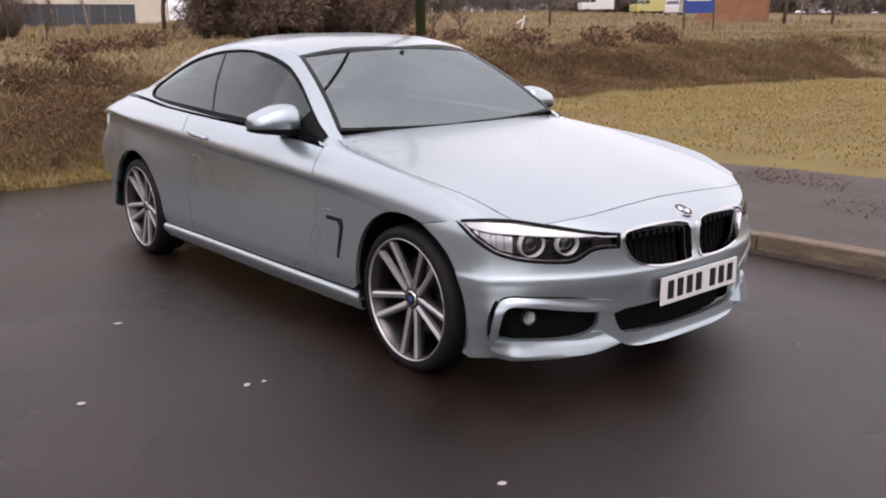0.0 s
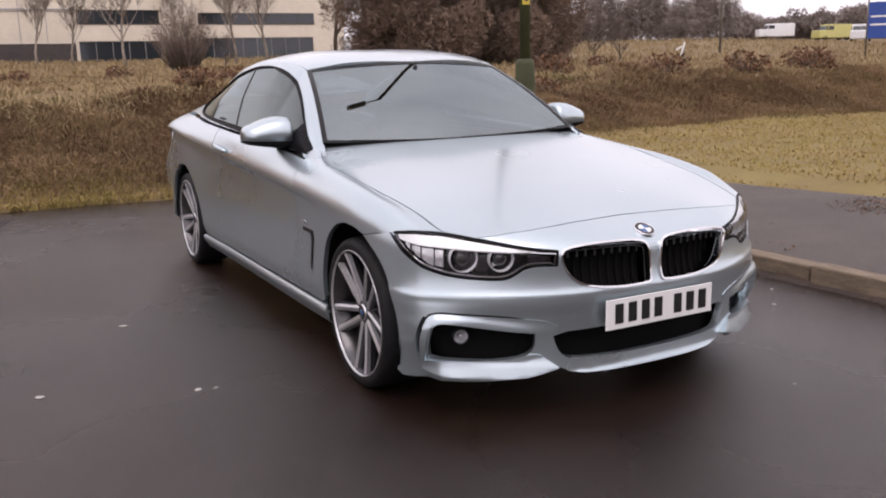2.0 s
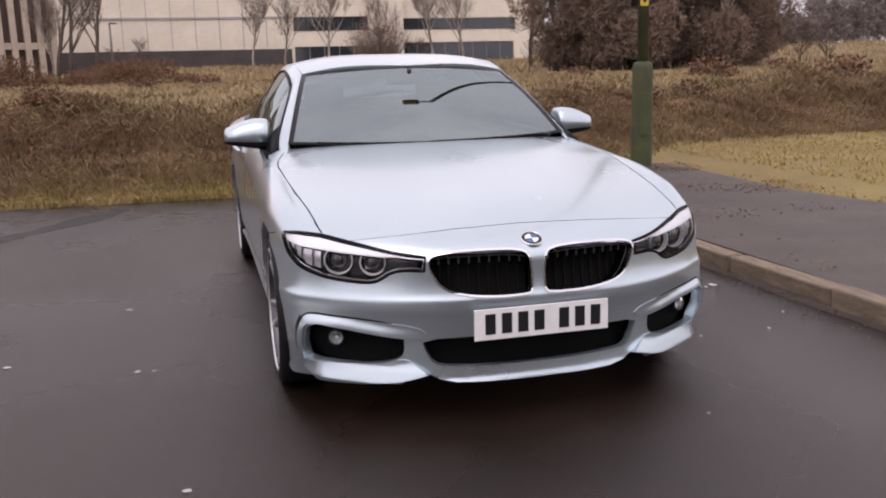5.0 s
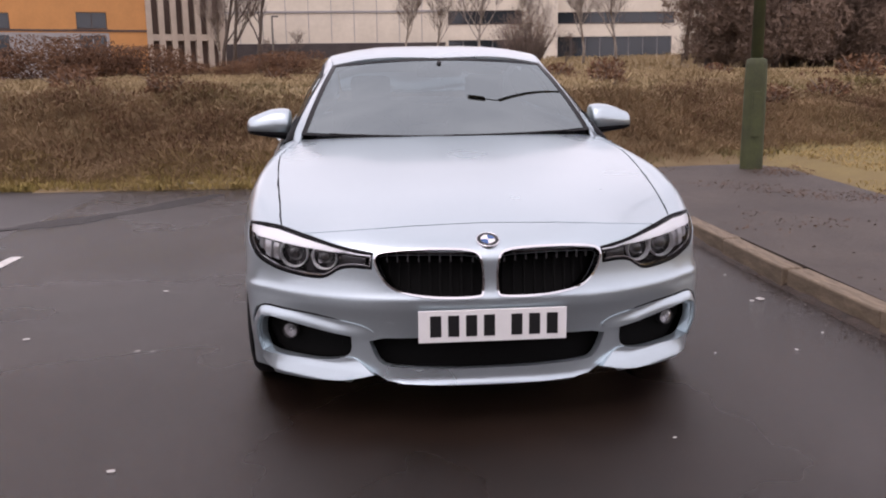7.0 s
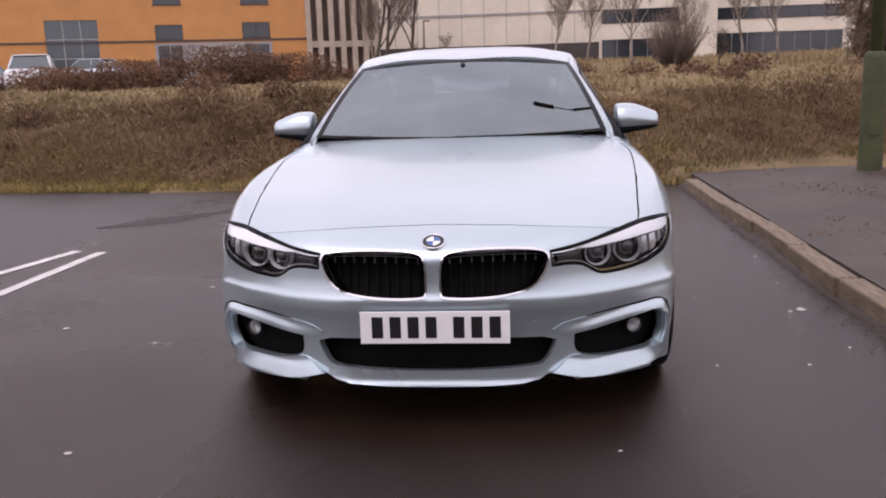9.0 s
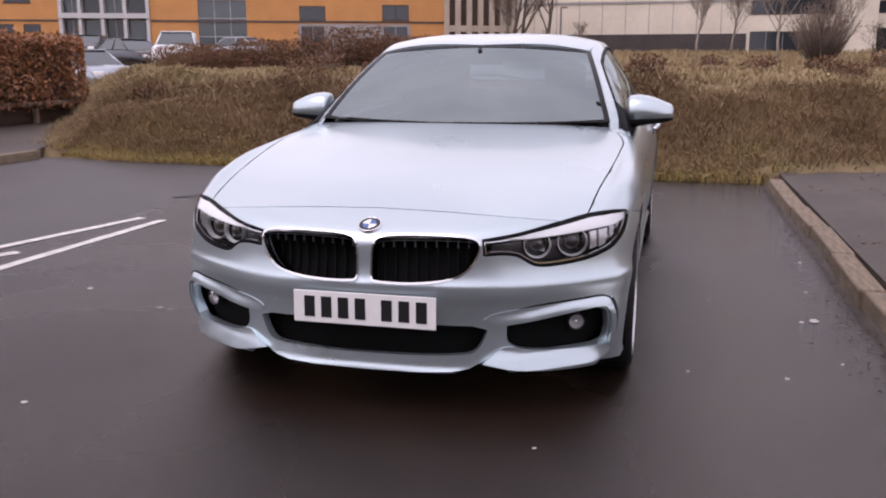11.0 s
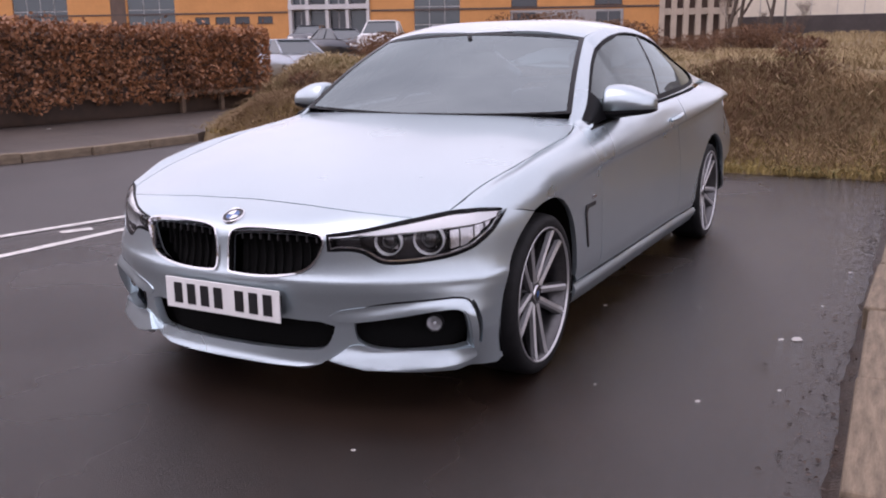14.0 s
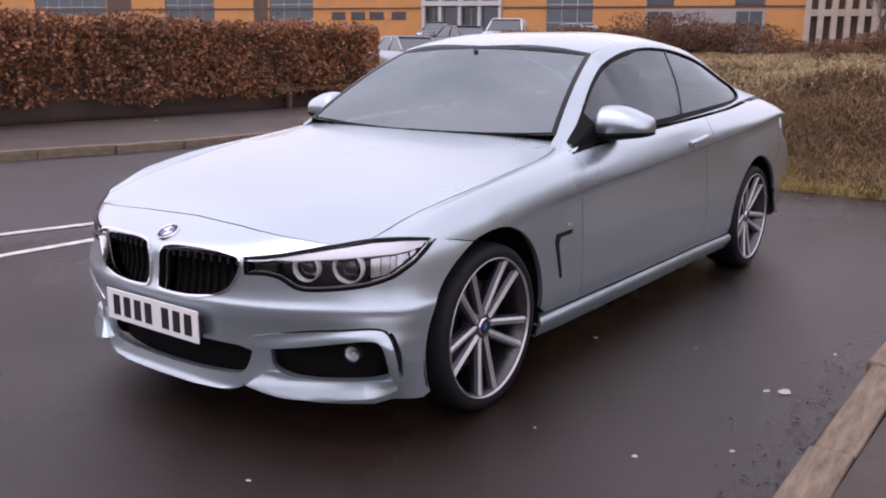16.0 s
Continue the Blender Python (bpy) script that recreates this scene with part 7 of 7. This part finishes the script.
# fallen leaves drifting over the footway from its verge
v, f = [], []
while len(f) < 3000:
    y = rnd.uniform(-5, 6.2)
    x = 4.5 - abs(rnd.gauss(0, 1.1))
    if x < KR + 0.2 or noise.noise(Vector((x * 1.1, y * 0.9, 3.0))) + rnd.uniform(-0.12, 0.12) < 0.12:
        continue
    s, a = rnd.uniform(0.006, 0.017), rnd.uniform(0, 6.28)
    c, d = math.cos(a) * s, math.sin(a) * s
    q = len(v)
    z = 0.109 + rnd.uniform(0, 0.006)
    v += [(x - c, y - d, z), (x + d * 0.6, y - c * 0.6, z + rnd.uniform(0, 0.010)), (x + c, y + d, z), (x - d * 0.6, y + c * 0.6, z + rnd.uniform(0, 0.010))]
    f.append((q, q + 1, q + 2, q + 3))
tagged(obj("leaf_litter", v, f, FOOT_LEAF, smooth=False), "rusty fallen leaves scattered over the footway", "leaf litter", kind="stuff")
# wet silt banked unevenly against the kerb's face
v, f = [], []
n = 170
for k in range(n + 1):
    y = -4.0 + 9.9 * k / n
    up = 0.030 + 0.030 * (0.5 + 0.5 * noise.noise(Vector((y * 1.7, 8.0, 0)))) + 0.012 * noise.noise(Vector((y * 6.0, 2.0, 0)))
    wide = 0.05 + 0.05 * (0.5 + 0.5 * noise.noise(Vector((y * 1.2, 5.0, 0)))) + 0.02 * noise.noise(Vector((y * 7.0, 9.0, 0)))
    x = KR + (0.035 - 0.028 * min(1.0, max(0.0, y / 1.5))) - 0.002
    v += [(x + 0.02, y, up), (x - 0.004, y, up), (x - wide * 0.45, y, up * 0.40), (x - wide, y, 0.0), (x - wide, y, -0.02), (x + 0.02, y, -0.02)]
f = [(k * 6 + j, k * 6 + (j + 1) % 6, k * 6 + 6 + (j + 1) % 6, k * 6 + 6 + j) for k in range(n) for j in range(6)]
tagged(obj("silt", v, f, SILT), "dark wet silt banked against the kerb", "dirt", kind="stuff")
for k in range(14):
    x = rnd.uniform(-6.2, -2.2)
    y = float(foot(x)) + rnd.uniform(0.1, 0.9)
    scrap(x, y, rnd.uniform(0.016, 0.034), height(x, y) + 0.03)
